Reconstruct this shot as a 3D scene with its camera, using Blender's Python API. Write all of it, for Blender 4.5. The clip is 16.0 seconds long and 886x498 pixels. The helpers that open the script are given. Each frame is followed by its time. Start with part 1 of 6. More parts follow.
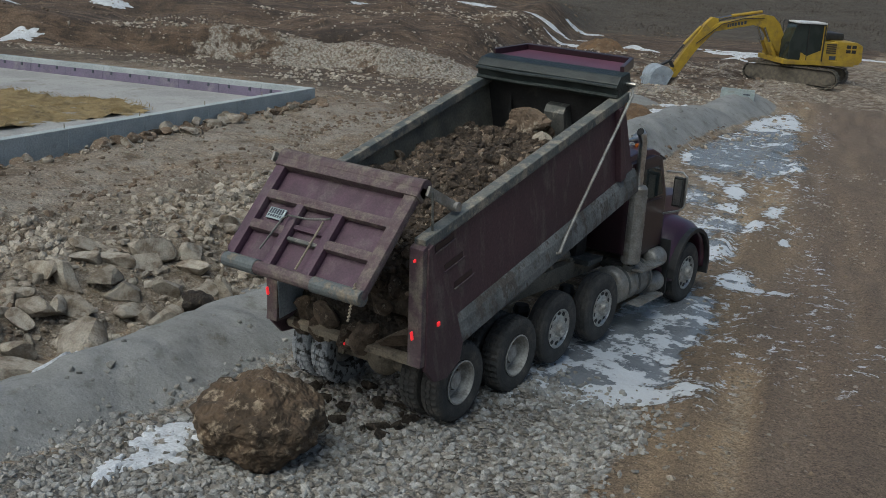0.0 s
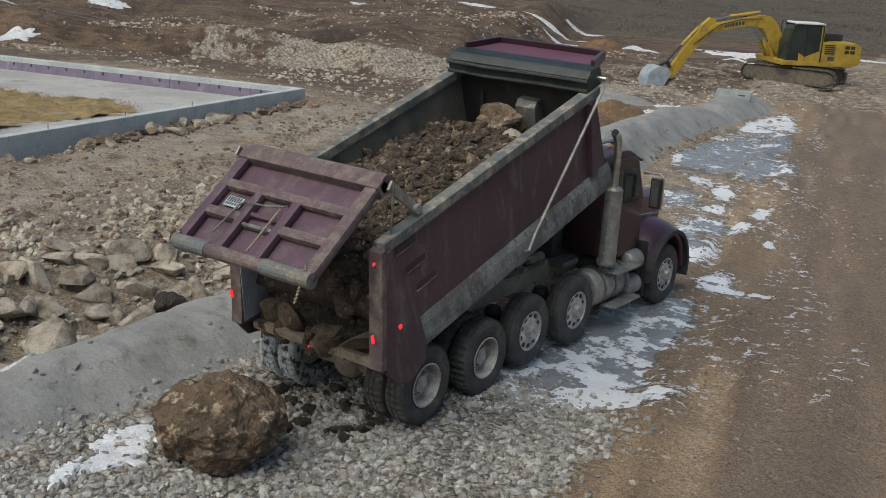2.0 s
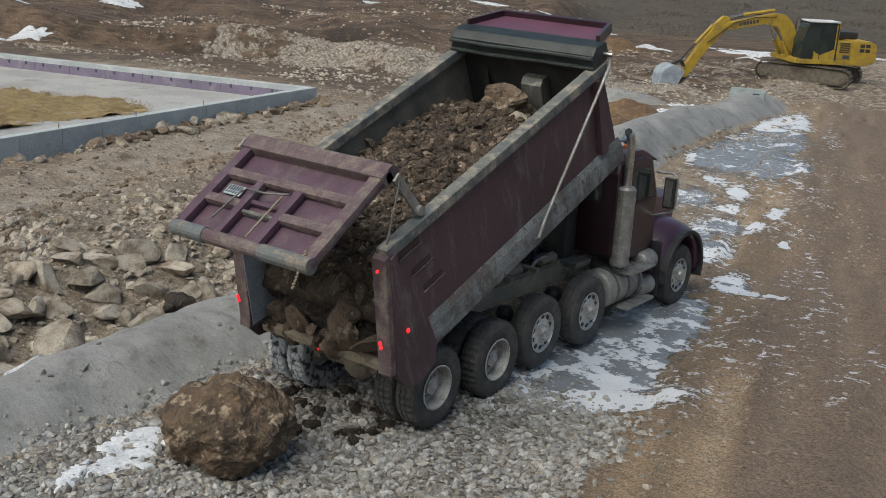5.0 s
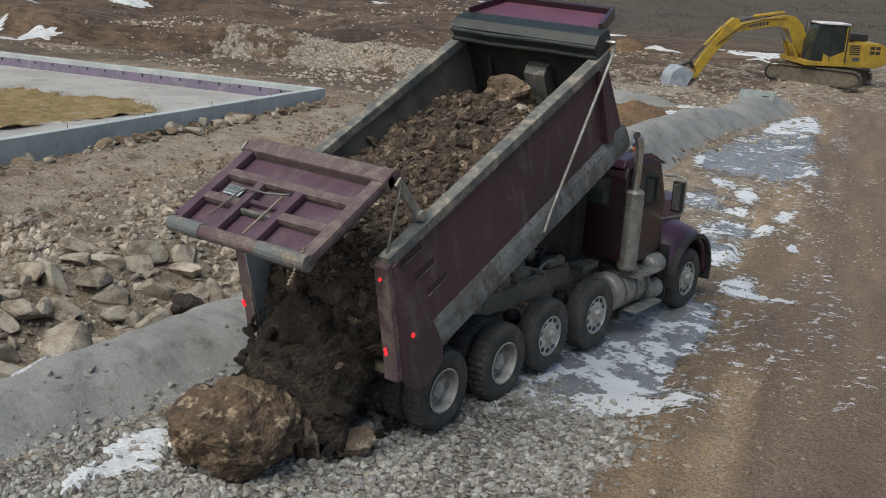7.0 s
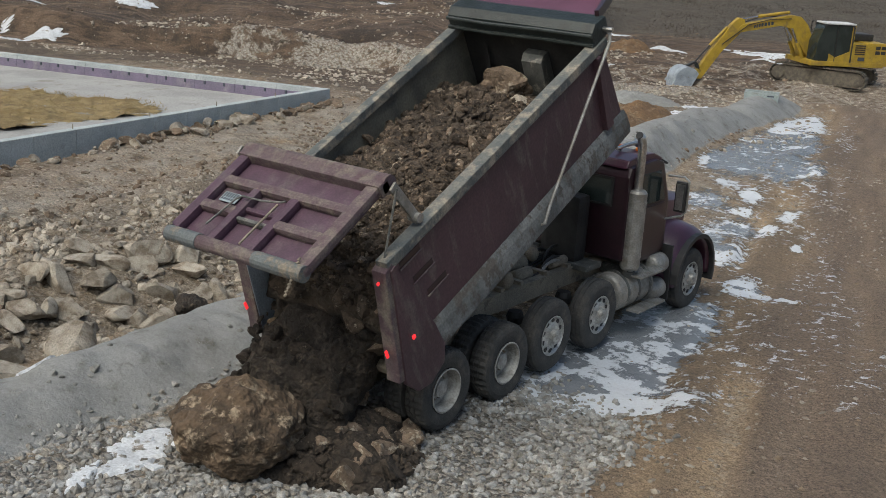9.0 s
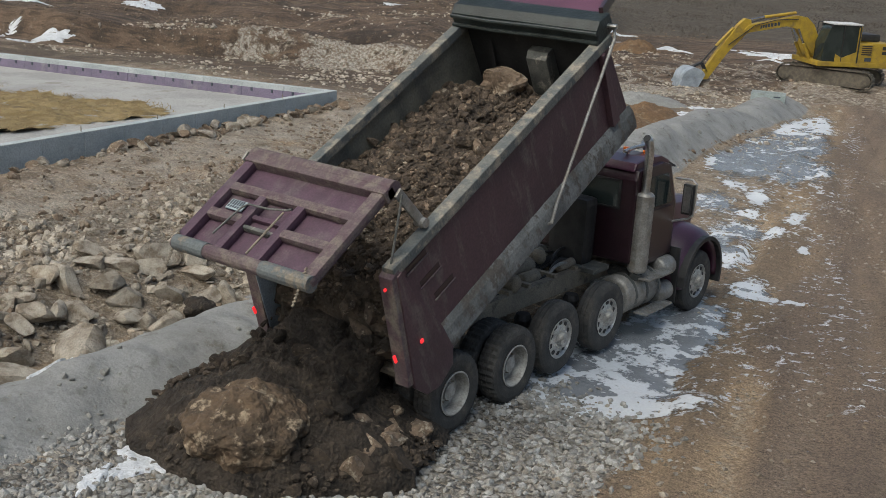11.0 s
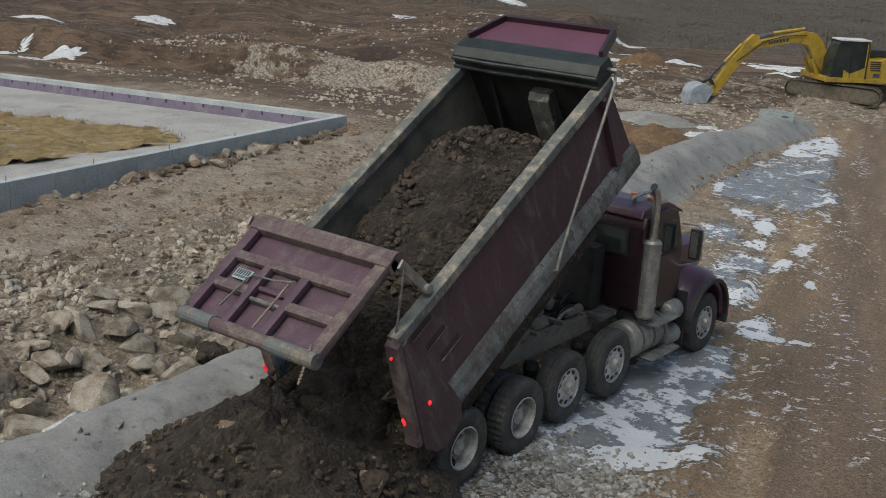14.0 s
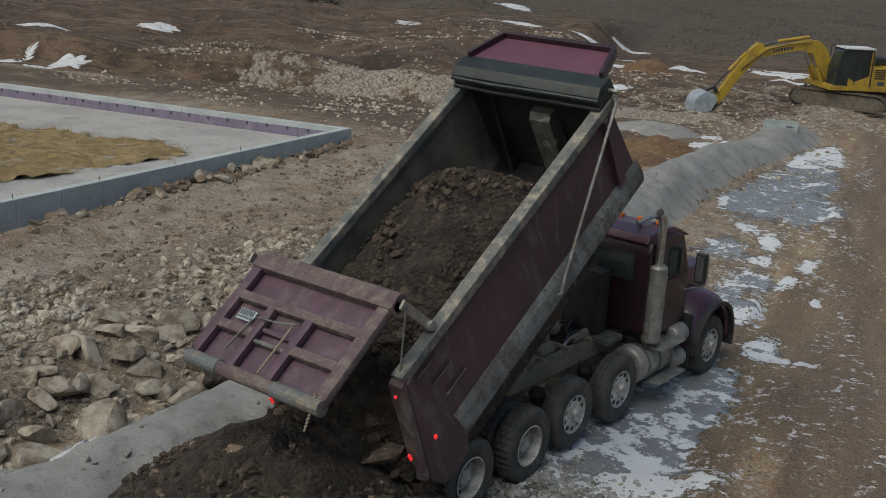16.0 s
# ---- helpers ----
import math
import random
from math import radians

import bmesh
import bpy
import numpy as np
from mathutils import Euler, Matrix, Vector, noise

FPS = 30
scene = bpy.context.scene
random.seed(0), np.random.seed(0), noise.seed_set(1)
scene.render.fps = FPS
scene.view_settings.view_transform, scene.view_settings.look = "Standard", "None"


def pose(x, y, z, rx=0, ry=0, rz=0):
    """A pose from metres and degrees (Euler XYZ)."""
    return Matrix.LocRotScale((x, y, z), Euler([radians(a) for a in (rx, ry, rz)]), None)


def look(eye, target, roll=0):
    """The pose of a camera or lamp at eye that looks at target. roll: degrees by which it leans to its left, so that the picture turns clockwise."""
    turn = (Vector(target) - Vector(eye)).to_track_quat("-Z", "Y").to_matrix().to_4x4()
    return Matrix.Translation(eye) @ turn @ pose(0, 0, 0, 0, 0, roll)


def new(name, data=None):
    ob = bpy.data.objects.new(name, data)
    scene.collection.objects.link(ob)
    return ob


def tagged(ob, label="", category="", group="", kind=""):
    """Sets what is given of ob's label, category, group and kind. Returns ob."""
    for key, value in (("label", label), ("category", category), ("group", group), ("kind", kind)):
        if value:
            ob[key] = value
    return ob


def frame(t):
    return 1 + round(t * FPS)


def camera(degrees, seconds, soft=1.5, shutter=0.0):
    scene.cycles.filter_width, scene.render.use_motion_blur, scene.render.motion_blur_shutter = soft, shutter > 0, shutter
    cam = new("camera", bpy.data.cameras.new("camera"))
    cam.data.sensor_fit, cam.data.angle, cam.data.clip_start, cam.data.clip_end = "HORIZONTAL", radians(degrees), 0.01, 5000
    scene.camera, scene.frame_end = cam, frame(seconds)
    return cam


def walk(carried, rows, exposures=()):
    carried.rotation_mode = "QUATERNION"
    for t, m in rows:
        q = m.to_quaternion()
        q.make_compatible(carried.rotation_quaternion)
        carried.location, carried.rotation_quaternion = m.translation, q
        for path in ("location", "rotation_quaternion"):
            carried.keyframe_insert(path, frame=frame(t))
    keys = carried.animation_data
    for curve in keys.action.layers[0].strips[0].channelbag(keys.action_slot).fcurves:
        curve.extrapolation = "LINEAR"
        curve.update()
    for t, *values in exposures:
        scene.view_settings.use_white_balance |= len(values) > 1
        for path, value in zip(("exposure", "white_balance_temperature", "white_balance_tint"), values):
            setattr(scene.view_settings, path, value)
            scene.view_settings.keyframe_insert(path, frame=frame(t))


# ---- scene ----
cam = camera(40.7, 16.0, soft=0.6)
PATH = [
    (0, (8.871, -11.834, 6.284), (7.786, -10.245, 5.737), 4.0),
    (0.5, (8.86, -11.823, 6.295), (7.774, -10.235, 5.747), 4.0),
    (1, (8.956, -11.777, 6.276), (7.865, -10.193, 5.729), 4.0),
    (1.5, (9.139, -11.6, 6.282), (8.047, -10.017, 5.735), 4.0),
    (2, (9.239, -11.433, 6.305), (8.143, -9.852, 5.758), 4.0),
    (2.5, (9.249, -11.312, 6.312), (8.151, -9.732, 5.764), 4.0),
    (3, (9.25, -11.218, 6.297), (8.15, -9.64, 5.748), 4.0),
    (3.5, (9.196, -11.177, 6.282), (8.094, -9.601, 5.733), 4.0),
    (4, (9.177, -11.222, 6.278), (8.071, -9.649, 5.729), 3.9),
    (6.5, (9.126, -11.296, 6.289), (8.005, -9.734, 5.738), 4.0),
    (7, (9.149, -11.254, 6.314), (8.025, -9.694, 5.763), 4.0),
    (7.5, (9.178, -11.234, 6.336), (8.053, -9.675, 5.784), 4.0),
    (8, (9.202, -11.232, 6.346), (8.075, -9.675, 5.794), 4.0),
    (8.5, (9.221, -11.239, 6.324), (8.092, -9.683, 5.773), 4.0),
    (9, (9.205, -11.259, 6.324), (8.073, -9.705, 5.773), 3.9),
    (11.5, (9.194, -11.311, 6.43), (8.052, -9.764, 5.878), 3.8),
    (12, (9.188, -11.306, 6.548), (8.044, -9.761, 5.996), 3.8),
    (12.5, (9.196, -11.309, 6.692), (8.051, -9.765, 6.139), 3.8),
    (13, (9.179, -11.32, 6.849), (8.032, -9.779, 6.295), 3.8),
    (13.5, (9.16, -11.33, 6.987), (8.011, -9.789, 6.433), 3.7),
    (14, (9.151, -11.337, 7.134), (8.0, -9.798, 6.58), 3.7),
    (14.5, (9.129, -11.348, 7.291), (7.978, -9.81, 6.735), 3.7),
    (15, (9.09, -11.367, 7.373), (7.938, -9.829, 6.817), 3.7),
    (15.5, (9.056, -11.342, 7.46), (7.903, -9.805, 6.905), 3.8),
    (16, (9.046, -11.322, 7.525), (7.891, -9.786, 6.969), 3.7),
]
EXPOSURE = [(0, 0.0, 5950, 0), (0.4, 0.27, 6350, 3), (1.3, 0.33, 6350, 3), (3, 0.51, 6350, 3), (7, 0.47, 6350, 3), (9, 0.46, 6350, 3), (12, 0.43, 6350, 3), (13, 0.32, 6350, 3), (14.5, 0.20, 6350, 3), (16, 0.03, 6350, 2)]
walk(cam, [(t, look(eye, target, roll)) for t, eye, target, roll in PATH], EXPOSURE)


# ---- light: a flat overcast sky, a little brighter from behind the camera ----
world = bpy.data.worlds.new("overcast")
scene.world = world
world.use_nodes = True
_nt = world.node_tree
_sky = _nt.nodes.new("ShaderNodeTexSky")
_sky.sky_type, _sky.sun_disc = "NISHITA", False
_sky.sun_elevation, _sky.sun_rotation = radians(50), radians(200)
_sky.air_density, _sky.dust_density, _sky.ozone_density = 1.0, 6.0, 1.0
_nt.nodes["Background"].inputs["Strength"].default_value = 0.10
_nt.links.new(_sky.outputs[0], _nt.nodes["Background"].inputs["Color"])
sun = new("sun", bpy.data.lights.new("sun", "SUN"))
sun.data.energy, sun.data.angle, sun.data.color = 0.9, radians(25), (1.0, 0.97, 0.92)
sun.matrix_world = look((10, -25, 45), (0, 0, 0))


# ---- materials ----
def material(name, c1, c2, rough=0.85, scale=6.0, bump=0.3, metal=0.0, fine=60.0, third=None, spread=(0.4, 0.6), by_object=0.0, bump_dist=0.02, coat=0.0, runs=None):
    """Two colours mixed by a coarse noise, speckled by a fine one, with relief; a third colour in sparse patches, which runs draws out."""
    m = bpy.data.materials.new(name)
    m.use_nodes = True
    nt, N = m.node_tree, m.node_tree.nodes
    p = N["Principled BSDF"]
    L = nt.links.new
    co = N.new("ShaderNodeTexCoord")
    n1, n2 = N.new("ShaderNodeTexNoise"), N.new("ShaderNodeTexNoise")
    n1.inputs["Scale"].default_value, n1.inputs["Detail"].default_value = scale, 8
    n2.inputs["Scale"].default_value, n2.inputs["Detail"].default_value = fine, 4
    L(co.outputs["Object"], n1.inputs["Vector"]), L(co.outputs["Object"], n2.inputs["Vector"])
    r1 = N.new("ShaderNodeMapRange")
    r1.inputs[1].default_value, r1.inputs[2].default_value = spread
    L(n1.outputs["Fac"], r1.inputs[0])
    mix = N.new("ShaderNodeMix")
    mix.data_type = "RGBA"
    mix.inputs[6].default_value, mix.inputs[7].default_value = (*c1, 1), (*c2, 1)
    L(r1.outputs[0], mix.inputs[0])
    col = mix.outputs[2]
    if third:
        c3, lo, hi, sc = third
        n3, r3, mx = N.new("ShaderNodeTexNoise"), N.new("ShaderNodeMapRange"), N.new("ShaderNodeMix")
        n3.inputs["Scale"].default_value, n3.inputs["Detail"].default_value, n3.inputs["Roughness"].default_value = sc, 9, 0.65
        r3.inputs[1].default_value, r3.inputs[2].default_value = lo, hi
        mx.data_type = "RGBA"
        mx.inputs[7].default_value = (*c3, 1)
        if runs:
            q = N.new("ShaderNodeMapping")
            q.inputs["Scale"].default_value = runs
            L(co.outputs["Object"], q.inputs["Vector"]), L(q.outputs[0], n3.inputs["Vector"])
        else:
            L(co.outputs["Object"], n3.inputs["Vector"])
        L(n3.outputs["Fac"], r3.inputs[0])
        L(r3.outputs[0], mx.inputs[0]), L(col, mx.inputs[6])
        col = mx.outputs[2]
    hsv = N.new("ShaderNodeHueSaturation")
    v = N.new("ShaderNodeMapRange")
    v.inputs[1].default_value, v.inputs[2].default_value, v.inputs[3].default_value, v.inputs[4].default_value = 0.3, 0.7, 0.8, 1.2
    L(n2.outputs["Fac"], v.inputs[0])
    val = v.outputs[0]
    if by_object:
        oi, geo, mul = N.new("ShaderNodeObjectInfo"), N.new("ShaderNodeNewGeometry"), N.new("ShaderNodeMath")
        add = N.new("ShaderNodeMath")
        add.operation = "ADD"
        L(oi.outputs["Random"], add.inputs[0]), L(geo.outputs["Random Per Island"], add.inputs[1])
        rr = N.new("ShaderNodeMapRange")
        rr.inputs[2].default_value, rr.inputs[3].default_value, rr.inputs[4].default_value = 2.0, 1 - by_object, 1 + by_object
        L(add.outputs[0], rr.inputs[0])
        mul.operation = "MULTIPLY"
        L(val, mul.inputs[0]), L(rr.outputs[0], mul.inputs[1])
        val = mul.outputs[0]
    L(col, hsv.inputs["Color"]), L(val, hsv.inputs["Value"])
    L(hsv.outputs[0], p.inputs["Base Color"])
    p.inputs["Roughness"].default_value, p.inputs["Metallic"].default_value = rough, metal
    if coat:
        p.inputs["Coat Weight"].default_value = coat
        p.inputs["Coat Roughness"].default_value = 0.25
    if bump:
        b, hs = N.new("ShaderNodeBump"), N.new("ShaderNodeMath")
        hs.operation = "ADD"
        L(n1.outputs["Fac"], hs.inputs[0]), L(n2.outputs["Fac"], hs.inputs[1])
        b.inputs["Strength"].default_value, b.inputs["Distance"].default_value = bump, bump_dist
        L(hs.outputs[0], b.inputs["Height"]), L(b.outputs[0], p.inputs["Normal"])
    return m


def glow(name, color, strength):
    m = bpy.data.materials.new(name)
    m.use_nodes = True
    p = m.node_tree.nodes["Principled BSDF"]
    p.inputs["Base Color"].default_value = (*color, 1)
    p.inputs["Emission Color"].default_value, p.inputs["Emission Strength"].default_value = (*color, 1), strength
    return m


DUST = (0.19, 0.175, 0.155)
M_PURPLE = material("worn maroon paint", (0.076, 0.041, 0.051), (0.058, 0.032, 0.041), 0.5, 1.2, 0.12, 0.0, 30, (DUST, 0.53, 0.90, 2.6), runs=(1, 2.0, 0.5))
M_GATE = material("dusty maroon paint", (0.080, 0.042, 0.066), (0.062, 0.033, 0.052), 0.6, 3, 0.15, 0.0, 40, (DUST, 0.52, 0.95, 2.2))
M_GATE_RIB = material("mud-crusted maroon rib", (0.115, 0.085, 0.090), (0.088, 0.055, 0.066), 0.85, 5, 0.5, 0.0, 40, ((0.21, 0.185, 0.15), 0.46, 0.72, 4.5))
M_STEEL = material("scuffed grey steel", (0.15, 0.15, 0.14), (0.09, 0.095, 0.09), 0.6, 5, 0.3, 0.2, 40, ((0.33, 0.31, 0.27), 0.55, 0.66, 6))
M_RAIL = material("worn grey-green top rail", (0.15, 0.15, 0.135), (0.095, 0.105, 0.105), 0.75, 5, 0.4, 0.1, 40, ((0.30, 0.265, 0.21), 0.50, 0.64, 3.5))
M_SILL = material("mud-caked body sill", (0.195, 0.200, 0.195), (0.115, 0.118, 0.115), 0.85, 2.6, 0.6, 0.0, 30, ((0.100, 0.088, 0.076), 0.50, 0.60, 6.5), runs=(1, 1, 0.6))
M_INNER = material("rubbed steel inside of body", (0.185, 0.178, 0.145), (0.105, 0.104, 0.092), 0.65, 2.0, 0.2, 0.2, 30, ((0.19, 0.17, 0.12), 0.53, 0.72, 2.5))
# bulkhead, its ribs and the floor: far darker than the side lining
M_INNER_FRONT = material("dark steel with pale scrapes", (0.035, 0.035, 0.036), (0.02, 0.021, 0.022), 0.6, 2.0, 0.2, 0.2, 30, ((0.10, 0.09, 0.08), 0.56, 0.76, 2.5))
M_TARP = material("black-green vinyl tarp", (0.012, 0.018, 0.018), (0.022, 0.03, 0.03), 0.45, 4, 0.4, 0.0, 30)
# truck maroon with the shade below the raised bed put into its colour
M_CAB = material("shade-dark maroon paint", (0.026, 0.0095, 0.015), (0.018, 0.007, 0.011), 0.36, 3, 0.03, 0.0, 40, (DUST, 0.64, 1.0, 1.5), coat=0.4)
# the same maroon, brightened for roof, hood and fenders facing the sky
M_FENDER = material("sky-lit maroon paint", (0.058, 0.018, 0.036), (0.044, 0.014, 0.028), 0.30, 3, 0.03, 0.0, 40, (DUST, 0.64, 1.0, 1.5), coat=0.4)
M_CHROME = material("dulled chrome", (0.60, 0.60, 0.59), (0.45, 0.45, 0.44), 0.28, 6, 0.05, 0.9, 40, (DUST, 0.6, 0.9, 4))
M_ALU = material("dusty aluminium", (0.36, 0.35, 0.33), (0.26, 0.25, 0.23), 0.5, 6, 0.1, 0.5, 40, ((0.22, 0.19, 0.15), 0.5, 0.75, 5))
M_RIM = material("bright wheel rim", (0.55, 0.55, 0.53), (0.42, 0.41, 0.39), 0.4, 8, 0.05, 0.6, 40, (DUST, 0.55, 0.8, 6))
M_RIM_REAR = material("grey dusty rim", (0.45, 0.44, 0.41), (0.34, 0.325, 0.30), 0.6, 8, 0.1, 0.2, 40, (DUST, 0.5, 0.75, 6))
M_TYRE = material("dusty black tyre rubber", (0.040, 0.040, 0.039), (0.062, 0.059, 0.055), 0.85, 5, 0.3, 0.0, 50, ((0.13, 0.115, 0.095), 0.56, 0.8, 5))
# left rear tyres: black rubber broken by pale blue-grey blotches
M_TYRE_PALE = material("tyre blotched pale blue-grey", (0.33, 0.35, 0.37), (0.05, 0.05, 0.05), 0.9, 9, 0.5, 0.0, 50, spread=(0.50, 0.58))
M_FRAME = material("muddy black chassis", (0.215, 0.182, 0.138), (0.26, 0.222, 0.168), 0.9, 5, 0.5, 0.0, 40, ((0.075, 0.065, 0.055), 0.56, 0.70, 4))
M_BLACK = material("black plastic", (0.018, 0.018, 0.019), (0.03, 0.03, 0.03), 0.55, 6, 0.1, 0.0, 50)
M_GLASS = material("dark cab glass", (0.030, 0.040, 0.038), (0.020, 0.028, 0.027), 0.06, 2, 0.0)
M_YELLOW = material("excavator yellow", (0.42, 0.285, 0.03), (0.34, 0.225, 0.03), 0.5, 3, 0.1, 0.0, 40, ((0.17, 0.125, 0.06), 0.52, 0.75, 2.5))
M_BUCKET = material("blue-grey worn bucket steel", (0.40, 0.45, 0.50), (0.30, 0.34, 0.38), 0.5, 3, 0.2, 0.2, 40, ((0.20, 0.18, 0.15), 0.6, 0.75, 3))
M_TRACK = material("muddy track steel", (0.10, 0.088, 0.072), (0.15, 0.13, 0.10), 0.85, 6, 0.5, 0.1, 40)
M_CONCRETE = material("pale blue-grey concrete", (0.42, 0.455, 0.465), (0.34, 0.375, 0.385), 0.85, 1.2, 0.2, 0.0, 30, ((0.25, 0.25, 0.24), 0.6, 0.75, 2.0))
M_SLAB = material("dusty light slab", (0.36, 0.355, 0.34), (0.29, 0.285, 0.275), 0.9, 0.8, 0.2, 0.0, 20, ((0.24, 0.22, 0.19), 0.58, 0.7, 1.2))
M_INSUL = material("purple foam insulation", (0.19, 0.16, 0.235), (0.16, 0.14, 0.20), 0.8, 2, 0.1, 0.0, 30, ((0.28, 0.27, 0.28), 0.55, 0.75, 1.5))
M_STRAW = material("dry straw", (0.33, 0.25, 0.125), (0.24, 0.175, 0.08), 0.95, 3, 0.8, 0.0, 50, ((0.14, 0.105, 0.06), 0.56, 0.7, 2), bump_dist=0.05)
M_ROCK = material("dusty limestone", (0.365, 0.328, 0.272), (0.225, 0.19, 0.148), 0.9, 3, 0.8, 0.0, 30, ((0.15, 0.115, 0.08), 0.53, 0.66, 3), by_object=0.42, bump_dist=0.04)
M_GRAVEL = material("grey crushed stone", (0.37, 0.37, 0.357), (0.25, 0.230, 0.20), 0.9, 8, 0.5, 0.0, 60, None, by_object=0.55)
M_BROWNSTONE = material("brown dirt-coated stone", (0.19, 0.14, 0.10), (0.12, 0.086, 0.058), 0.95, 6, 0.7, 0.0, 30, ((0.36, 0.31, 0.24), 0.54, 0.64, 5), by_object=0.4, bump_dist=0.04)
M_BOULDER = material("earth-crusted tan boulder", (0.120, 0.083, 0.053), (0.066, 0.047, 0.031), 0.95, 2.6, 1.0, 0.0, 14, ((0.32, 0.255, 0.18), 0.54, 0.63, 4.6), spread=(0.42, 0.58), bump_dist=0.10)
M_DIRT = material("moist dark fill dirt", (0.050, 0.038, 0.028), (0.028, 0.0215, 0.016), 0.95, 4.0, 1.0, 0.0, 16, ((0.100, 0.077, 0.056), 0.56, 0.68, 5), bump_dist=0.16)
M_CLOD = material("dark clods of earth", (0.068, 0.051, 0.037), (0.042, 0.031, 0.022), 0.95, 6.0, 1.0, 0.0, 40, ((0.22, 0.18, 0.135), 0.6, 0.7, 5), by_object=0.45, bump_dist=0.04)
M_FILL = material("dry stony fill", (0.088, 0.065, 0.046), (0.050, 0.038, 0.028), 0.95, 4.0, 1.0, 0.0, 16, ((0.165, 0.128, 0.092), 0.54, 0.66, 5), bump_dist=0.12)
M_STONY = material("stony brown clods", (0.125, 0.092, 0.065), (0.070, 0.052, 0.037), 0.95, 6.0, 1.0, 0.0, 40, ((0.30, 0.25, 0.19), 0.58, 0.68, 5), by_object=0.5, bump_dist=0.04)
M_MUD = material("tan haul-road mud", (0.27, 0.205, 0.14), (0.16, 0.12, 0.085), 0.95, 6.0, 0.6, 0.0, 40, None, by_object=0.4, bump_dist=0.03)
M_BRUSH = material("dry winter brush", (0.125, 0.106, 0.084), (0.092, 0.078, 0.062), 0.95, 0.3, 0, 0.0, 2, None, by_object=0.35)
M_SNOW = material("old crusted snow", (0.60, 0.62, 0.65), (0.48, 0.50, 0.53), 0.7, 3, 0.5, 0.0, 30, ((0.22, 0.19, 0.16), 0.58, 0.64, 5))
M_SPRUCE = material("dark evergreen", (0.012, 0.02, 0.012), (0.02, 0.03, 0.018), 0.9, 2, 0, 0.0, 10)
M_RED = glow("lit red tail lamp", (1.0, 0.03, 0.04), 0.6)
M_AMBER = material("amber marker lens", (0.6, 0.16, 0.03), (0.5, 0.12, 0.02), 0.3, 5, 0)
M_PLATE = material("pale blue number plate", (0.30, 0.37, 0.39), (0.25, 0.31, 0.335), 0.5, 10, 0)
M_INK = material("dark printed bars", (0.05, 0.06, 0.08), (0.05, 0.06, 0.08), 0.7, 5, 0)
M_WHITE = material("white enamel", (0.7, 0.7, 0.7), (0.6, 0.6, 0.6), 0.4, 5, 0)
M_HYD = material("bright hydraulic rod", (0.6, 0.6, 0.6), (0.5, 0.5, 0.5), 0.2, 5, 0, 1.0)


# ---- mesh helpers ----
def part(name, bm, mat, parent=None, label="", smooth=False):
    me = bpy.data.meshes.new(name)
    bm.normal_update()
    bm.to_mesh(me)
    bm.free()
    for m in mat if isinstance(mat, (list, tuple)) else (mat,):
        me.materials.append(m)
    if smooth:
        me.shade_smooth()
    ob = new(name, me)
    ob.parent = parent
    if label:
        tagged(ob, label)
    return ob


def empty(name, parent=None):
    ob = new(name)
    ob.parent = parent
    return ob


def block(bm, x0, x1, y0, y1, z0, z1, bevel=0.0, m=None):
    r = bmesh.ops.create_cube(bm, size=1)
    vs = r["verts"]
    bmesh.ops.transform(bm, verts=vs, matrix=(m or Matrix()) @ Matrix.Translation(((x0 + x1) / 2, (y0 + y1) / 2, (z0 + z1) / 2)) @ Matrix.Diagonal((x1 - x0, y1 - y0, z1 - z0, 1)))
    if bevel:
        es = {e for v in vs for e in v.link_edges}
        bmesh.ops.bevel(bm, geom=list(es), offset=bevel, segments=2, affect="EDGES", profile=0.7)
    return bm


def prism(bm, outline, a, b, axis="x", bevel=0.0):
    """An outline of points drawn out along an axis from a to b. For x the points are (y, z), for y (x, z), for z (x, y)."""
    def at(p, d):
        return {"x": (d, p[0], p[1]), "y": (p[0], d, p[1]), "z": (p[0], p[1], d)}[axis]
    va, vb = [bm.verts.new(at(p, a)) for p in outline], [bm.verts.new(at(p, b)) for p in outline]
    fs = [bm.faces.new(va), bm.faces.new(vb[::-1])]
    n = len(outline)
    for i in range(n):
        fs.append(bm.faces.new((va[i], vb[i], vb[(i + 1) % n], va[(i + 1) % n])))
    bmesh.ops.recalc_face_normals(bm, faces=fs)
    if bevel:
        bmesh.ops.bevel(bm, geom=list({e for f in fs for e in f.edges}), offset=bevel, segments=2, affect="EDGES", profile=0.7)
    return bm


def beam(bm, p, q, w, h, bevel=0.0):
    """A bar of section w by h from p to q."""
    p, q = Vector(p), Vector(q)
    m = Matrix.Translation((p + q) / 2) @ (q - p).to_track_quat("Y", "Z").to_matrix().to_4x4()
    d = (q - p).length / 2
    return block(bm, -w / 2, w / 2, -d, d, -h / 2, h / 2, bevel, m)


def tube(bm, pts, r, seg=10):
    """A round bar along points, with capped ends."""
    pts = [Vector(p) for p in pts]
    rings, side = [], None
    for i, p in enumerate(pts):
        d = (pts[min(i + 1, len(pts) - 1)] - pts[max(i - 1, 0)]).normalized()
        if side is None:
            side = d.orthogonal().normalized()
        side = (side - d * side.dot(d)).normalized()
        up = d.cross(side)
        rr = r[i] if isinstance(r, (list, tuple)) else r
        rings.append([bm.verts.new(p + rr * (math.cos(a) * side + math.sin(a) * up)) for a in (2 * math.pi * k / seg for k in range(seg))])
    for a, b in zip(rings, rings[1:]):
        for k in range(seg):
            bm.faces.new((a[k], a[(k + 1) % seg], b[(k + 1) % seg], b[k]))
    bm.faces.new(rings[0][::-1]), bm.faces.new(rings[-1])
    return bm


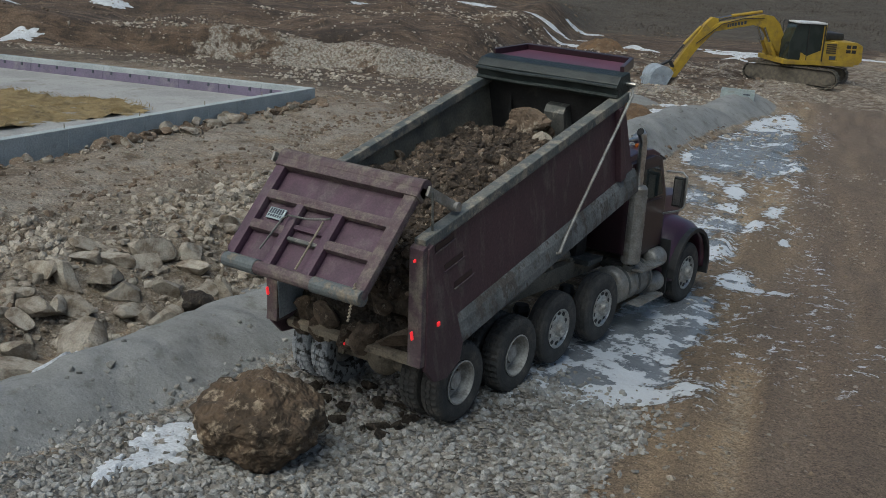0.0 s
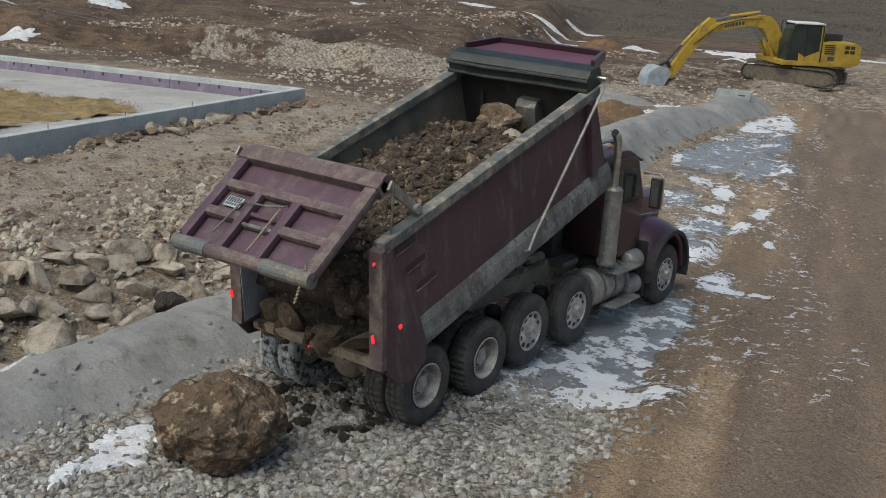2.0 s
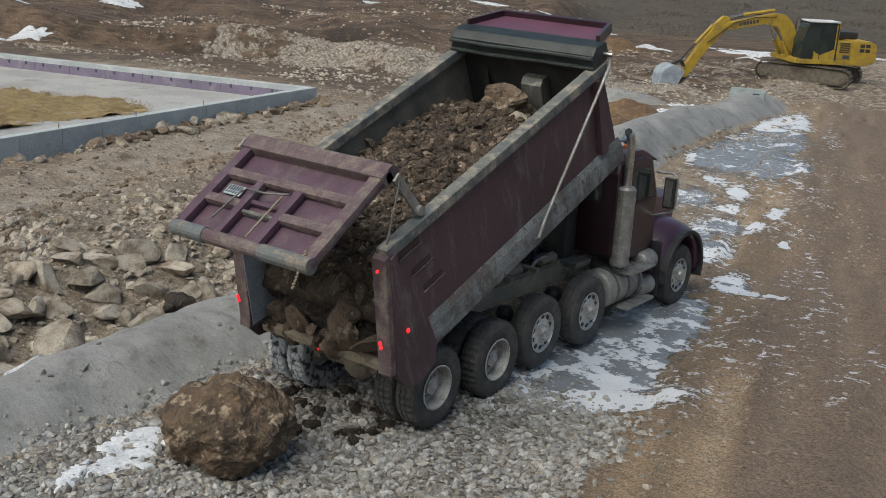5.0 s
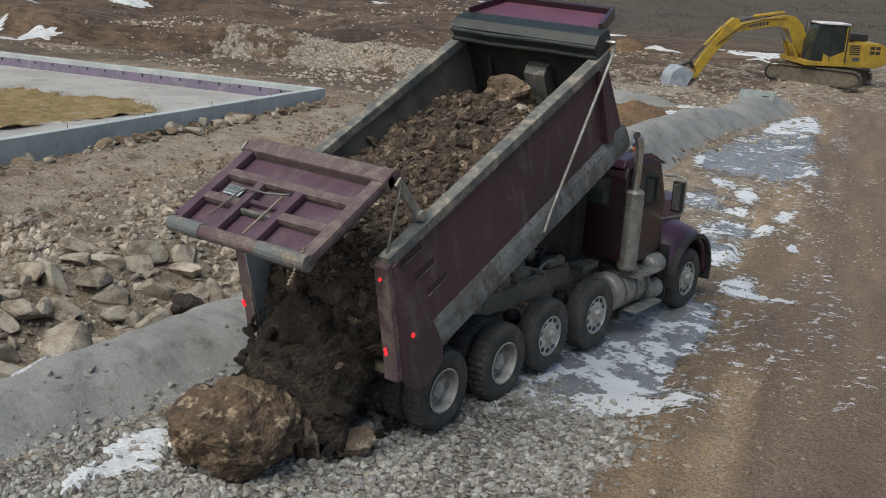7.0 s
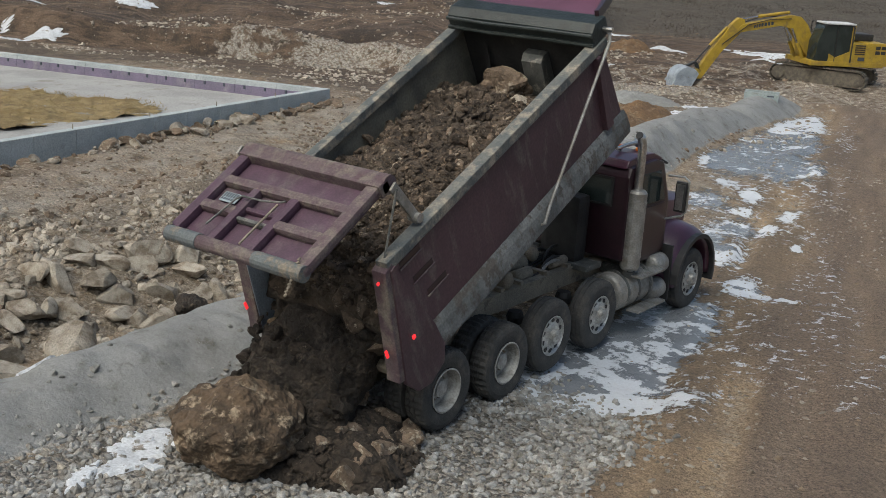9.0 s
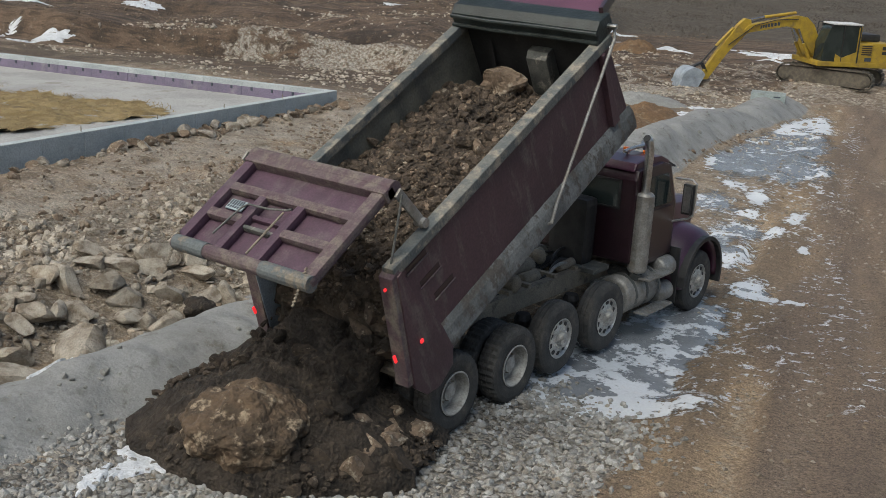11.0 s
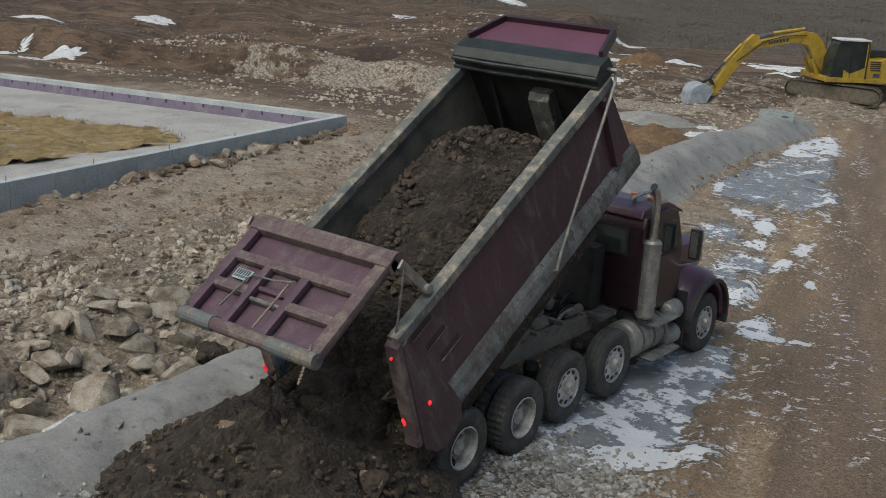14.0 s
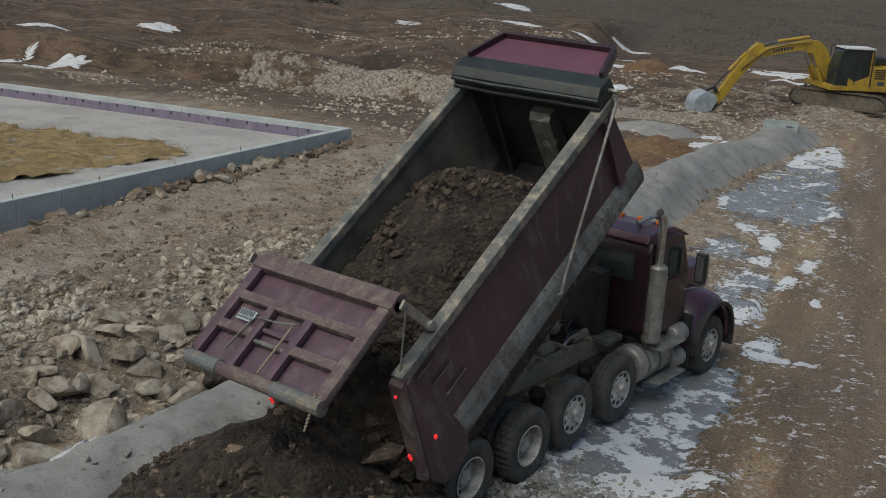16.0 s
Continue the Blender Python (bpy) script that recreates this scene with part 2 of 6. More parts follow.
def lathe(bm, profile, seg=32, centre=(0, 0, 0), bumps=None, caps=(True, True)):
    """Turn a profile of (x, radius) round the x axis through centre."""
    c = Vector(centre)
    rings = []
    for n, (x, r) in enumerate(profile):
        ring = []
        for k in range(seg):
            a = 2 * math.pi * k / seg
            rr = r - (bumps if bumps and k % 2 and r > 0.5 else 0)
            ring.append(bm.verts.new(c + Vector((x, rr * math.cos(a), rr * math.sin(a)))))
        rings.append(ring)
    fs = []
    for a, b in zip(rings, rings[1:]):
        for k in range(seg):
            fs.append(bm.faces.new((a[k], b[k], b[(k + 1) % seg], a[(k + 1) % seg])))
    if caps[0]:
        fs.append(bm.faces.new(rings[0]))
    if caps[1]:
        fs.append(bm.faces.new(rings[-1][::-1]))
    bmesh.ops.recalc_face_normals(bm, faces=fs)
    return bm


def rock(rng, sub, size, rough=0.25, flat=1.0, angular=True):
    """An irregular broken stone round the origin."""
    bm = bmesh.new()
    bmesh.ops.create_icosphere(bm, subdivisions=sub, radius=0.5)
    off = Vector([rng.uniform(-50, 50) for _ in range(3)])
    planes = [(Vector([rng.gauss(0, 1) for _ in range(3)]).normalized(), rng.uniform(0.20, 0.42)) for _ in range(11)] if angular else []
    for v in bm.verts:
        p = v.co.copy()
        for n, d in planes:
            k = p.dot(n) - d
            if k > 0:
                p -= n * k
        p *= 1 + rough * noise.fractal(p * 2.6 + off, 0.9, 2.1, 4)
        v.co = Vector((p.x * size[0], p.y * size[1], p.z * size[2] * flat))
    return bm


def smooth_step(a, b, v):
    t = np.clip((v - a) / (b - a), 0, 1)
    return t * t * (3 - 2 * t)


# ---- ground ----
BERM = [(-3.3, -12.0), (-2.9, -4.0), (-2.9, -1.5), (-3.2, 1.5), (-3.6, 6.0), (-4.4, 12.0), (-5.7, 18.5), (-6.5, 23.0), (-7.1, 28.0), (-7.8, 33.0)]


def wave(x, y, s, seed):
    """Smooth value noise in -1..1 on arrays, of wavelength s."""
    u, v = x / s, y / s
    i, j = np.floor(u), np.floor(v)
    fu, fv = u - i, v - j
    fu, fv = fu * fu * (3 - 2 * fu), fv * fv * (3 - 2 * fv)
    def h(a, b):
        q = np.sin(a * 127.1 + b * 311.7 + seed * 74.7) * 43758.5453
        return q - np.floor(q)
    return 2 * ((h(i, j) * (1 - fu) + h(i + 1, j) * fu) * (1 - fv) + (h(i, j + 1) * (1 - fu) + h(i + 1, j + 1) * fu) * fv) - 1


def away(x, y, line):
    """Distance to a polyline, and the share of its length at the nearest place."""
    best, along = np.full(np.shape(x), 1e9), np.zeros(np.shape(x))
    n = len(line) - 1
    for k in range(n):
        (ax, ay), (bx, by) = line[k], line[k + 1]
        dx, dy = bx - ax, by - ay
        t = np.clip(((x - ax) * dx + (y - ay) * dy) / (dx * dx + dy * dy), 0, 1)
        d = np.hypot(x - ax - t * dx, y - ay - t * dy)
        along = np.where(d < best, (k + t) / n, along)
        best = np.minimum(best, d)
    return best, along


BANK = 28.2


TRACK = [(-7.6, -4.0), (-8.7, 0.3), (-10.9, 6.3), (-11.6, 11.7), (-12.2, 15.5), (-12.8, 20.0)]


def height(x, y):
    x, y = np.asarray(x, float), np.asarray(y, float)
    z = 0.55 * smooth_step(-4.0, -6.2, x) * smooth_step(26, 14, y)
    z += 0.28 * smooth_step(1.9, 4.6, x) * smooth_step(24, 6, y)
    z -= 0.03 * np.clip(-14.5 - x, 0, 20)
    z -= 0.35 * smooth_step(20, 34, y)
    # the cut bank, with higher ground behind it that falls away to the field
    behind = -0.515 * (x + 20.4) + 0.857 * (y - BANK) + 0.6 * wave(x, y, 3.1, 5) + 0.3 * wave(x, y, 0.9, 6)
    strength = smooth_step(-16.0, -19.0, x + 0.35 * (y - 24.0)) * smooth_step(75, 50, y)
    z += strength * ((1.25 + 0.2 * wave(x, y, 5.0, 7)) * smooth_step(0.0, 1.3, behind) + 0.5 * smooth_step(4.0, 14.0, behind) + smooth_step(0, 2, behind) * (0.38 * wave(x, y, 4.0, 14) + 0.22 * wave(x, y, 1.5, 15)))
    # the sand ridge
    d, along = away(x, y, BERM)
    w = 1.1 + 0.35 * smooth_step(0.5, 0.9, along) + 0.12 * wave(x, y, 1.3, 3)
    z += (0.40 + 0.16 * smooth_step(0.55, 0.8, along) + 0.07 * wave(x, y, 1.7, 4)) * smooth_step(w, 0.15, d)
    near = smooth_step(70, 30, np.hypot(x, y))
    z += near * (0.05 * wave(x, y, 2.3, 1) + 0.03 * wave(x, y, 0.8, 2))
    z += smooth_step(w, 0.4, d) * (0.075 * wave(x, y, 0.62, 16) + 0.035 * wave(x, y, 0.27, 17))
    z += near * (0.022 * wave(x, y, 0.42, 18) + 0.014 * wave(x, y, 0.24, 19)) * smooth_step(1.0, 1.3, d)
    rough = smooth_step(-4.0, -5.0, x) * smooth_step(-12.0, -9.0, x) * smooth_step(14, 8, y)
    z += rough * (0.10 * wave(x, y, 0.9, 8) + 0.06 * wave(x, y, 0.35, 9))
    z += near * smooth_step(12, 20, y) * 0.05 * wave(x, y, 1.1, 11)
    # ruts along the haul road and the track beside the foundation
    u, v = x + 0.31 * y, y - 0.31 * x
    z += 0.075 * wave(u, v / 9, 0.30, 51) * smooth_step(3.0, 3.8, u) * smooth_step(45, 35, y)
    td, ta = away(x, y, TRACK)
    z += (0.05 * wave(x + 0.25 * y, y / 7, 0.4, 52) - 0.06) * smooth_step(1.4, 0.5, td)
    # dug out under the slab
    z -= 0.6 * smooth_step(0.1, 0.4, -0.985 * (x + 14.25) - 0.172 * (y - 14.8)) * smooth_step(0.1, 0.4, 0.118 * (x + 14.25) - 0.993 * (y - 14.8))
    # the dark notch in the cut bank, and the hollow in which the bucket stands
    z -= 0.7 * np.exp(-((x + 25.2) / 1.4) ** 2 - ((y - 28.6) / 1.3) ** 2)
    z -= 0.45 * np.exp(-((x + 14.3) / 1.6) ** 2 - ((y - 38.0) / 1.6) ** 2)
    # banked layers of tipped soil on the far slope
    z += smooth_step(1.5, 4.0, behind) * smooth_step(30, 18, behind) * smooth_step(-11, -14, x) * (0.16 * wave(0.857 * x + 0.515 * y + 60, 6 * behind, 9.0, 71) + 0.10 * wave(x, y, 0.8, 72))
    z += smooth_step(34, 38, y) * smooth_step(55, 48, y) * smooth_step(-30, -24, x) * (0.12 * wave(x, y, 1.3, 73) + 0.06 * wave(x, y, 0.6, 74))
    # the far field climbs
    far = np.clip((y - 52.0) * 0.8 - (x + 25.0) * 0.35, 0, 2000)
    z += 0.045 * far + 0.00004 * far * far + smooth_step(0, 60, far) * 1.2 * wave(x, y, 45, 12)
    return z


def soft_blob(x, y, cx, cy, rx, ry, turn=0.0):
    c, s = math.cos(radians(turn)), math.sin(radians(turn))
    u, v = (x - cx) * c + (y - cy) * s, -(x - cx) * s + (y - cy) * c
    return np.clip(1.3 - np.hypot(u / rx, v / ry), -0.35, 1)


def axis(parts):
    out = []
    for a, b, s in parts:
        out += list(np.arange(a, b, s))
    return np.array(out + [parts[-1][1]])


xs = axis([(-900, -200, 60), (-200, -60, 6), (-60, -30, 0.8), (-30, -15, 0.3), (-15, 8, 0.11), (8, 14, 0.4), (14, 60, 6), (60, 900, 60)])
ys = axis([(-600, -60, 60), (-60, -10, 4), (-10, -6, 0.4), (-6, 20, 0.11), (20, 45, 0.25), (45, 80, 0.8), (80, 200, 5), (200, 1200, 50)])
gx, gy = np.meshgrid(xs, ys)
gz = height(gx, gy)
nx, ny = len(xs), len(ys)
idx = np.arange(nx * ny).reshape(ny, nx)
quads = np.stack([idx[:-1, :-1], idx[:-1, 1:], idx[1:, 1:], idx[1:, :-1]], -1).reshape(-1, 4)
me = bpy.data.meshes.new("ground")
me.from_pydata(np.stack([gx, gy, gz], -1).reshape(-1, 3).tolist(), [], quads.tolist())
me.shade_smooth()


def mask(name, values):
    me.attributes.new(name, "FLOAT", "POINT").data.foreach_set("value", np.clip(values, 0, 1.3).ravel().astype(np.float32))


bd, ba = away(gx, gy, BERM)
mask("sand", smooth_step(1.45, 0.75, bd) * smooth_step(34.5, 32.5, gy))
grav = smooth_step(3.9, 2.9, gx + 0.18 * gy) * smooth_step(2.9, 1.6, gy + 0.25 * (gx - 1)) * smooth_step(-2.2, -1.2, gx)
mask("gravel", grav)
ice, frost, fleck = np.zeros_like(gx), np.zeros_like(gx), np.zeros_like(gx)
# puddles of ice: centre, half sizes, turn, share of white crust
for *b, crust in [(1.25, 3.5, 1.35, 2.1, 20, 0.45), (1.35, 5.7, 0.85, 1.9, 12, 0.35), (2.05, 2.15, 1.55, 0.50, 33, 1.0), (1.5, 4.7, 0.26, 1.6, 12, 1.0), (0.3, 2.6, 1.2, 1.0, 20, 0.5),
                  (-0.65, 13.1, 0.55, 1.3, 20, 0.35), (-2.2, 14.9, 0.7, 1.3, 25, 0.3), (0.2, 10.8, 0.5, 1.4, 18, 0.5), (1.45, 8.6, 0.5, 1.0, 20, 0.75), (2.0, 8.45, 0.75, 0.28, 20, 1.0), (-0.5, 11.6, 0.5, 1.6, 18, 0.4),
                  (-0.15, 14.9, 0.32, 0.95, 10, 1.0), (0.0, 13.3, 0.28, 0.8, 15, 1.0), (1.06, 12.3, 0.17, 0.5, 10, 1.0), (-1.6, 16.2, 0.34, 1.5, 15, 1.0), (-1.1, 14.6, 0.3, 0.8, 10, 0.9), (-2.6, 17.0, 0.4, 1.0, 40, 0.8),
                  (-3.3, 20.6, 1.7, 2.7, 18, 0.05), (-4.2, 24.4, 1.35, 3.3, 14, 0.15), (-5.55, 29.2, 1.0, 3.7, 12, 0.75), (-2.1, 20.0, 0.9, 1.9, 10, 0.15), (-4.6, 28.6, 0.6, 2.2, 12, 0.8), (-4.5, 19.6, 0.25, 1.6, 25, 1.0)]:
    q = soft_blob(gx, gy, *b)
    if b[2] > 0.8:
        q = np.clip(1.7 * q, -0.35, 1.3)
    frost = np.where(q > ice, crust, frost)
    ice = np.maximum(ice, q)
for b in [(-3.4, 28.2, 0.45, 5.2, 18), (-0.9, 18.8, 0.8, 3.6, 14), (2.15, 10.4, 0.5, 2.2, 16), (2.75, 5.0, 0.5, 2.6, 13), (3.6, 5.2, 0.55, 1.6, 15), (4.8, 5.2, 0.4, 1.6, 10), (3.0, 3.0, 0.4, 1.2, 25), (3.4, 7.6, 0.5, 2.0, 15),
          (0.7, 13.6, 0.7, 1.2, 15), (2.2, 7.0, 0.5, 1.0, 15), (-8.2, 27.3, 0.7, 3.2, 12), (-7.2, 23.5, 0.6, 2.0, 15), (-1.6, 17.4, 1.3, 2.2, 15), (-0.9, 12.6, 1.2, 3.0, 15)]:
    fleck = np.maximum(fleck, soft_blob(gx, gy, *b))
mask("ice", ice * smooth_step(1.0, 1.5, bd))
mask("frost", frost)
mask("fleck", fleck * smooth_step(1.1, 1.5, bd))
# hollow of the cut bank, painted dark for its shade and moist soil
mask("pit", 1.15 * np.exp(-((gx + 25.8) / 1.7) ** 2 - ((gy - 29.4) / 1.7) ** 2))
mask("crush", smooth_step(33.5, 38, gy - 0.15 * (gx + 12)) * smooth_step(56, 50, gy) * smooth_step(-30, -24, gx) * smooth_step(1, -4, gx + 0.2 * (gy - 38)))
mask("road", smooth_step(1.5, 2.3, gx + 0.29 * gy - 1.2) * smooth_step(45, 38, gy))
mask("rubble", smooth_step(-3.9, -4.5, gx) * smooth_step(-10.6, -8.5, gx - 0.25 * gy) * smooth_step(13, 8, gy))
behind = -0.515 * (gx + 20.4) + 0.857 * (gy - BANK)
mask("cut", smooth_step(-1.2, 0.0, behind) * smooth_step(2.4, 1.0, behind) * smooth_step(-31, -26, gx) * smooth_step(-11, -13, gx) * (0.75 + 0.4 * wave(gx, gy, 2.2, 61)) + 0.42 * smooth_step(14, 20, gy - 12) * smooth_step(-24, -16, gx) * smooth_step(-2, -7, gx + 0.25 * (gy - 30)) * smooth_step(52, 46, gy))
mask("dark", smooth_step(-8.5, -6.0, behind) * smooth_step(-0.8, -2.0, behind) * smooth_step(-9, -13, gx) + 0.8 * smooth_step(1.2, 2.0, behind) * smooth_step(-12, -16, gx) * smooth_step(9, 5, behind))
mask("beyond", smooth_step(15.5, 19, gy + 0.15 * (gx + 14)) * smooth_step(-7, -11, gx + 0.12 * (gy - 25)) * (1 - 0.55 * smooth_step(30, 36, gy) * smooth_step(-22, -17, gx)))
mask("hill", smooth_step(-1.2, 0.0, behind) * smooth_step(90, 60, gy) * smooth_step(-8, -13, gx))
mask("lane", (0.5 + 0.5 * wave(gx + 0.25 * gy + 0.2 * wave(gx, gy, 3, 55), gy / 6, 0.55, 54)) * smooth_step(-3.8, -5.5, gx) * smooth_step(-2, 3, gy) * smooth_step(30, 22, gy))
mask("track", smooth_step(2.2, 0.7, away(gx, gy, TRACK)[0]))
uu, vv = gx + 0.31 * gy, gy - 0.31 * gx
mask("wide", 0.5 + 0.5 * wave(uu + 0.15 * wave(gx, gy, 2.5, 57), vv / 16, 1.1, 56))
mask("rut", 0.5 + 0.5 * wave(uu, vv / 9, 0.30, 51))
mask("band", smooth_step(4.6, 5.2, uu + 0.3 * wave(gx, gy, 3, 53)))
fieldness = np.clip(((gy - 52.0) * 0.8 - (gx + 25.0) * 0.35) / 8, 0, 1)
mask("field", fieldness)


def ground_material():
    m = bpy.data.materials.new("site ground")
    m.use_nodes = True
    nt, N = m.node_tree, m.node_tree.nodes
    p, L = N["Principled BSDF"], m.node_tree.links.new
    geo = N.new("ShaderNodeTexCoord").outputs["Object"]

    def noise_at(scale, detail=8, rough=0.6):
        n = N.new("ShaderNodeTexNoise")
        n.inputs["Scale"].default_value, n.inputs["Detail"].default_value, n.inputs["Roughness"].default_value = scale, detail, rough
        L(geo, n.inputs["Vector"])
        return n.outputs["Fac"]

    def layered(scale, stretch, detail=7):
        """Noise drawn out along the banks."""
        n, q = N.new("ShaderNodeTexNoise"), N.new("ShaderNodeMapping")
        q.vector_type = "TEXTURE"
        q.inputs["Rotation"].default_value, q.inputs["Scale"].default_value = (0, 0, radians(31)), (stretch, 1, 1)
        n.inputs["Scale"].default_value, n.inputs["Detail"].default_value, n.inputs["Roughness"].default_value = scale, detail, 0.65
        L(geo, q.inputs["Vector"]), L(q.outputs[0], n.inputs["Vector"])
        return n.outputs["Fac"]

    def ramp(v, lo, hi, a=0.0, b=1.0):
        r = N.new("ShaderNodeMapRange")
        for k, q in zip((1, 2, 3, 4), (lo, hi, a, b)):
            r.inputs[k].default_value = q
        L(v, r.inputs[0])
        return r.outputs[0]

    def math2(op, a, b):
        n = N.new("ShaderNodeMath")
        n.operation = op
        for k, v in enumerate((a, b)):
            if isinstance(v, (int, float)):
                n.inputs[k].default_value = v
            else:
                L(v, n.inputs[k])
        return n.outputs[0]

    def blend(fac, a, b):
        n = N.new("ShaderNodeMix")
        n.data_type = "RGBA"
        L(fac, n.inputs[0])
        for k, v in ((6, a), (7, b)):
            if isinstance(v, tuple):
                n.inputs[k].default_value = (*v, 1)
            else:
                L(v, n.inputs[k])
        return n.outputs[2]

    def attr(name):
        n = N.new("ShaderNodeAttribute")
        n.attribute_name = name
        return n.outputs["Fac"]

    big, mid, fine, tiny = noise_at(0.35), noise_at(1.7, 9, 0.65), noise_at(9, 8, 0.65), noise_at(45, 5)
    vor = N.new("ShaderNodeTexVoronoi")
    vor.inputs["Scale"].default_value = 11
    L(geo, vor.inputs["Vector"])
    stones = vor.outputs["Distance"]
    cell = N.new("ShaderNodeSeparateColor")
    L(vor.outputs["Color"], cell.inputs[0])
    edge = lambda name, k=0.5: ramp(math2("ADD", attr(name), math2("MULTIPLY", math2("SUBTRACT", mid, 0.5), k * 2)), 0.42, 0.58)
    dirt = blend(ramp(big, 0.4, 0.6), (0.255, 0.192, 0.130), (0.300, 0.250, 0.192))
    dirt = blend(ramp(noise_at(0.8, 7, 0.7), 0.52, 0.64, 0.0, 0.75), dirt, (0.270, 0.185, 0.108))
    dirt = blend(ramp(mid, 0.45, 0.66), dirt, (0.125, 0.092, 0.062))
    dirt = blend(ramp(fine, 0.55, 0.64), dirt, (0.40, 0.355, 0.295))
    road = blend(ramp(noise_at(0.6), 0.42, 0.6), (0.330, 0.240, 0.150), (0.255, 0.190, 0.126))
    road = blend(ramp(fine, 0.60, 0.72), road, (0.26, 0.215, 0.165))
    road = blend(ramp(noise_at(5.5, 9, 0.75), 0.58, 0.66, 0.0, 0.7), road, (0.105, 0.078, 0.055))
    road = blend(ramp(noise_at(4.0, 9, 0.78), 0.63, 0.68, 0.0, 0.7), road, (0.40, 0.36, 0.31))
    road = blend(ramp(attr("wide"), 0.30, 0.75, 0.0, 0.6), road, (0.205, 0.150, 0.102))
    road = blend(ramp(attr("rut"), 0.30, 0.80, 0.0, 0.65), road, (0.135, 0.098, 0.068))
    road = blend(math2("MULTIPLY", ramp(attr("rut"), 0.28, 0.12), ramp(fine, 0.45, 0.6, 0.0, 0.7)), road, (0.40, 0.335, 0.25))
    road = blend(ramp(attr("band"), 0.0, 1.0, 0.0, 0.62), road, (0.150, 0.114, 0.090))
    dirt = blend(ramp(math2("MULTIPLY", attr("track"), ramp(noise_at(1.1, 6), 0.35, 0.6)), 0.0, 1.0, 0.0, 0.8), dirt, (0.36, 0.325, 0.275))
    dirt = blend(ramp(math2("MULTIPLY", attr("dark"), ramp(noise_at(0.5, 8), 0.33, 0.5)), 0.0, 1.0, 0.0, 0.9), dirt, (0.085, 0.062, 0.043))
    dirt = blend(ramp(math2("MULTIPLY", attr("lane"), ramp(noise_at(2.4, 8, 0.7), 0.35, 0.6)), 0.25, 0.65, 0.0, 0.45), dirt, (0.155, 0.113, 0.076))
    col = blend(edge("road"), dirt, road)
    rub = blend(ramp(fine, 0.4, 0.6), (0.15, 0.115, 0.078), (0.28, 0.24, 0.19))
    col = blend(edge("rubble"), col, rub)
    grav_c = blend(ramp(cell.outputs[0], 0.0, 1.0), (0.15, 0.13, 0.105), (0.31, 0.29, 0.26))
    col = blend(edge("gravel"), col, grav_c)
    col = blend(ramp(math2("MULTIPLY", attr("beyond"), ramp(noise_at(0.28, 8, 0.65), 0.30, 0.46)), 0.0, 1.0, 0.0, 0.9), col, (0.088, 0.062, 0.043))
    layers = layered(1.5, 7.0)
    col = blend(ramp(math2("MULTIPLY", attr("beyond"), ramp(layers, 0.50, 0.60)), 0.0, 1.0, 0.0, 0.6), col, (0.185, 0.132, 0.088))
    crush = blend(ramp(noise_at(2.6, 9, 0.75), 0.44, 0.60), (0.135, 0.098, 0.067), (0.345, 0.298, 0.238))
    col = blend(edge("crush", 0.6), col, crush)
    pale = blend(ramp(fine, 0.42, 0.58), (0.17, 0.13, 0.095), (0.38, 0.355, 0.31))
    col = blend(edge("cut", 0.8), col, pale)
    hill = blend(ramp(noise_at(1.1, 9, 0.75), 0.42, 0.58), (0.050, 0.036, 0.026), (0.120, 0.081, 0.053))
    hill = blend(ramp(layers, 0.50, 0.58, 0.0, 0.8), hill, (0.165, 0.115, 0.077))
    hill = blend(ramp(layered(3.2, 5.0), 0.54, 0.62, 0.0, 0.75), hill, (0.050, 0.036, 0.026))
    hill = blend(ramp(noise_at(3.5, 8, 0.75), 0.60, 0.66), hill, (0.22, 0.185, 0.15))
    col = blend(math2("MULTIPLY", edge("hill", 0.6), math2("SUBTRACT", 1.0, edge("cut", 0.8))), col, hill)
    # near-black brown puts the hollow's shadow and damp soil into the colour
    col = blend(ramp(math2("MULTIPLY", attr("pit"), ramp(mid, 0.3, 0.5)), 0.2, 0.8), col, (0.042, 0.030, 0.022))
    sand = blend(ramp(mid, 0.42, 0.66), (0.250, 0.252, 0.247), (0.180, 0.180, 0.173))
    sand = blend(ramp(noise_at(3.4, 5, 0.55), 0.60, 0.68, 0.0, 0.5), sand, (0.125, 0.120, 0.108))
    col = blend(edge("sand", 0.25), col, sand)
    field = blend(ramp(noise_at(0.8, 9, 0.7), 0.42, 0.62), (0.080, 0.066, 0.050), (0.118, 0.100, 0.078))
    field = blend(ramp(noise_at(2.6, 9, 0.8), 0.46, 0.6, 0.0, 0.75), field, (0.048, 0.040, 0.031))
    field = blend(ramp(noise_at(2.1, 9, 0.8), 0.58, 0.66, 0.0, 0.6), field, (0.19, 0.165, 0.13))
    col = blend(edge("field", 0.3), col, field)
    icy = math2("ADD", math2("MULTIPLY", attr("ice"), 0.85), math2("MULTIPLY", math2("SUBTRACT", mid, 0.5), 1.7))
    icy = math2("ADD", icy, math2("MULTIPLY", math2("SUBTRACT", noise_at(4.5, 8, 0.7), 0.5), 1.3))
    icy = math2("ADD", icy, math2("MULTIPLY", math2("SUBTRACT", fine, 0.5), 0.5))
    ice_f = ramp(icy, 0.50, 0.56)
    white = ramp(math2("ADD", math2("ADD", noise_at(1.5, 7, 0.6), math2("MULTIPLY", math2("SUBTRACT", attr("frost"), 0.5), 0.26)), math2("MULTIPLY", math2("SUBTRACT", fine, 0.5), 0.34)), 0.485, 0.525)
    ice_c = blend(white, (0.20, 0.212, 0.23), (0.55, 0.575, 0.61))
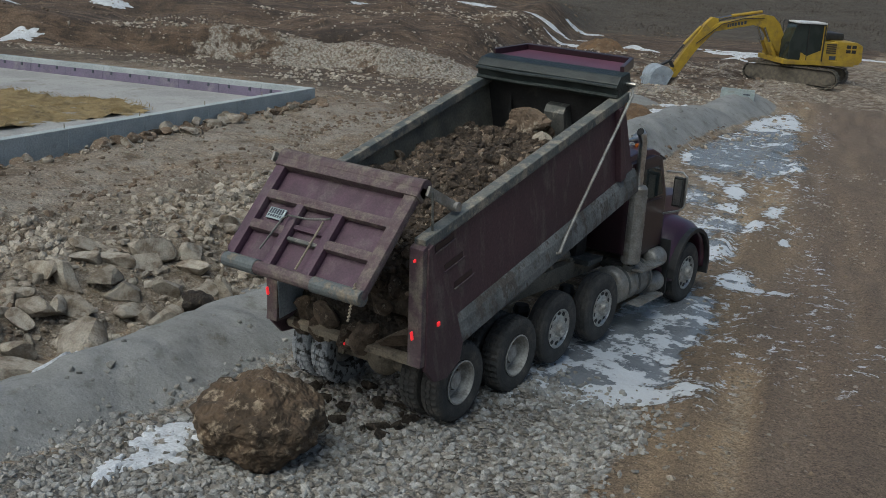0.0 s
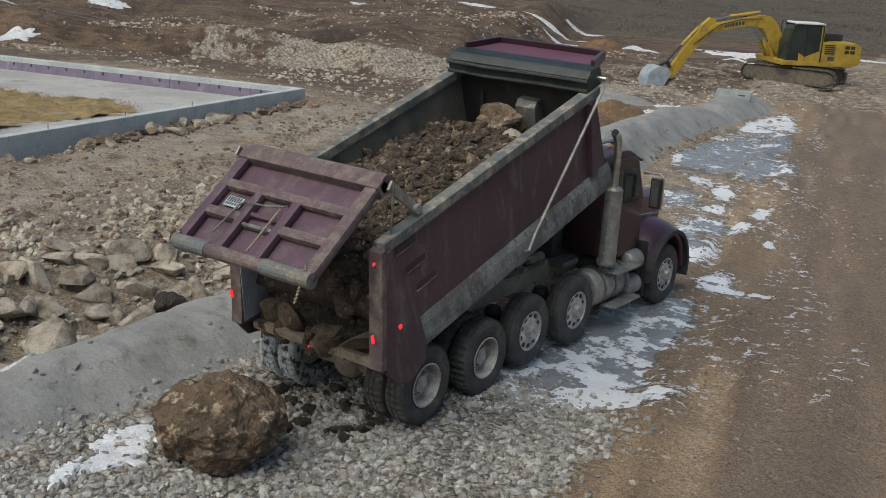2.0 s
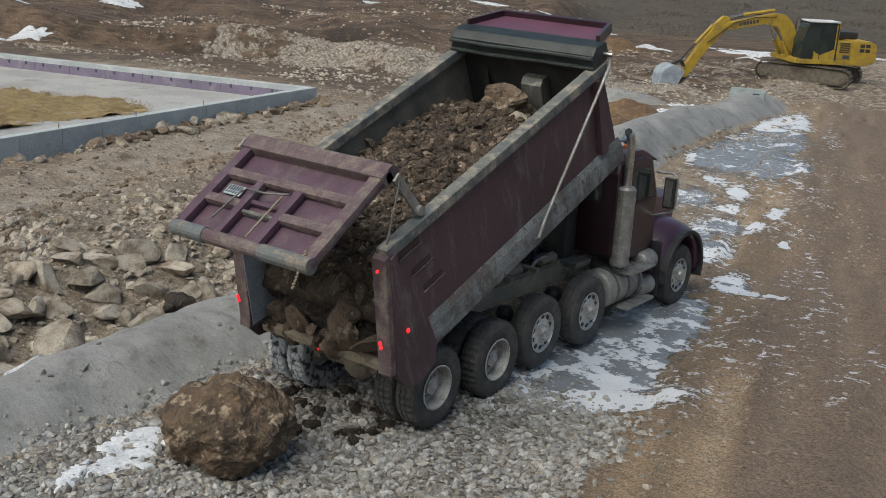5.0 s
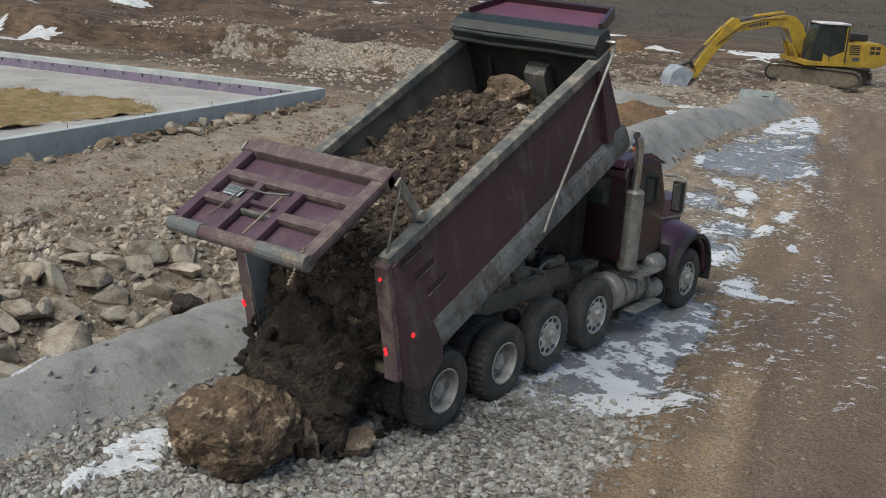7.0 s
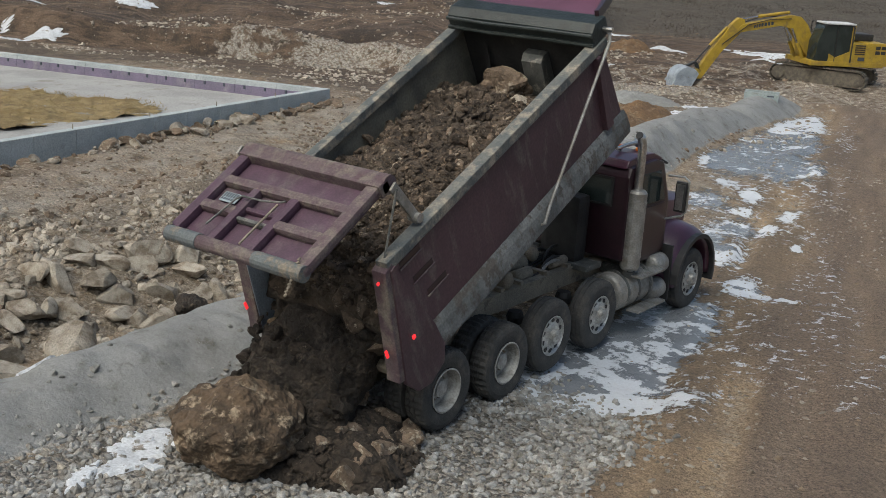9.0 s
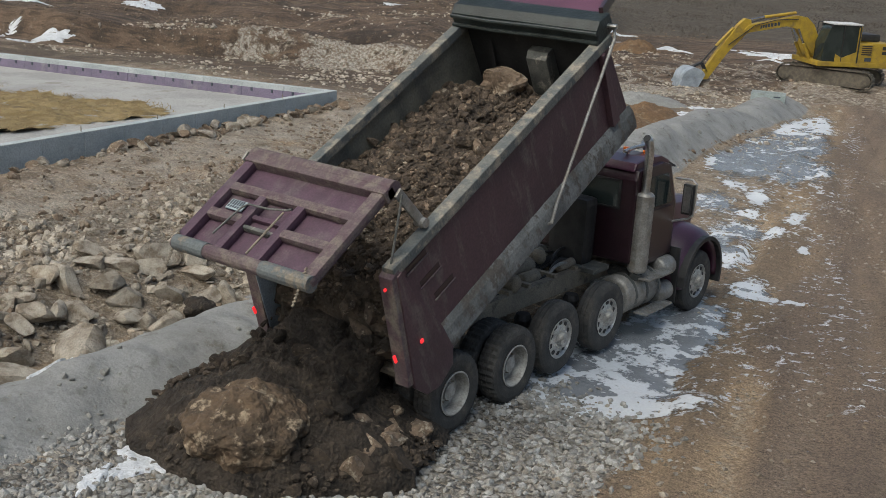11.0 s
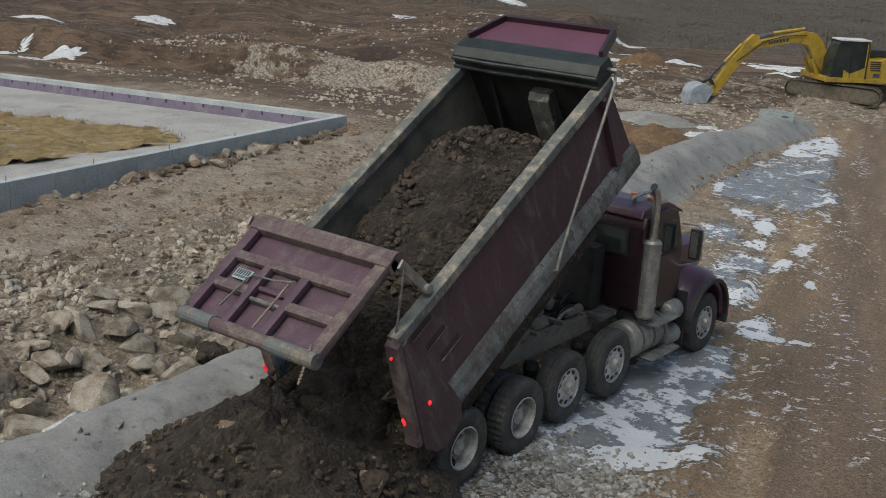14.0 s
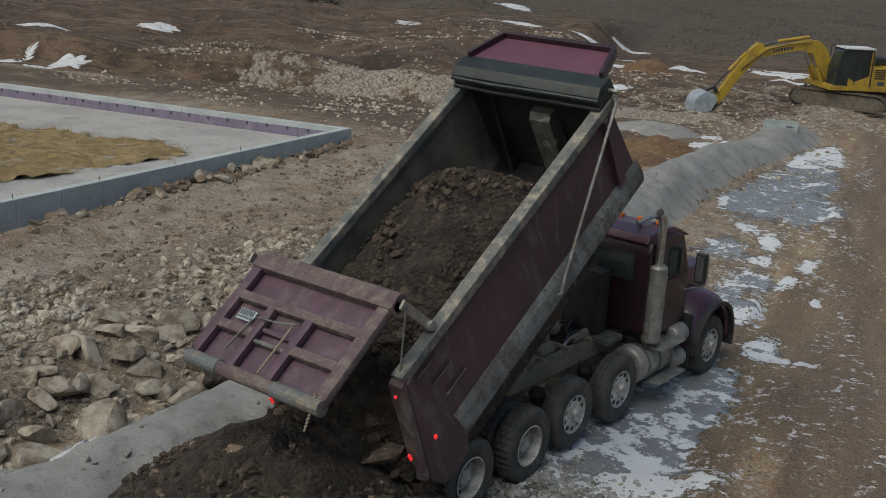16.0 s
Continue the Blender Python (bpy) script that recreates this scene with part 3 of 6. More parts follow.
    col = blend(ramp(icy, 0.25, 0.5, 0.0, 0.6), col, (0.11, 0.086, 0.064))
    col = blend(ice_f, col, ice_c)
    flecks = math2("MULTIPLY", ramp(attr("ice"), 0.0, 0.25), ramp(noise_at(3.2, 8, 0.7), 0.585, 0.615))
    flecks = math2("MULTIPLY", flecks, math2("SUBTRACT", 1.0, attr("sand")))
    flecks = math2("MAXIMUM", flecks, math2("MULTIPLY", ramp(attr("fleck"), 0.05, 0.5), ramp(math2("ADD", noise_at(4.6, 8, 0.7), math2("MULTIPLY", attr("fleck"), 0.05)), 0.605, 0.635)))
    col = blend(flecks, col, (0.56, 0.575, 0.60))
    gritty = math2("SUBTRACT", 1.0, math2("MAXIMUM", math2("MULTIPLY", ice_f, 0.85), math2("MULTIPLY", attr("sand"), 0.72)))
    speck = N.new("ShaderNodeHueSaturation")
    L(col, speck.inputs["Color"]), L(math2("ADD", 1.0, math2("MULTIPLY", math2("ADD", ramp(tiny, 0.3, 0.7, -0.5, 0.5), ramp(noise_at(19, 6, 0.7), 0.35, 0.65, -0.32, 0.32)), gritty)), speck.inputs["Value"])
    L(speck.outputs[0], p.inputs["Base Color"])
    L(ramp(math2("SUBTRACT", ice_f, white), 0.0, 1.0, 0.92, 0.16), p.inputs["Roughness"])
    relief = math2("ADD", math2("MULTIPLY", mid, 1.5), math2("ADD", fine, math2("MULTIPLY", tiny, 0.25)))
    relief = math2("ADD", relief, math2("MULTIPLY", math2("MULTIPLY", stones, attr("gravel")), -1.5))
    relief = math2("MULTIPLY", relief, math2("SUBTRACT", 1.0, math2("MULTIPLY", ice_f, 0.85)))
    relief = math2("MULTIPLY", relief, math2("SUBTRACT", 1.0, math2("MULTIPLY", attr("sand"), 0.7)))
    b = N.new("ShaderNodeBump")
    b.inputs["Strength"].default_value, b.inputs["Distance"].default_value = 1.0, 0.09
    L(relief, b.inputs["Height"]), L(b.outputs[0], p.inputs["Normal"])
    return m


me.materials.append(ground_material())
ground = tagged(new("ground", me), "brown muddy building-site ground with gravel, sand and icy puddles", "ground", kind="structure")


def on(x, y):
    return float(height(x, y))


# ---- dump truck ----
HINGE = (-0.66, 0.95)


def wheel(truck, x, y, z, r, dual, chrome, side):
    """One wheel: tyre and rim; side is 1 on the right of the truck and -1 on the left."""
    tyre_profile = [(-0.13, 0.30), (-0.145, 0.36), (-0.15, 0.44), (-0.135, r - 0.045), (-0.11, r - 0.012), (-0.05, r), (-0.045, r - 0.012), (-0.03, r - 0.012), (-0.025, r), (0.025, r), (0.03, r - 0.012), (0.045, r - 0.012), (0.05, r), (0.11, r - 0.012), (0.135, r - 0.045), (0.15, 0.44), (0.145, 0.36), (0.13, 0.30), (0.10, 0.285), (-0.10, 0.285)]
    w = empty("wheel", truck)
    w.location = (x, y, z)
    bm = bmesh.new()
    lathe(bm, tyre_profile, 72, bumps=0.020 if dual else 0.006, caps=(False, False))
    part("tyre", bm, M_TYRE_PALE if side < 0 and dual and y < 1 else M_TYRE, w)
    bm = bmesh.new()
    s = side
    if chrome:
        lathe(bm, [(s * 0.135, 0.295), (s * 0.14, 0.28), (s * 0.10, 0.255), (s * 0.115, 0.20), (s * 0.135, 0.15), (s * 0.14, 0.11), (s * 0.21, 0.10), (s * 0.225, 0.06)], 40, caps=(False, True))
        for k in range(10):
            a = 2 * math.pi * k / 10
            bmesh.ops.create_cone(bm, cap_ends=True, segments=10, radius1=0.014, radius2=0.010, depth=0.035, matrix=Matrix.Translation((s * 0.145, 0.135 * math.cos(a), 0.135 * math.sin(a))) @ Matrix.Rotation(math.pi / 2, 4, "Y"))
        part("rim", bm, M_RIM, w, "bright aluminium rim with round hand holes", smooth=False)
        # black discs on the closed rim stand for the shade inside open holes
        bm = bmesh.new()
        for k in range(10):
            a = 2 * math.pi * (k + 0.5) / 10
            bmesh.ops.create_cone(bm, cap_ends=True, segments=12, radius1=0.038, radius2=0.038, depth=0.012, matrix=Matrix.Translation((s * 0.110, 0.222 * math.cos(a), 0.222 * math.sin(a))) @ Matrix.Rotation(math.pi / 2 + s * 0.1, 4, "Y"))
        tagged(part("hand_holes", bm, M_BLACK, w), kind="stuff")
    else:
        lathe(bm, [(s * 0.14, 0.295), (s * 0.145, 0.275), (s * 0.10, 0.262), (s * -0.03, 0.245), (s * -0.05, 0.18), (s * -0.02, 0.14), (s * -0.02, 0.12), (s * 0.06, 0.11), (s * 0.07, 0.05)], 40, caps=(False, True))
        part("rim", bm, M_RIM_REAR, w, "grey dusty dished steel rim")
        bm = bmesh.new()
        for k in range(10):
            a = 2 * math.pi * k / 10
            bmesh.ops.create_cone(bm, cap_ends=True, segments=8, radius1=0.016, radius2=0.012, depth=0.04, matrix=Matrix.Translation((s * -0.015, 0.155 * math.cos(a), 0.155 * math.sin(a))) @ Matrix.Rotation(math.pi / 2, 4, "Y"))
        tagged(part("wheel_nuts", bm, M_FRAME, w), kind="stuff")
    return w


def dump_truck():
    truck = tagged(empty("dump_truck"), "dark maroon multi-axle dump truck with its raised bed tipping dirt", "dump truck")
    for side in (1, -1):
        for y in (0.0, 1.34):
            wheel(truck, side * 1.075, y, 0.54, 0.54, True, False, side)
            wheel(truck, side * 0.74, y, 0.54, 0.54, True, False, side)
        for y in (2.60, 3.92):
            wheel(truck, side * 1.00, y, 0.585, 0.535, False, True, side)
        wheel(truck, side * 1.04, 6.93, 0.53, 0.53, False, True, side)
    # chassis
    for side in (1, -1):
        bm = bmesh.new()
        prism(bm, [(-0.75, 0.86), (-0.75, 1.12), (7.4, 1.12), (7.4, 0.86)], side * 0.36, side * 0.45)
        part("frame_rail", bm, M_FRAME, truck, "mud-splashed steel frame rail")
    for y in (-0.6, 0.65, 2.0, 3.2, 4.2, 5.4):
        bm = bmesh.new()
        block(bm, -0.36, 0.36, y - 0.06, y + 0.06, 0.9, 1.1, 0.01)
        part("crossmember", bm, M_FRAME, truck)
    for y, r in ((0.0, 0.12), (1.34, 0.12), (2.6, 0.07), (3.92, 0.07), (6.93, 0.07)):
        bm = bmesh.new()
        tube(bm, [(-1.0, y, 0.54), (1.0, y, 0.54)], r, 12)
        if r > 0.1:
            bmesh.ops.create_uvsphere(bm, u_segments=16, v_segments=10, radius=0.25, matrix=Matrix.Translation((0, y, 0.56)))
        part("axle", bm, M_FRAME, truck)
    for side in (1, -1):
        bm = bmesh.new()
        prism(bm, [(-0.3, 0.62), (0.67, 0.95), (1.64, 0.62), (1.64, 0.54), (0.67, 0.80), (-0.3, 0.54)], side * 0.48, side * 0.58)
        part("equaliser_beam", bm, M_FRAME, truck)
        for y in (2.6, 3.92):
            bm = bmesh.new()
            tube(bm, [(side * 0.55, y - 0.12, 0.66), (side * 0.55, y - 0.12, 0.76), (side * 0.55, y - 0.12, 0.84)], [0.11, 0.13, 0.10], 14)
            part("air_spring", bm, M_BLACK, truck)
    # air tanks, driveshaft and pipework between the rails
    bm = bmesh.new()
    tube(bm, [(-0.1, 2.85, 1.2), (-0.1, 2.9, 1.2), (-0.1, 3.55, 1.2), (-0.1, 3.6, 1.2)], [0.08, 0.13, 0.13, 0.08], 16)
    part("air_tank", bm, M_FRAME, truck, smooth=True)
    bm = bmesh.new()
    tube(bm, [(-0.6, 3.3, 1.15), (-0.6, 3.35, 1.15), (-0.6, 3.95, 1.15), (-0.6, 4.0, 1.15)], [0.1, 0.16, 0.16, 0.1], 16)
    part("air_tank", bm, M_ALU, truck, "dusty pale air tank", smooth=True)
    bm = bmesh.new()
    tube(bm, [(0.1, 1.3, 0.75), (0.05, 4.6, 0.85)], 0.06, 10)
    part("drive_shaft", bm, M_FRAME, truck)
    rng = random.Random(4)
    for k in range(7):
        x0, y0 = rng.uniform(-0.32, 0.32), rng.uniform(2.0, 3.4)
        bm = bmesh.new()
        tube(bm, [(x0, y0, 1.08), (x0 + 0.05, y0 + 0.4, 1.18), (x0 * 0.6, y0 + 0.9, 1.12), (x0 * 0.4, 4.4, 1.25), (x0 * 0.4, 4.5, 1.5)], 0.018, 6)
        part("air_hose", bm, M_BLACK, truck)
    for y in (2.25, 2.75, 3.45, 4.05):
        bm = bmesh.new()
        block(bm, -0.46, 0.46, y - 0.045, y + 0.045, 1.122, 1.20, 0.01)
        part("cross_plate", bm, M_FRAME, truck, "dusty cross plate on the frame")
    for x, y, z, r, l, along in ((0.18, 2.42, 1.26, 0.13, 0.55, "x"), (-0.22, 3.75, 1.30, 0.11, 0.5, "x"), (0.20, 3.10, 1.16, 0.10, 0.42, "y"), (0.30, 3.95, 1.22, 0.075, 0.45, "y")):
        d = Vector((l / 2, 0, 0)) if along == "x" else Vector((0, l / 2, 0))
        c = Vector((x, y, z))
        bm = bmesh.new()
        tube(bm, [c - d, c - d * 0.88, c + d * 0.88, c + d], [r * 0.75, r, r, r * 0.75], 16)
        part("brake_chamber", bm, M_FRAME, truck, "dusty round brake chamber", smooth=True)
    for k, (x, mat, r) in enumerate(((0.34, M_ALU, 0.024), (0.28, M_BLACK, 0.024), (-0.05, M_BLACK, 0.022), (-0.28, M_ALU, 0.026), (0.10, M_BLACK, 0.020))):
        bm = bmesh.new()
        tube(bm, [(x, 3.75 + 0.30 * math.cos(a) + 0.1 * k, 1.14 + (0.14 + 0.03 * k) * math.sin(a)) for a in (math.pi * i / 12 for i in range(13))], r, 8)
        part("coiled_hose", bm, mat, truck, "looped supply hose behind the cab", smooth=True)
    for s_ in (1, -1):
        bm = bmesh.new()
        prism(bm, [(-0.75, 1.122), (-0.75, 1.142), (7.2, 1.142), (7.2, 1.122)], s_ * 0.33, s_ * 0.47)
        part("rail_flange", bm, M_FRAME, truck, "dusty top flange of the frame rail")
    # tank, battery box and steps on both sides
    for side in (1, -1):
        bm = bmesh.new()
        tube(bm, [(side * 0.86, 4.52, 0.72), (side * 0.86, 4.56, 0.72), (side * 0.86, 5.55, 0.72), (side * 0.86, 5.59, 0.72)], [0.25, 0.31, 0.31, 0.25], 24)
        tank = part("fuel_tank", bm, M_ALU, truck, "dusty round aluminium fuel tank", smooth=True)
        for y in (4.75, 5.1, 5.45):
            bm = bmesh.new()
            tube(bm, [(side * 0.86, y - 0.03, 0.72), (side * 0.86, y + 0.03, 0.72)], 0.318, 24)
            part("tank_strap", bm, M_STEEL, tank)
        for z in (0.98, 0.56):
            bm = bmesh.new()
            tube(bm, [(side * 1.02, 5.62, z), (side * 1.02, 5.66, z), (side * 1.02, 6.0, z), (side * 1.02, 6.04, z)], [0.13, 0.17, 0.17, 0.13], 20)
            part("air_tank", bm, M_ALU, truck, "short round aluminium tank", smooth=True)
        for z, y0, y1 in ((0.98, 4.85, 5.65), (0.42, 4.85, 5.75)):
            bm = bmesh.new()
            block(bm, side * 1.20 - 0.11, side * 1.20 + 0.11, y0, y1, z, z + 0.035, 0.01)
            for k in range(5):
                block(bm, side * 1.20 - 0.09 + 0.04 * k, side * 1.20 - 0.075 + 0.04 * k, y0, y1, z + 0.035, z + 0.045)
            part("step", bm, M_ALU, truck, "ribbed aluminium cab step")
    # cab
    bm = bmesh.new()
    prism(bm, [(4.66, 1.25), (4.66, 2.55), (4.74, 2.70), (5.55, 2.74), (5.80, 2.68), (6.12, 2.0), (6.12, 1.15), (5.6, 1.1), (5.0, 1.1)], -1.0, 1.0, "x", 0.05)
    cab = part("cab", bm, M_CAB, truck, "dark maroon day cab")
    bm = bmesh.new()
    prism(bm, [(4.68, 2.68), (4.75, 2.80), (5.1, 2.85), (5.55, 2.83), (5.86, 2.72), (5.80, 2.66)], -0.93, 0.93, "x", 0.03)
    part("roof", bm, M_FENDER, cab)
    bm = bmesh.new()
    block(bm, -0.62, 0.72, 4.645, 4.66, 2.10, 2.50, 0.006)
    part("rear_window", bm, M_GLASS, cab, "dark rear cab window")
    bm = bmesh.new()
    for a in ((-0.66, 0.76, 2.50, 2.53), (-0.66, 0.76, 2.07, 2.10), (-0.66, -0.62, 2.10, 2.50), (0.72, 0.76, 2.10, 2.50)):
        block(bm, a[0], a[1], 4.635, 4.66, a[2], a[3])
    part("window_seal", bm, M_BLACK, cab)
    for side in (1, -1):
        bm = bmesh.new()
        prism(bm, [(5.05, 2.05), (5.05, 2.55), (5.70, 2.55), (5.95, 2.05)], side * 0.995, side * 1.008)
        part("side_window", bm, M_GLASS, cab, "dark door glass")
        bm = bmesh.new()
        prism(bm, [(4.98, 1.2), (4.98, 2.0), (5.95, 2.0), (6.02, 1.7), (6.02, 1.2)], side * 0.998, side * 1.02, "x", 0.008)
        part("door", bm, M_CAB, cab, "maroon cab door")
        bm = bmesh.new()
        tube(bm, [(side * 1.02, 4.95, 1.35), (side * 1.12, 4.95, 1.38), (side * 1.12, 4.97, 2.25), (side * 1.02, 4.97, 2.28)], 0.018, 8)
        part("grab_handle", bm, M_CHROME, cab, "chrome grab handle")
    bm = bmesh.new()
    prism(bm, [(5.84, 2.62), (6.10, 2.02), (6.12, 2.03), (5.87, 2.64)], -0.88, 0.88)
    part("windscreen", bm, M_GLASS, cab)
    bm = bmesh.new()
    prism(bm, [(5.80, 2.66), (5.82, 2.72), (6.14, 2.60), (6.13, 2.57)], -0.9, 0.9, "x", 0.008)
    part("sun_visor", bm, M_BLACK, cab)
    for x in (-0.7, -0.35, 0.0, 0.35, 0.7):
        bm = bmesh.new()
        block(bm, x - 0.05, x + 0.05, 5.42, 5.50, 2.83, 2.885, 0.02)
        part("marker_light", bm, M_AMBER, cab, "small amber roof marker light")
    bm = bmesh.new()
    tube(bm, [(0.55, 5.0, 2.90), (0.55, 5.3, 2.92), (0.55, 5.62, 2.92), (0.55, 5.70, 2.92)], [0.03, 0.03, 0.035, 0.09], 14)
    block(bm, 0.53, 0.57, 5.1, 5.14, 2.82, 2.92)
    part("air_horn", bm, M_CHROME, cab, "chrome trumpet air horn")
    # hood and fenders
    bm = bmesh.new()
    prism(bm, [(-0.62, 1.05), (-0.66, 1.55), (-0.60, 1.86), (-0.45, 1.97), (0.45, 1.97), (0.60, 1.86), (0.66, 1.55), (0.62, 1.05)], 6.08, 7.72, "y", 0.05)
    for v in bm.verts:
        k = (v.co.y - 6.08) / 1.64
        v.co.z -= 0.22 * k * k * max(0, v.co.z - 1.05)
        v.co.x *= 1 - 0.12 * k
    hood = part("hood", bm, M_FENDER, truck, "maroon tapered hood", smooth=False)
    bm = bmesh.new()
    block(bm, -0.5, 0.5, 7.68, 7.76, 0.95, 1.66, 0.03)
    part("grille", bm, M_CHROME, hood)
    bm = bmesh.new()
    block(bm, -1.15, 1.15, 7.72, 7.92, 0.45, 0.78, 0.04)
    part("bumper", bm, M_CHROME, truck)
    for side in (1, -1):
        bm = bmesh.new()
        rings = []
        for k in range(15):
            a = radians(-5 + 190 * k / 14)
            cy, cz = 6.93 + 0.66 * math.cos(a), 0.58 + 0.70 * math.sin(a)
            ring = []
            for x, up in ((0.55, 0.20), (0.80, 0.19), (1.05, 0.13), (1.17, 0.05), (1.20, -0.02), (1.15, -0.05), (0.55, -0.05)):
                ring.append(bm.verts.new((side * x, cy + up * math.cos(a), cz + up * max(0, math.sin(a)) ** 0.5)))
            rings.append(ring)
        for a, b in zip(rings, rings[1:]):
            for k in range(7):
                bm.faces.new((a[k], b[k], b[(k + 1) % 7], a[(k + 1) % 7]))
        bm.faces.new(rings[0]), bm.faces.new(rings[-1][::-1])
        bmesh.ops.recalc_face_normals(bm, faces=bm.faces)
        f = part("front_fender", bm, M_FENDER, truck, "rounded maroon front fender", smooth=True)
        bm = bmesh.new()
        angles = [radians(a) for a in range(-15, 181, 13)]
        arch = [(6.93 + 0.74 * math.cos(a), 0.58 + 0.75 * math.sin(a)) for a in angles] + [(6.93 + 0.67 * math.cos(a), 0.58 + 0.68 * math.sin(a)) for a in angles[::-1]]
        prism(bm, arch, side * 1.10, side * 1.27, "x", 0.012)
        part("fender_lip", bm, M_BLACK, f, "black rubber fender extension")
        bm = bmesh.new()
        block(bm, side * 0.85 - 0.3, side * 0.85 + 0.3, 6.15, 6.19, 0.32, 1.25, 0.01)
        part("splash_panel", bm, M_BLACK, truck)
        # mirror on its bracket
        bm = bmesh.new()
        tube(bm, [(side * 1.0, 6.0, 2.42), (side * 1.28, 6.02, 2.44), (side * 1.36, 6.02, 2.38), (side * 1.36, 6.02, 1.88), (side * 1.28, 6.02, 1.80), (side * 1.0, 6.0, 1.70)], 0.018, 8)
        mir = part("mirror_bracket", bm, M_CHROME, truck, "chrome tubular mirror bracket")
        bm = bmesh.new()
        block(bm, side * 1.24 - 0.09, side * 1.24 + 0.09, 5.98, 6.06, 1.86, 2.36, 0.025)
        part("mirror", bm, M_BLACK, mir, "tall black mirror housing")
    bm = bmesh.new()
    block(bm, 1.18, 1.30, 5.968, 5.98, 1.9, 2.32)
    part("mirror_glass", bm, M_CHROME, truck)
    # exhaust stacks with perforated shields
    for side in (1, -1):
        bm = bmesh.new()
        tube(bm, [(side * 1.06, 4.86, 1.05), (side * 1.06, 4.86, 2.9), (side * 1.06, 4.85, 3.05), (side * 1.06, 4.80, 3.16), (side * 1.06, 4.72, 3.22)], 0.068, 16)
        st = part("exhaust_stack", bm, M_CHROME, truck, "tall curved chrome exhaust stack", smooth=True)
        # the tube is capped, so a black disc stands for its open mouth
        bm = bmesh.new()
        bmesh.ops.create_cone(bm, cap_ends=True, segments=16, radius1=0.058, radius2=0.058, depth=0.01, matrix=Matrix.Translation((side * 1.06, 4.715, 3.223)) @ Matrix.Rotation(radians(55), 4, "X"))
        part("soot", bm, M_BLACK, st)
        bm = bmesh.new()
        tube(bm, [(side * 1.06, 4.86, 1.10), (side * 1.06, 4.86, 1.14), (side * 1.06, 4.86, 2.32), (side * 1.06, 4.86, 2.36)], [0.13, 0.155, 0.155, 0.12], 18)
        for z in (1.30, 1.72, 2.16):
            tube(bm, [(side * 1.06, 4.86, z), (side * 1.06, 4.86, z + 0.03)], 0.162, 18)
        part("heat_shield", bm, M_ALU, st, "dull banded heat shield", smooth=False)
        bm = bmesh.new()
        tube(bm, [(side * 1.06, 4.86, 1.1), (side * 1.02, 4.88, 1.0), (side * 0.8, 5.0, 0.98), (side * 0.5, 5.1, 0.95)], 0.10, 14)
        part("exhaust_pipe", bm, M_STEEL, st)
    bm = bmesh.new()
    block(bm, -0.22, 0.44, 4.22, 4.58, 1.15, 2.22, 0.12)
    part("oil_reservoir", bm, M_BLACK, truck, "black upright hydraulic oil tank")
    bm = bmesh.new()
    block(bm, -0.7, 0.7, 4.15, 4.62, 1.1, 1.18, 0.01)
    part("deck_plate", bm, M_STEEL, truck)
    return truck


def narrow(thing, k, right=1.0):
    """Draws the left half of a thing and its parts in, and the right half by its own share: the bed is not quite even about the frame."""
    for ob in [thing] + list(thing.children_recursive):
        for v in ob.data.vertices:
            v.co.x *= k if v.co.x < 0 else right


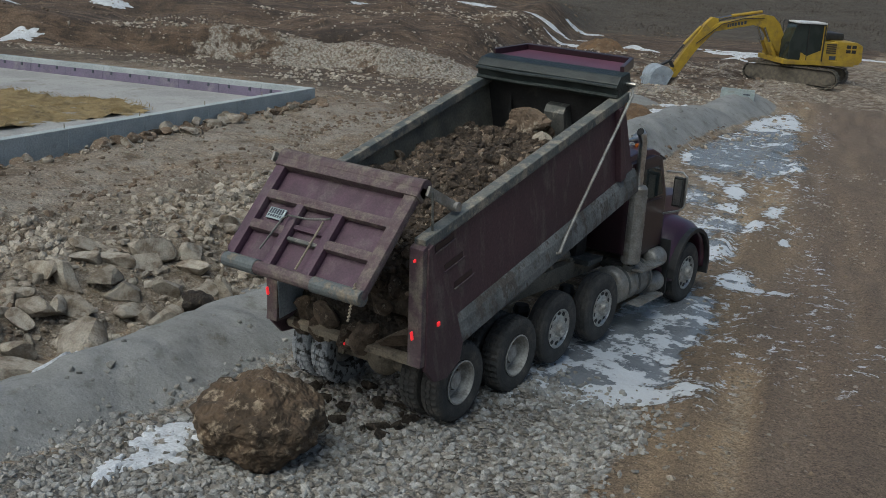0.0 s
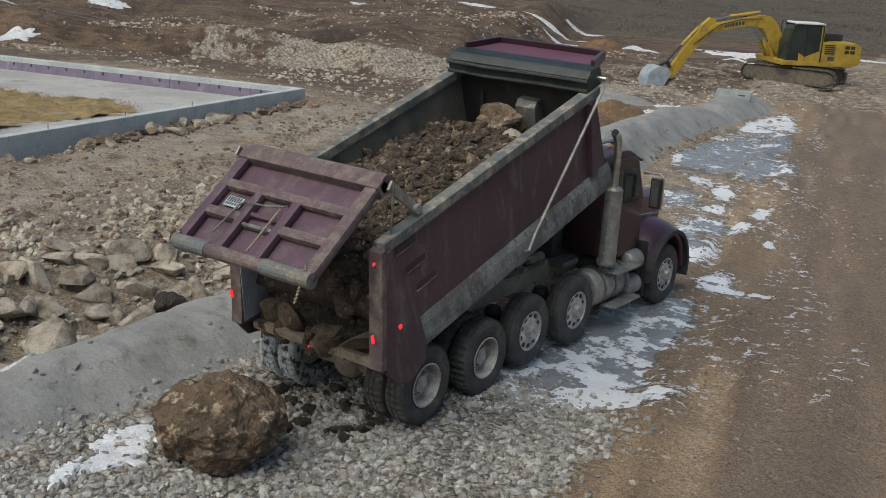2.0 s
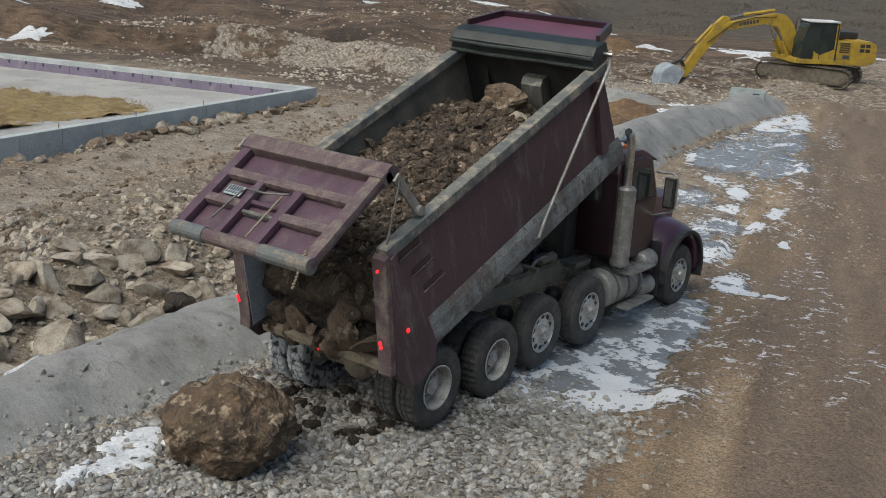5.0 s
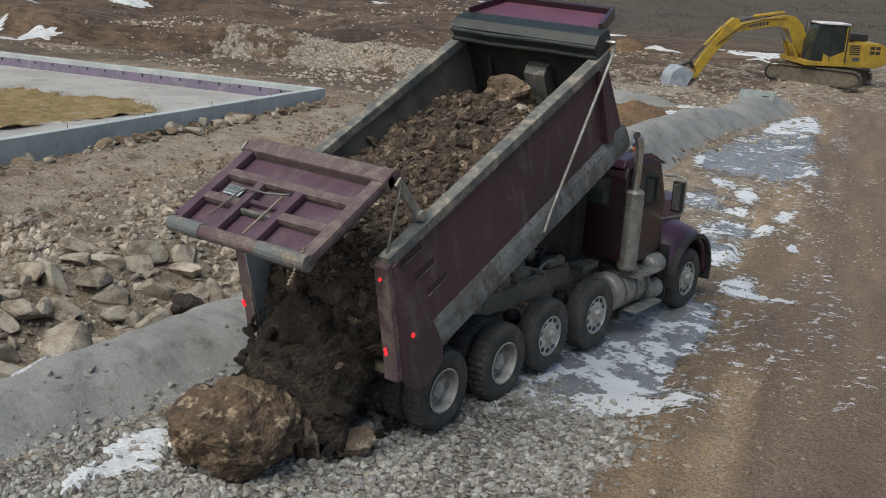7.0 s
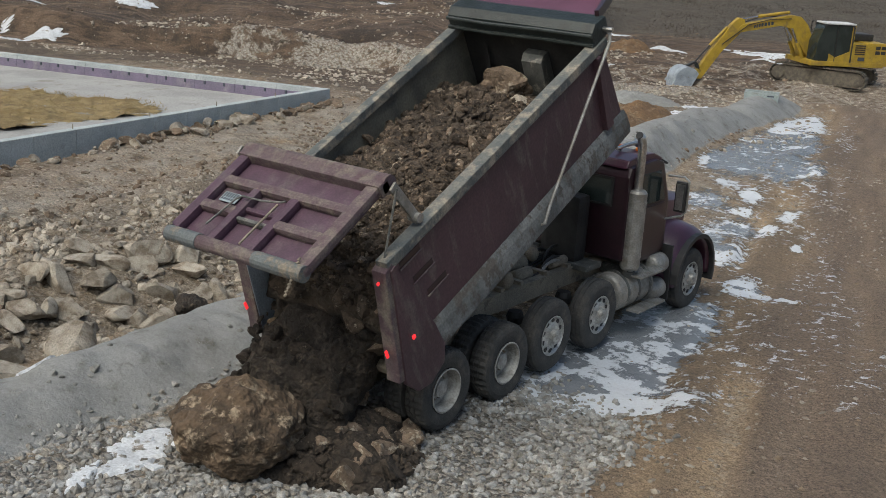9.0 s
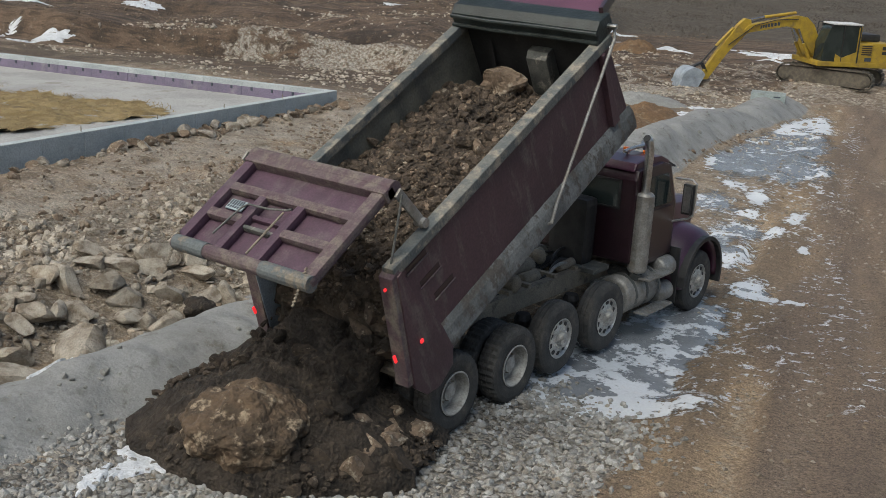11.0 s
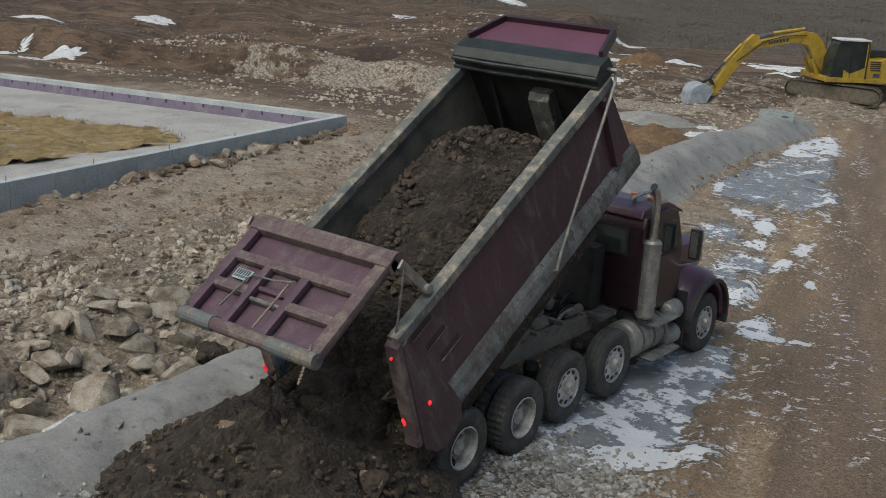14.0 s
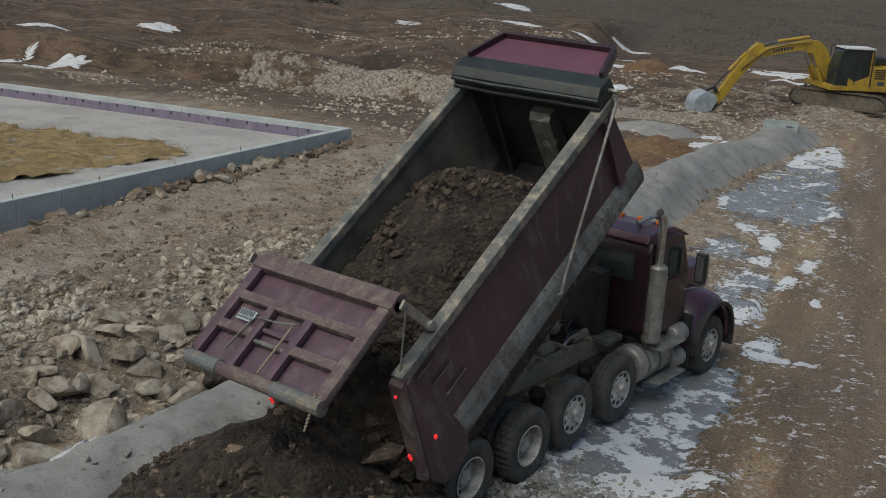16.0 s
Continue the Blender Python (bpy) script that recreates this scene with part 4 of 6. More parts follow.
def dump_body(truck):
    """The tipping bed, in its own space: hinge at the origin, y to the front, floor at 0.1."""
    bm = bmesh.new()
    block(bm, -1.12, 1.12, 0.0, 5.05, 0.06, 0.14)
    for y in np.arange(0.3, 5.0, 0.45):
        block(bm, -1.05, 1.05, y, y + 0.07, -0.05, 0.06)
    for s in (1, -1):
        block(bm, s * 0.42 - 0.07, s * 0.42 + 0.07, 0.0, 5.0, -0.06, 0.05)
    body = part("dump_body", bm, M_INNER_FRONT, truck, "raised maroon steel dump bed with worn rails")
    for s in (1, -1):
        bm = bmesh.new()
        prism(bm, [(0.0, 0.34), (0.0, 1.62), (4.95, 1.62), (5.15, 0.34)], s * 1.215, s * 1.245)
        part("side_panel", bm, M_PURPLE, body, "faded maroon side panel with dust streaks")
        bm = bmesh.new()
        prism(bm, [(0.02, 0.14), (0.02, 1.62), (4.93, 1.62), (4.98, 0.14)], s * 1.19, s * 1.212)
        part("inner_lining", bm, M_INNER, body, "rubbed bare steel lining")
        bm = bmesh.new()
        q = [(s * 1.12, 0.05), (s * 1.12, 0.09), (s * 1.19, 0.42), (s * 1.250, 0.46), (s * 1.300, 0.36), (s * 1.322, 0.20), (s * 1.315, 0.08)]
        prism(bm, q, 0.30, 5.20, "y", 0.01)
        part("sill", bm, M_SILL, body, "sloping grey mud-caked sill")
        bm = bmesh.new()
        block(bm, s * 1.21 - 0.085, s * 1.21 + 0.085, 0.02, 5.0, 1.60, 1.735, 0.02)
        part("top_rail", bm, M_RAIL, body, "scuffed grey-green top rail")
        # rear corner post and the fin beside it
        bm = bmesh.new()
        prism(bm, [(-0.05, 1.64), (0.10, 1.68), (0.02, 0.10), (-0.36, 0.20), (-0.32, 0.32)], s * 1.10, s * 1.30, "x", 0.015)
        post = part("corner_post", bm, M_GATE_RIB, body, "mud-crusted maroon corner post")
        bm = bmesh.new()
        prism(bm, [(0.03, 1.62), (0.11, 1.64), (0.20, 1.15), (0.44, 0.50), (0.50, 0.10), (0.40, -0.12), (0.1, -0.20), (-0.14, -0.12), (-0.28, 0.12)], s * 1.27, s * 1.325, "x", 0.01)
        part("fin", bm, M_PURPLE, body, "tapered maroon fin plate")
        for x, y, z, h in ((1.21, -0.115, 1.52, 0.018), (1.21, -0.325, 0.62, 0.055)):
            bm = bmesh.new()
            block(bm, s * x - 0.011, s * x + 0.011, y - 0.02, y + 0.02, z - h, z + h, 0.012)
            part("tail_light", bm, M_RED, body, "lit red tail light")
        bm = bmesh.new()
        block(bm, s * 1.33 - 0.015, s * 1.33 + 0.015, 0.02, 0.07, 0.59, 0.64, 0.01)
        part("side_marker", bm, M_RED, body, "lit red side marker")
        # ladder slots
        for y0, z in ((0.42, 1.46), (0.56, 1.14), (0.72, 0.82)):
            bm = bmesh.new()
            block(bm, s * 1.25 - 0.014, s * 1.25 + 0.014, y0 - 0.20, y0 + 0.22, z - 0.012, z + 0.006, 0.003)
            part("step_slot", bm, M_GATE_RIB, body)
            # flat dark plate on the panel stands for the shade inside the pocket
            bm = bmesh.new()
            block(bm, s * 1.247 - 0.003, s * 1.247 + 0.003, y0 - 0.18, y0 + 0.20, z + 0.006, z + 0.085)
            part("slot_recess", bm, M_CAB, body, "dark plate painted for the shade in a step pocket")
        bm = bmesh.new()
        prism(bm, [(4.62, 0.48), (4.66, 1.60), (4.74, 1.60), (4.80, 0.48)], s * 1.24, s * 1.33, "x", 0.01)
        part("side_brace", bm, M_PURPLE, body)
        # tarp arm along the outside
        bm = bmesh.new()
        tube(bm, [(s * 1.30, 2.78, 0.20), (s * 1.36, 2.80, 0.22), (s * 1.36, 3.0, 0.40), (s * 1.36, 4.95, 1.70), (s * 1.34, 5.02, 1.80), (s * 1.22, 5.03, 1.84)], 0.024, 8)
        part("tarp_arm", bm, M_ALU, body, "bent aluminium tarp arm")
    # added pale plate: the light on the left post's inner face, as colour
    bm = bmesh.new()
    prism(bm, [(-0.30, 0.22), (-0.10, 1.55), (0.35, 1.55), (0.35, 0.16)], -1.098, -1.085)
    part("post_liner", bm, M_BUCKET, body, "blue-grey plate, pale for the lit inner face of the post")
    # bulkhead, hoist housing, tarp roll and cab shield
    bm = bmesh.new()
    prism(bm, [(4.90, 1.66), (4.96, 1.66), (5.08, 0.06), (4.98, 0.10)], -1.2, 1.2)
    part("bulkhead", bm, M_INNER_FRONT, body, "dark front bulkhead with pale scrapes")
    bm = bmesh.new()
    prism(bm, [(4.98, 0.12), (4.72, 0.12), (4.70, 1.36), (4.78, 1.44), (4.96, 1.44)], 0.02, 0.36, "x", 0.02)
    part("hoist_housing", bm, M_STEEL, body, "grey upright hoist housing")
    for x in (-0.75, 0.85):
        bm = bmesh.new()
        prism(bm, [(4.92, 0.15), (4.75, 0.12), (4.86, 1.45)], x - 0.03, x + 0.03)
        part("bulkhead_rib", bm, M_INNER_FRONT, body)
    bm = bmesh.new()
    prism(bm, [(4.72, 1.70), (4.72, 1.94), (4.84, 2.02), (5.10, 2.00), (5.14, 1.74)], -1.26, 1.26, "x", 0.03)
    for z in (1.76, 1.90):
        tube(bm, [(-1.26, 4.71, z), (-0.5, 4.70, z - 0.012), (0.4, 4.70, z + 0.008), (1.26, 4.71, z)], 0.03, 8)
    part("tarp_roll", bm, M_TARP, body, "black-green rolled tarp housing")
    bm = bmesh.new()
    tube(bm, [(-1.40, 5.0, 1.86), (1.40, 5.0, 1.86)], 0.03, 10)
    part("tarp_axle", bm, M_CHROME, body)
    a = [(-1.15, 5.06, 1.96), (1.15, 5.06, 1.96), (0.95, 5.74, 1.84), (-0.95, 5.74, 1.84)]
    bm = bmesh.new()
    lo = [bm.verts.new(p) for p in a]
    hi = [bm.verts.new((p[0], p[1], p[2] + 0.03)) for p in a]
    bm.faces.new(lo[::-1]), bm.faces.new(hi)
    for k in range(4):
        bm.faces.new((lo[k], lo[(k + 1) % 4], hi[(k + 1) % 4], hi[k]))
    part("cab_shield", bm, material("cleaner maroon paint", (0.125, 0.050, 0.082), (0.105, 0.042, 0.068), 0.5, 2, 0.05), body, "clean maroon cab shield plate")
    bm = bmesh.new()
    for p, q in zip(a[1:], a[2:] + a[:1]):
        beam(bm, (p[0], p[1], p[2] + 0.05), (q[0], q[1], q[2] + 0.05), 0.06, 0.14, 0.01)
    part("shield_rim", bm, M_CAB, body)
    bm = bmesh.new()
    block(bm, -1.12, 1.12, -0.16, 0.02, 0.02, 0.125, 0.02)
    part("apron", bm, M_FRAME, body, "mud-caked rear apron")
    for x in (-0.05, 0.12):
        bm = bmesh.new()
        block(bm, x - 0.015, x + 0.015, -0.18, -0.15, 0.03, 0.06)
        part("tail_light", bm, M_RED, body, "small red lamp")
    narrow(body, 0.90)
    return body


def tailgate(truck):
    """The gate, in its own space: pivot line at the origin, hanging down; the outside faces -y."""
    bm = bmesh.new()
    block(bm, -1.13, 1.13, -0.02, 0.03, -1.52, -0.02)
    gate = part("tailgate", bm, M_GATE, truck, "dusty maroon swung-open tailgate")

    def rib(x0, x1, z0, z1, name="rib", mat=M_GATE_RIB, d=0.13):
        b = bmesh.new()
        block(b, x0 - 0.02, x1 + 0.02, -d, -0.015, z0 - 0.015, z1 + 0.015, 0.045)
        part(name, b, mat, gate)
    rib(-1.16, -1.03, -1.50, -0.14, "frame_side", M_GATE)
    rib(1.02, 1.16, -1.50, -0.14, "frame_side")
    rib(-1.03, 1.02, -0.60, -0.50)
    rib(-1.03, -0.42, -1.03, -0.93)
    rib(0.30, 1.02, -1.06, -0.96)
    rib(-0.44, -0.34, -1.46, -0.60, "frame_upright", M_GATE)
    rib(0.22, 0.32, -1.46, -0.60, "frame_upright", M_GATE)
    rib(-0.34, 0.22, -0.90, -0.86, "door_sill", M_GATE, 0.09)
    rib(-0.34, 0.22, -1.06, -1.03, "door_bar", M_STEEL, 0.10)
    b = bmesh.new()
    tube(b, [(-1.2, -0.05, 0.0), (1.2, -0.05, 0.0)], 0.115, 16)
    block(b, -1.2, 1.2, -0.15, 0.03, -0.16, 0.02, 0.03)
    part("top_bar", b, M_GATE_RIB, gate, "rounded dusty top bar")
    b = bmesh.new()
    tube(b, [(-1.16, -0.07, -1.50), (1.16, -0.07, -1.50)], 0.085, 14)
    part("bottom_bar", b, M_GATE_RIB, gate)
    for x0, x1 in ((-1.13, -0.55), (0.42, 1.17)):
        b = bmesh.new()
        tube(b, [(x0, -0.07, -1.50), (x1, -0.07, -1.50)], 0.095, 14)
        part("bar_sleeve", b, material("grey-blue scuffed sleeve", (0.12, 0.135, 0.14), (0.08, 0.09, 0.095), 0.7, 4, 0.3, 0.1, 40, ((0.22, 0.185, 0.14), 0.48, 0.6, 4)), gate, "scuffed grey-blue sleeve")
    b = bmesh.new()
    tube(b, [(-0.60, -0.15, -1.30), (-0.50, -0.17, -0.86), (-0.42, -0.18, -0.80), (-0.1, -0.16, -0.78), (0.16, -0.15, -0.72), (0.22, -0.16, -0.70)], 0.013, 8)
    part("latch_handle", b, M_STEEL, gate, "bent steel chute latch handle")
    b = bmesh.new()
    tube(b, [(0.12, -0.13, -0.75), (0.12, -0.14, -1.42)], 0.014, 8)
    part("latch_rod", b, M_FRAME, gate)
    b = bmesh.new()
    block(b, -0.92, -0.62, -0.055, -0.04, -0.84, -0.69, 0.004)
    plate = part("number_plate", b, M_PLATE, gate, "pale blue number plate")
    for z, h in ((-0.745, 0.028), (-0.80, 0.016), (-0.71, 0.01)):
        b = bmesh.new()
        for k in range(6):
            block(b, -0.90 + 0.043 * k, -0.872 + 0.043 * k, -0.058, -0.054, z - h, z + h)
        part("plate_bars", b, M_INK, plate)
    for x in (-1.12, 1.05):
        b = bmesh.new()
        for k in range(11):
            p = Vector((x, -0.17, -1.40)) + Vector((0, 0.02 * k, -0.035 * k))
            bmesh.ops.create_cone(b, cap_ends=True, segments=6, radius1=0.014, radius2=0.014, depth=0.04, matrix=Matrix.Translation(p) @ Matrix.Rotation(0.6 * (k % 2), 4, "Y"))
        part("chain", b, M_FRAME, gate, "rusty hanging chain")
    narrow(gate, 0.865, 0.96)
    return gate


def gate_arm(truck, side):
    """Lifting arm of the gate: pivot at the origin, pointing along +y."""
    bm = bmesh.new()
    block(bm, -0.018, 0.018, -0.05, 0.62, -0.06, 0.06, 0.012)
    tube(bm, [(-0.07, 0, 0), (0.07, 0, 0)], 0.06, 14)
    arm = part("gate_arm", bm, M_ALU, truck, "pale worn lifting arm of the tailgate")
    bm = bmesh.new()
    tube(bm, [(0.04, 0.58, 0.0), (0.0, 0.07, 0.70)], 0.014, 8)
    part("arm_rod", bm, M_STEEL, arm, "thin steel link rod")
    return arm


truck = dump_truck()
bed = dump_body(truck)
gate = tailgate(truck)
arms = [gate_arm(truck, s) for s in (1, -1)]
BED = [(0, 15.25), (0.5, 15.33), (1, 15.42), (1.5, 15.82), (2, 16.61), (2.5, 17.32), (3, 18.13), (3.5, 18.88), (4, 19.6), (5.2, 21.5), (6.5, 23.48), (7, 24.37), (7.5, 25.2), (8, 26.02), (8.5, 26.71), (9, 27.29), (10.2, 28.3),
       (11.5, 29.15), (12, 29.73), (12.5, 30.39), (13, 30.88), (13.5, 31.41), (14, 31.86), (14.5, 32.37), (15, 33.05), (15.5, 33.69), (16, 34.24)]
# seconds; pivot of the gate in the bed's space; its lean against the bed
GATE = [(0, 0.33, 2.248, -57.9), (0.5, 0.325, 2.26, -58.6), (1, 0.34, 2.277, -62.4), (1.5, 0.36, 2.30, -66.2), (2, 0.395, 2.315, -68.7), (2.5, 0.423, 2.34, -71.0), (3, 0.44, 2.375, -71.4), (3.5, 0.46, 2.395, -71.5), (4, 0.477, 2.41, -72.1),
        (5.2, 0.53, 2.42, -79.0), (6.5, 0.566, 2.42, -85.3), (7, 0.559, 2.42, -85.4), (9, 0.553, 2.42, -85.4), (10.2, 0.553, 2.425, -85.1), (11.5, 0.552, 2.425, -84.8), (12.5, 0.545, 2.427, -85.3), (14, 0.558, 2.412, -86.2), (16, 0.562, 2.385, -86.0)]


def bed_at(t, extra=Matrix()):
    a = float(np.interp(t, [r[0] for r in BED], [r[1] for r in BED]))
    return pose(0, HINGE[0], HINGE[1], a) @ extra


# ---- concrete foundation with its slab and straw ----
def top_of_wall(x):
    return 0.97 + 0.03 * min(0.0, x + 14.2)


CORNER, ALONG_S, ALONG_W = Vector((-14.25, 14.8, 0)), Vector((0.118, -0.993, 0)), Vector((-0.985, -0.172, 0))


def wall_panel(name, a, b, inward, thick, z0, z1a, z1b, mat, parent=None):
    """An upright wall piece from a to b, thick towards inward."""
    bm = bmesh.new()
    q = [a, b, b + inward * thick, a + inward * thick]
    lo = [bm.verts.new((p.x, p.y, z0)) for p in q]
    hi = [bm.verts.new((p.x, p.y, z)) for p, z in zip(q, (z1a, z1b, z1b, z1a))]
    fs = [bm.faces.new(lo), bm.faces.new(hi)]
    for k in range(4):
        fs.append(bm.faces.new((lo[k], lo[(k + 1) % 4], hi[(k + 1) % 4], hi[k])))
    bmesh.ops.recalc_face_normals(bm, faces=fs)
    bmesh.ops.bevel(bm, geom=list(bm.edges), offset=0.008, segments=1, affect="EDGES")
    return part(name, bm, mat, parent)


def foundation():
    south = tagged(empty("wall_south"), "low pale blue-grey concrete foundation wall with form seams", "foundation wall", kind="structure")
    west = tagged(empty("wall_west"), "low concrete foundation wall lined with purple foam", "foundation wall", kind="structure")
    n, step = 20, 1.22
    for k in range(n):
        a, b = CORNER + ALONG_S * (k * step + 0.004), CORNER + ALONG_S * ((k + 1) * step - 0.004)
        wall_panel("panel", a, b, ALONG_W, 0.22, -0.4, top_of_wall(a.x), top_of_wall(b.x), M_CONCRETE, south)
        if k % 2 == 0:
            p = a + ALONG_W * 0.11
            bm = bmesh.new()
            tube(bm, [(p.x, p.y, 0.9), (p.x, p.y, 1.08)], 0.012, 6)
            part("anchor_bolt", bm, M_FRAME, south)
    start = CORNER + ALONG_W * 0.23
    for k in range(22):
        a, b = start + ALONG_W * (k * 1.5 + 0.004), start + ALONG_W * ((k + 1) * 1.5 - 0.004)
        za, zb = top_of_wall(a.x), top_of_wall(b.x)
        wall_panel("panel", a, b, ALONG_S, 0.22, -1.4, za, zb, M_CONCRETE, west)
        ins = ALONG_S * 0.225
        wall_panel("foam_board", a + ins, b + ins, ALONG_S, 0.05, -1.4, za - 0.15, zb - 0.15, M_INSUL, west)
        for f in (0.25, 0.75):
            p = a.lerp(b, f) + ALONG_S * 0.275
            z = top_of_wall(p.x) - 0.20
            bm = bmesh.new()
            block(bm, p.x - 0.035, p.x + 0.035, p.y - 0.02, p.y + 0.01, z - 0.05, z + 0.05, 0.005)
            part("foam_clip", bm, M_INK, west)
    bm = bmesh.new()
    q = [CORNER + ALONG_W * 0.22 + ALONG_S * 0.28, CORNER + ALONG_W * 33 + ALONG_S * 0.28, CORNER + ALONG_W * 33 + ALONG_S * 24, CORNER + ALONG_W * 0.22 + ALONG_S * 24]
    prism(bm, [(p.x, p.y) for p in q], 0.0, 0.10, "z")
    for v in bm.verts:
        v.co.z += 0.45 + 0.03 * (v.co.x + 14.2)
    tagged(part("slab", bm, M_SLAB), "dusty light grey concrete floor slab", "slab", kind="structure")


foundation()


def inside(px, py, poly):
    hit = False
    for (ax, ay), (bx, by) in zip(poly, poly[1:] + poly[:1]):
        if (ay > py) != (by > py) and px < (bx - ax) * (py - ay) / (by - ay) + ax:
            hit = not hit
    return hit


def straw():
    poly = [(-15.5, 8.9), (-15.9, 10.2), (-17.6, 10.6), (-20.5, 9.6), (-30, 7.4), (-36, 0), (-36, -8), (-15.9, -8), (-15.6, 0), (-15.7, 5.5)]
    rng = random.Random(9)
    verts, faces = [], []
    mound = bmesh.new()
    grid = {}
    sx = np.arange(-36, -15, 0.22)
    sy = np.arange(-8, 11, 0.22)
    for i, x in enumerate(sx):
        for j, y in enumerate(sy):
            jx, jy = x + rng.uniform(-0.08, 0.08), y + rng.uniform(-0.08, 0.08)
            if inside(jx + 0.35 * noise.noise((jx, jy, 0)), jy + 0.35 * noise.noise((jx, jy, 5)), poly):
                z = 0.56 + 0.03 * (jx + 14.2) + 0.035 + 0.07 * noise.fractal((jx * 0.9, jy * 0.9, 2), 0.8, 2, 4) + rng.uniform(-0.05, 0.05)
                grid[i, j] = mound.verts.new((jx, jy, z))
    for (i, j), v in grid.items():
        q = [grid.get(k) for k in ((i, j), (i + 1, j), (i + 1, j + 1), (i, j + 1))]
        if all(q):
            mound.faces.new(q)
    cells = list(grid.values())
    for _ in range(34000):
        c = rng.choice(cells).co
        if c.x < -27:
            continue
        a = rng.uniform(0, 6.283)
        l, w = rng.uniform(0.08, 0.28), 0.014
        d, s = Vector((math.cos(a), math.sin(a), rng.uniform(0.0, 0.5))) * l, Vector((-math.sin(a), math.cos(a), 0)) * w
        p = c + Vector((rng.uniform(-0.15, 0.15), rng.uniform(-0.15, 0.15), 0.0))
        vs = [mound.verts.new(p - s), mound.verts.new(p + s), mound.verts.new(p + d)]
        mound.faces.new(vs)
    tagged(part("straw", mound, M_STRAW), "loose golden-brown straw spread over the slab", "straw", kind="stuff")


straw()

# ---- stones ----
VARIANTS = {}


def stone_mesh(kind, k, sub, mat, rough=0.05):
    key = (kind, k, mat.name)
    if key not in VARIANTS:
        rng = random.Random(sum(map(ord, kind)) * 100 + k)
        bm = rock(rng, sub, (rng.uniform(0.85, 1.4), rng.uniform(0.65, 1.05), rng.uniform(0.5, 0.95)), 0.30 if kind in ("clod", "loadstone") else rough)
        m = bpy.data.meshes.new("stone")
        bm.to_mesh(m)
        bm.free()
        m.materials.append(mat)
        VARIANTS[key] = m
    return VARIANTS[key]


def stone(name, kind, rng, x, y, z, s, mat, parent=None, sub=3, tilt=40):
    ob = new(name, stone_mesh(kind, rng.randrange(10), sub, mat))
    ob.parent = parent
    ob.matrix_basis = pose(x, y, z, rng.uniform(-tilt, tilt), rng.uniform(-tilt, tilt), rng.uniform(0, 360)) @ Matrix.Diagonal((s, s * rng.uniform(0.8, 1.2), s * rng.uniform(0.7, 1.1), 1))
    return ob


def scatter(name, label, count, where, size, mat, seed, sink=0.25, category="gravel", surface=height, parent=None):
    """Very many small broken stones on the ground in one mesh."""
    rng = np.random.default_rng(seed)
    bm = bmesh.new()
    bmesh.ops.create_icosphere(bm, subdivisions=1, radius=0.5)
    base = np.array([v.co for v in bm.verts])
    tris = np.array([[v.index for v in f.verts] for f in bm.faces])
    bm.free()
    x, y = where(rng, count)
    n = len(x)
    s = size(rng, n)
    z = surface(x, y) + s * (0.30 - sink)
    shape = base[None] * (1 + rng.uniform(-0.38, 0.28, (n, len(base), 1))) * rng.uniform(0.6, 1.25, (n, 1, 3)) * np.array([1, 1, 0.75])
    a = rng.uniform(0, 2 * math.pi, n)
    c, sn = np.cos(a)[:, None], np.sin(a)[:, None]
    tl = rng.uniform(-0.5, 0.5, n)[:, None]
    px = shape[:, :, 0] + shape[:, :, 2] * tl
    pz = shape[:, :, 2] - shape[:, :, 0] * tl
    vx = (px * c - shape[:, :, 1] * sn) * s[:, None] + x[:, None]
    vy = (px * sn + shape[:, :, 1] * c) * s[:, None] + y[:, None]
    vz = pz * s[:, None] + z[:, None]
    v = np.stack([vx, vy, vz], -1).reshape(-1, 3)
    f = (tris[None] + (np.arange(n) * len(base))[:, None, None]).reshape(-1, 3)
    m = bpy.data.meshes.new(name)
    m.from_pydata(v.tolist(), [], f.tolist())
    m.materials.append(mat)
    ob = new(name, m)
    ob.parent = parent
    return tagged(ob, label, "" if parent else category, kind="stuff")


def pick(rng, n, x0, x1, y0, y1, keep):
    x, y = rng.uniform(x0, x1, n), rng.uniform(y0, y1, n)
    k = rng.uniform(0, 1, n) < keep(x, y)
    return x[k], y[k]


def off_berm(x, y, r=1.1):
    return smooth_step(r - 0.35, r + 0.1, away(x, y, BERM)[0])


def gravel_keep(x, y):
    d = smooth_step(4.1, 2.9, x + 0.18 * y + 0.4 * wave(x, y, 0.9, 21)) * smooth_step(3.0, 1.4, y + 0.25 * (x - 1)) * off_berm(x, y)
    return d * (0.45 + 0.55 * smooth_step(-0.4, 0.3, wave(x, y, 0.8, 22)))


scatter("gravel", "grey crushed stone strewn behind the truck", 19000, lambda r, n: pick(r, n, -3.2, 4.2, -5.2, 2.8, gravel_keep), lambda r, n: 0.045 + 0.10 * r.random(n) ** 1.9, M_GRAVEL, 1)
scatter("rubble_chips", "small pale broken limestone chips", 14000, lambda r, n: pick(r, n, -10.5, -3.6, -5, 11, lambda x, y: off_berm(x, y) * smooth_step(-10.8, -7.5, x - 0.22 * y) * (0.25 + 0.75 * smooth_step(-0.3, 0.4, wave(x, y, 1.4, 23)))), lambda r, n: 0.045 + 0.20 * r.random(n) ** 2.6, M_ROCK, 2, category="rubble")
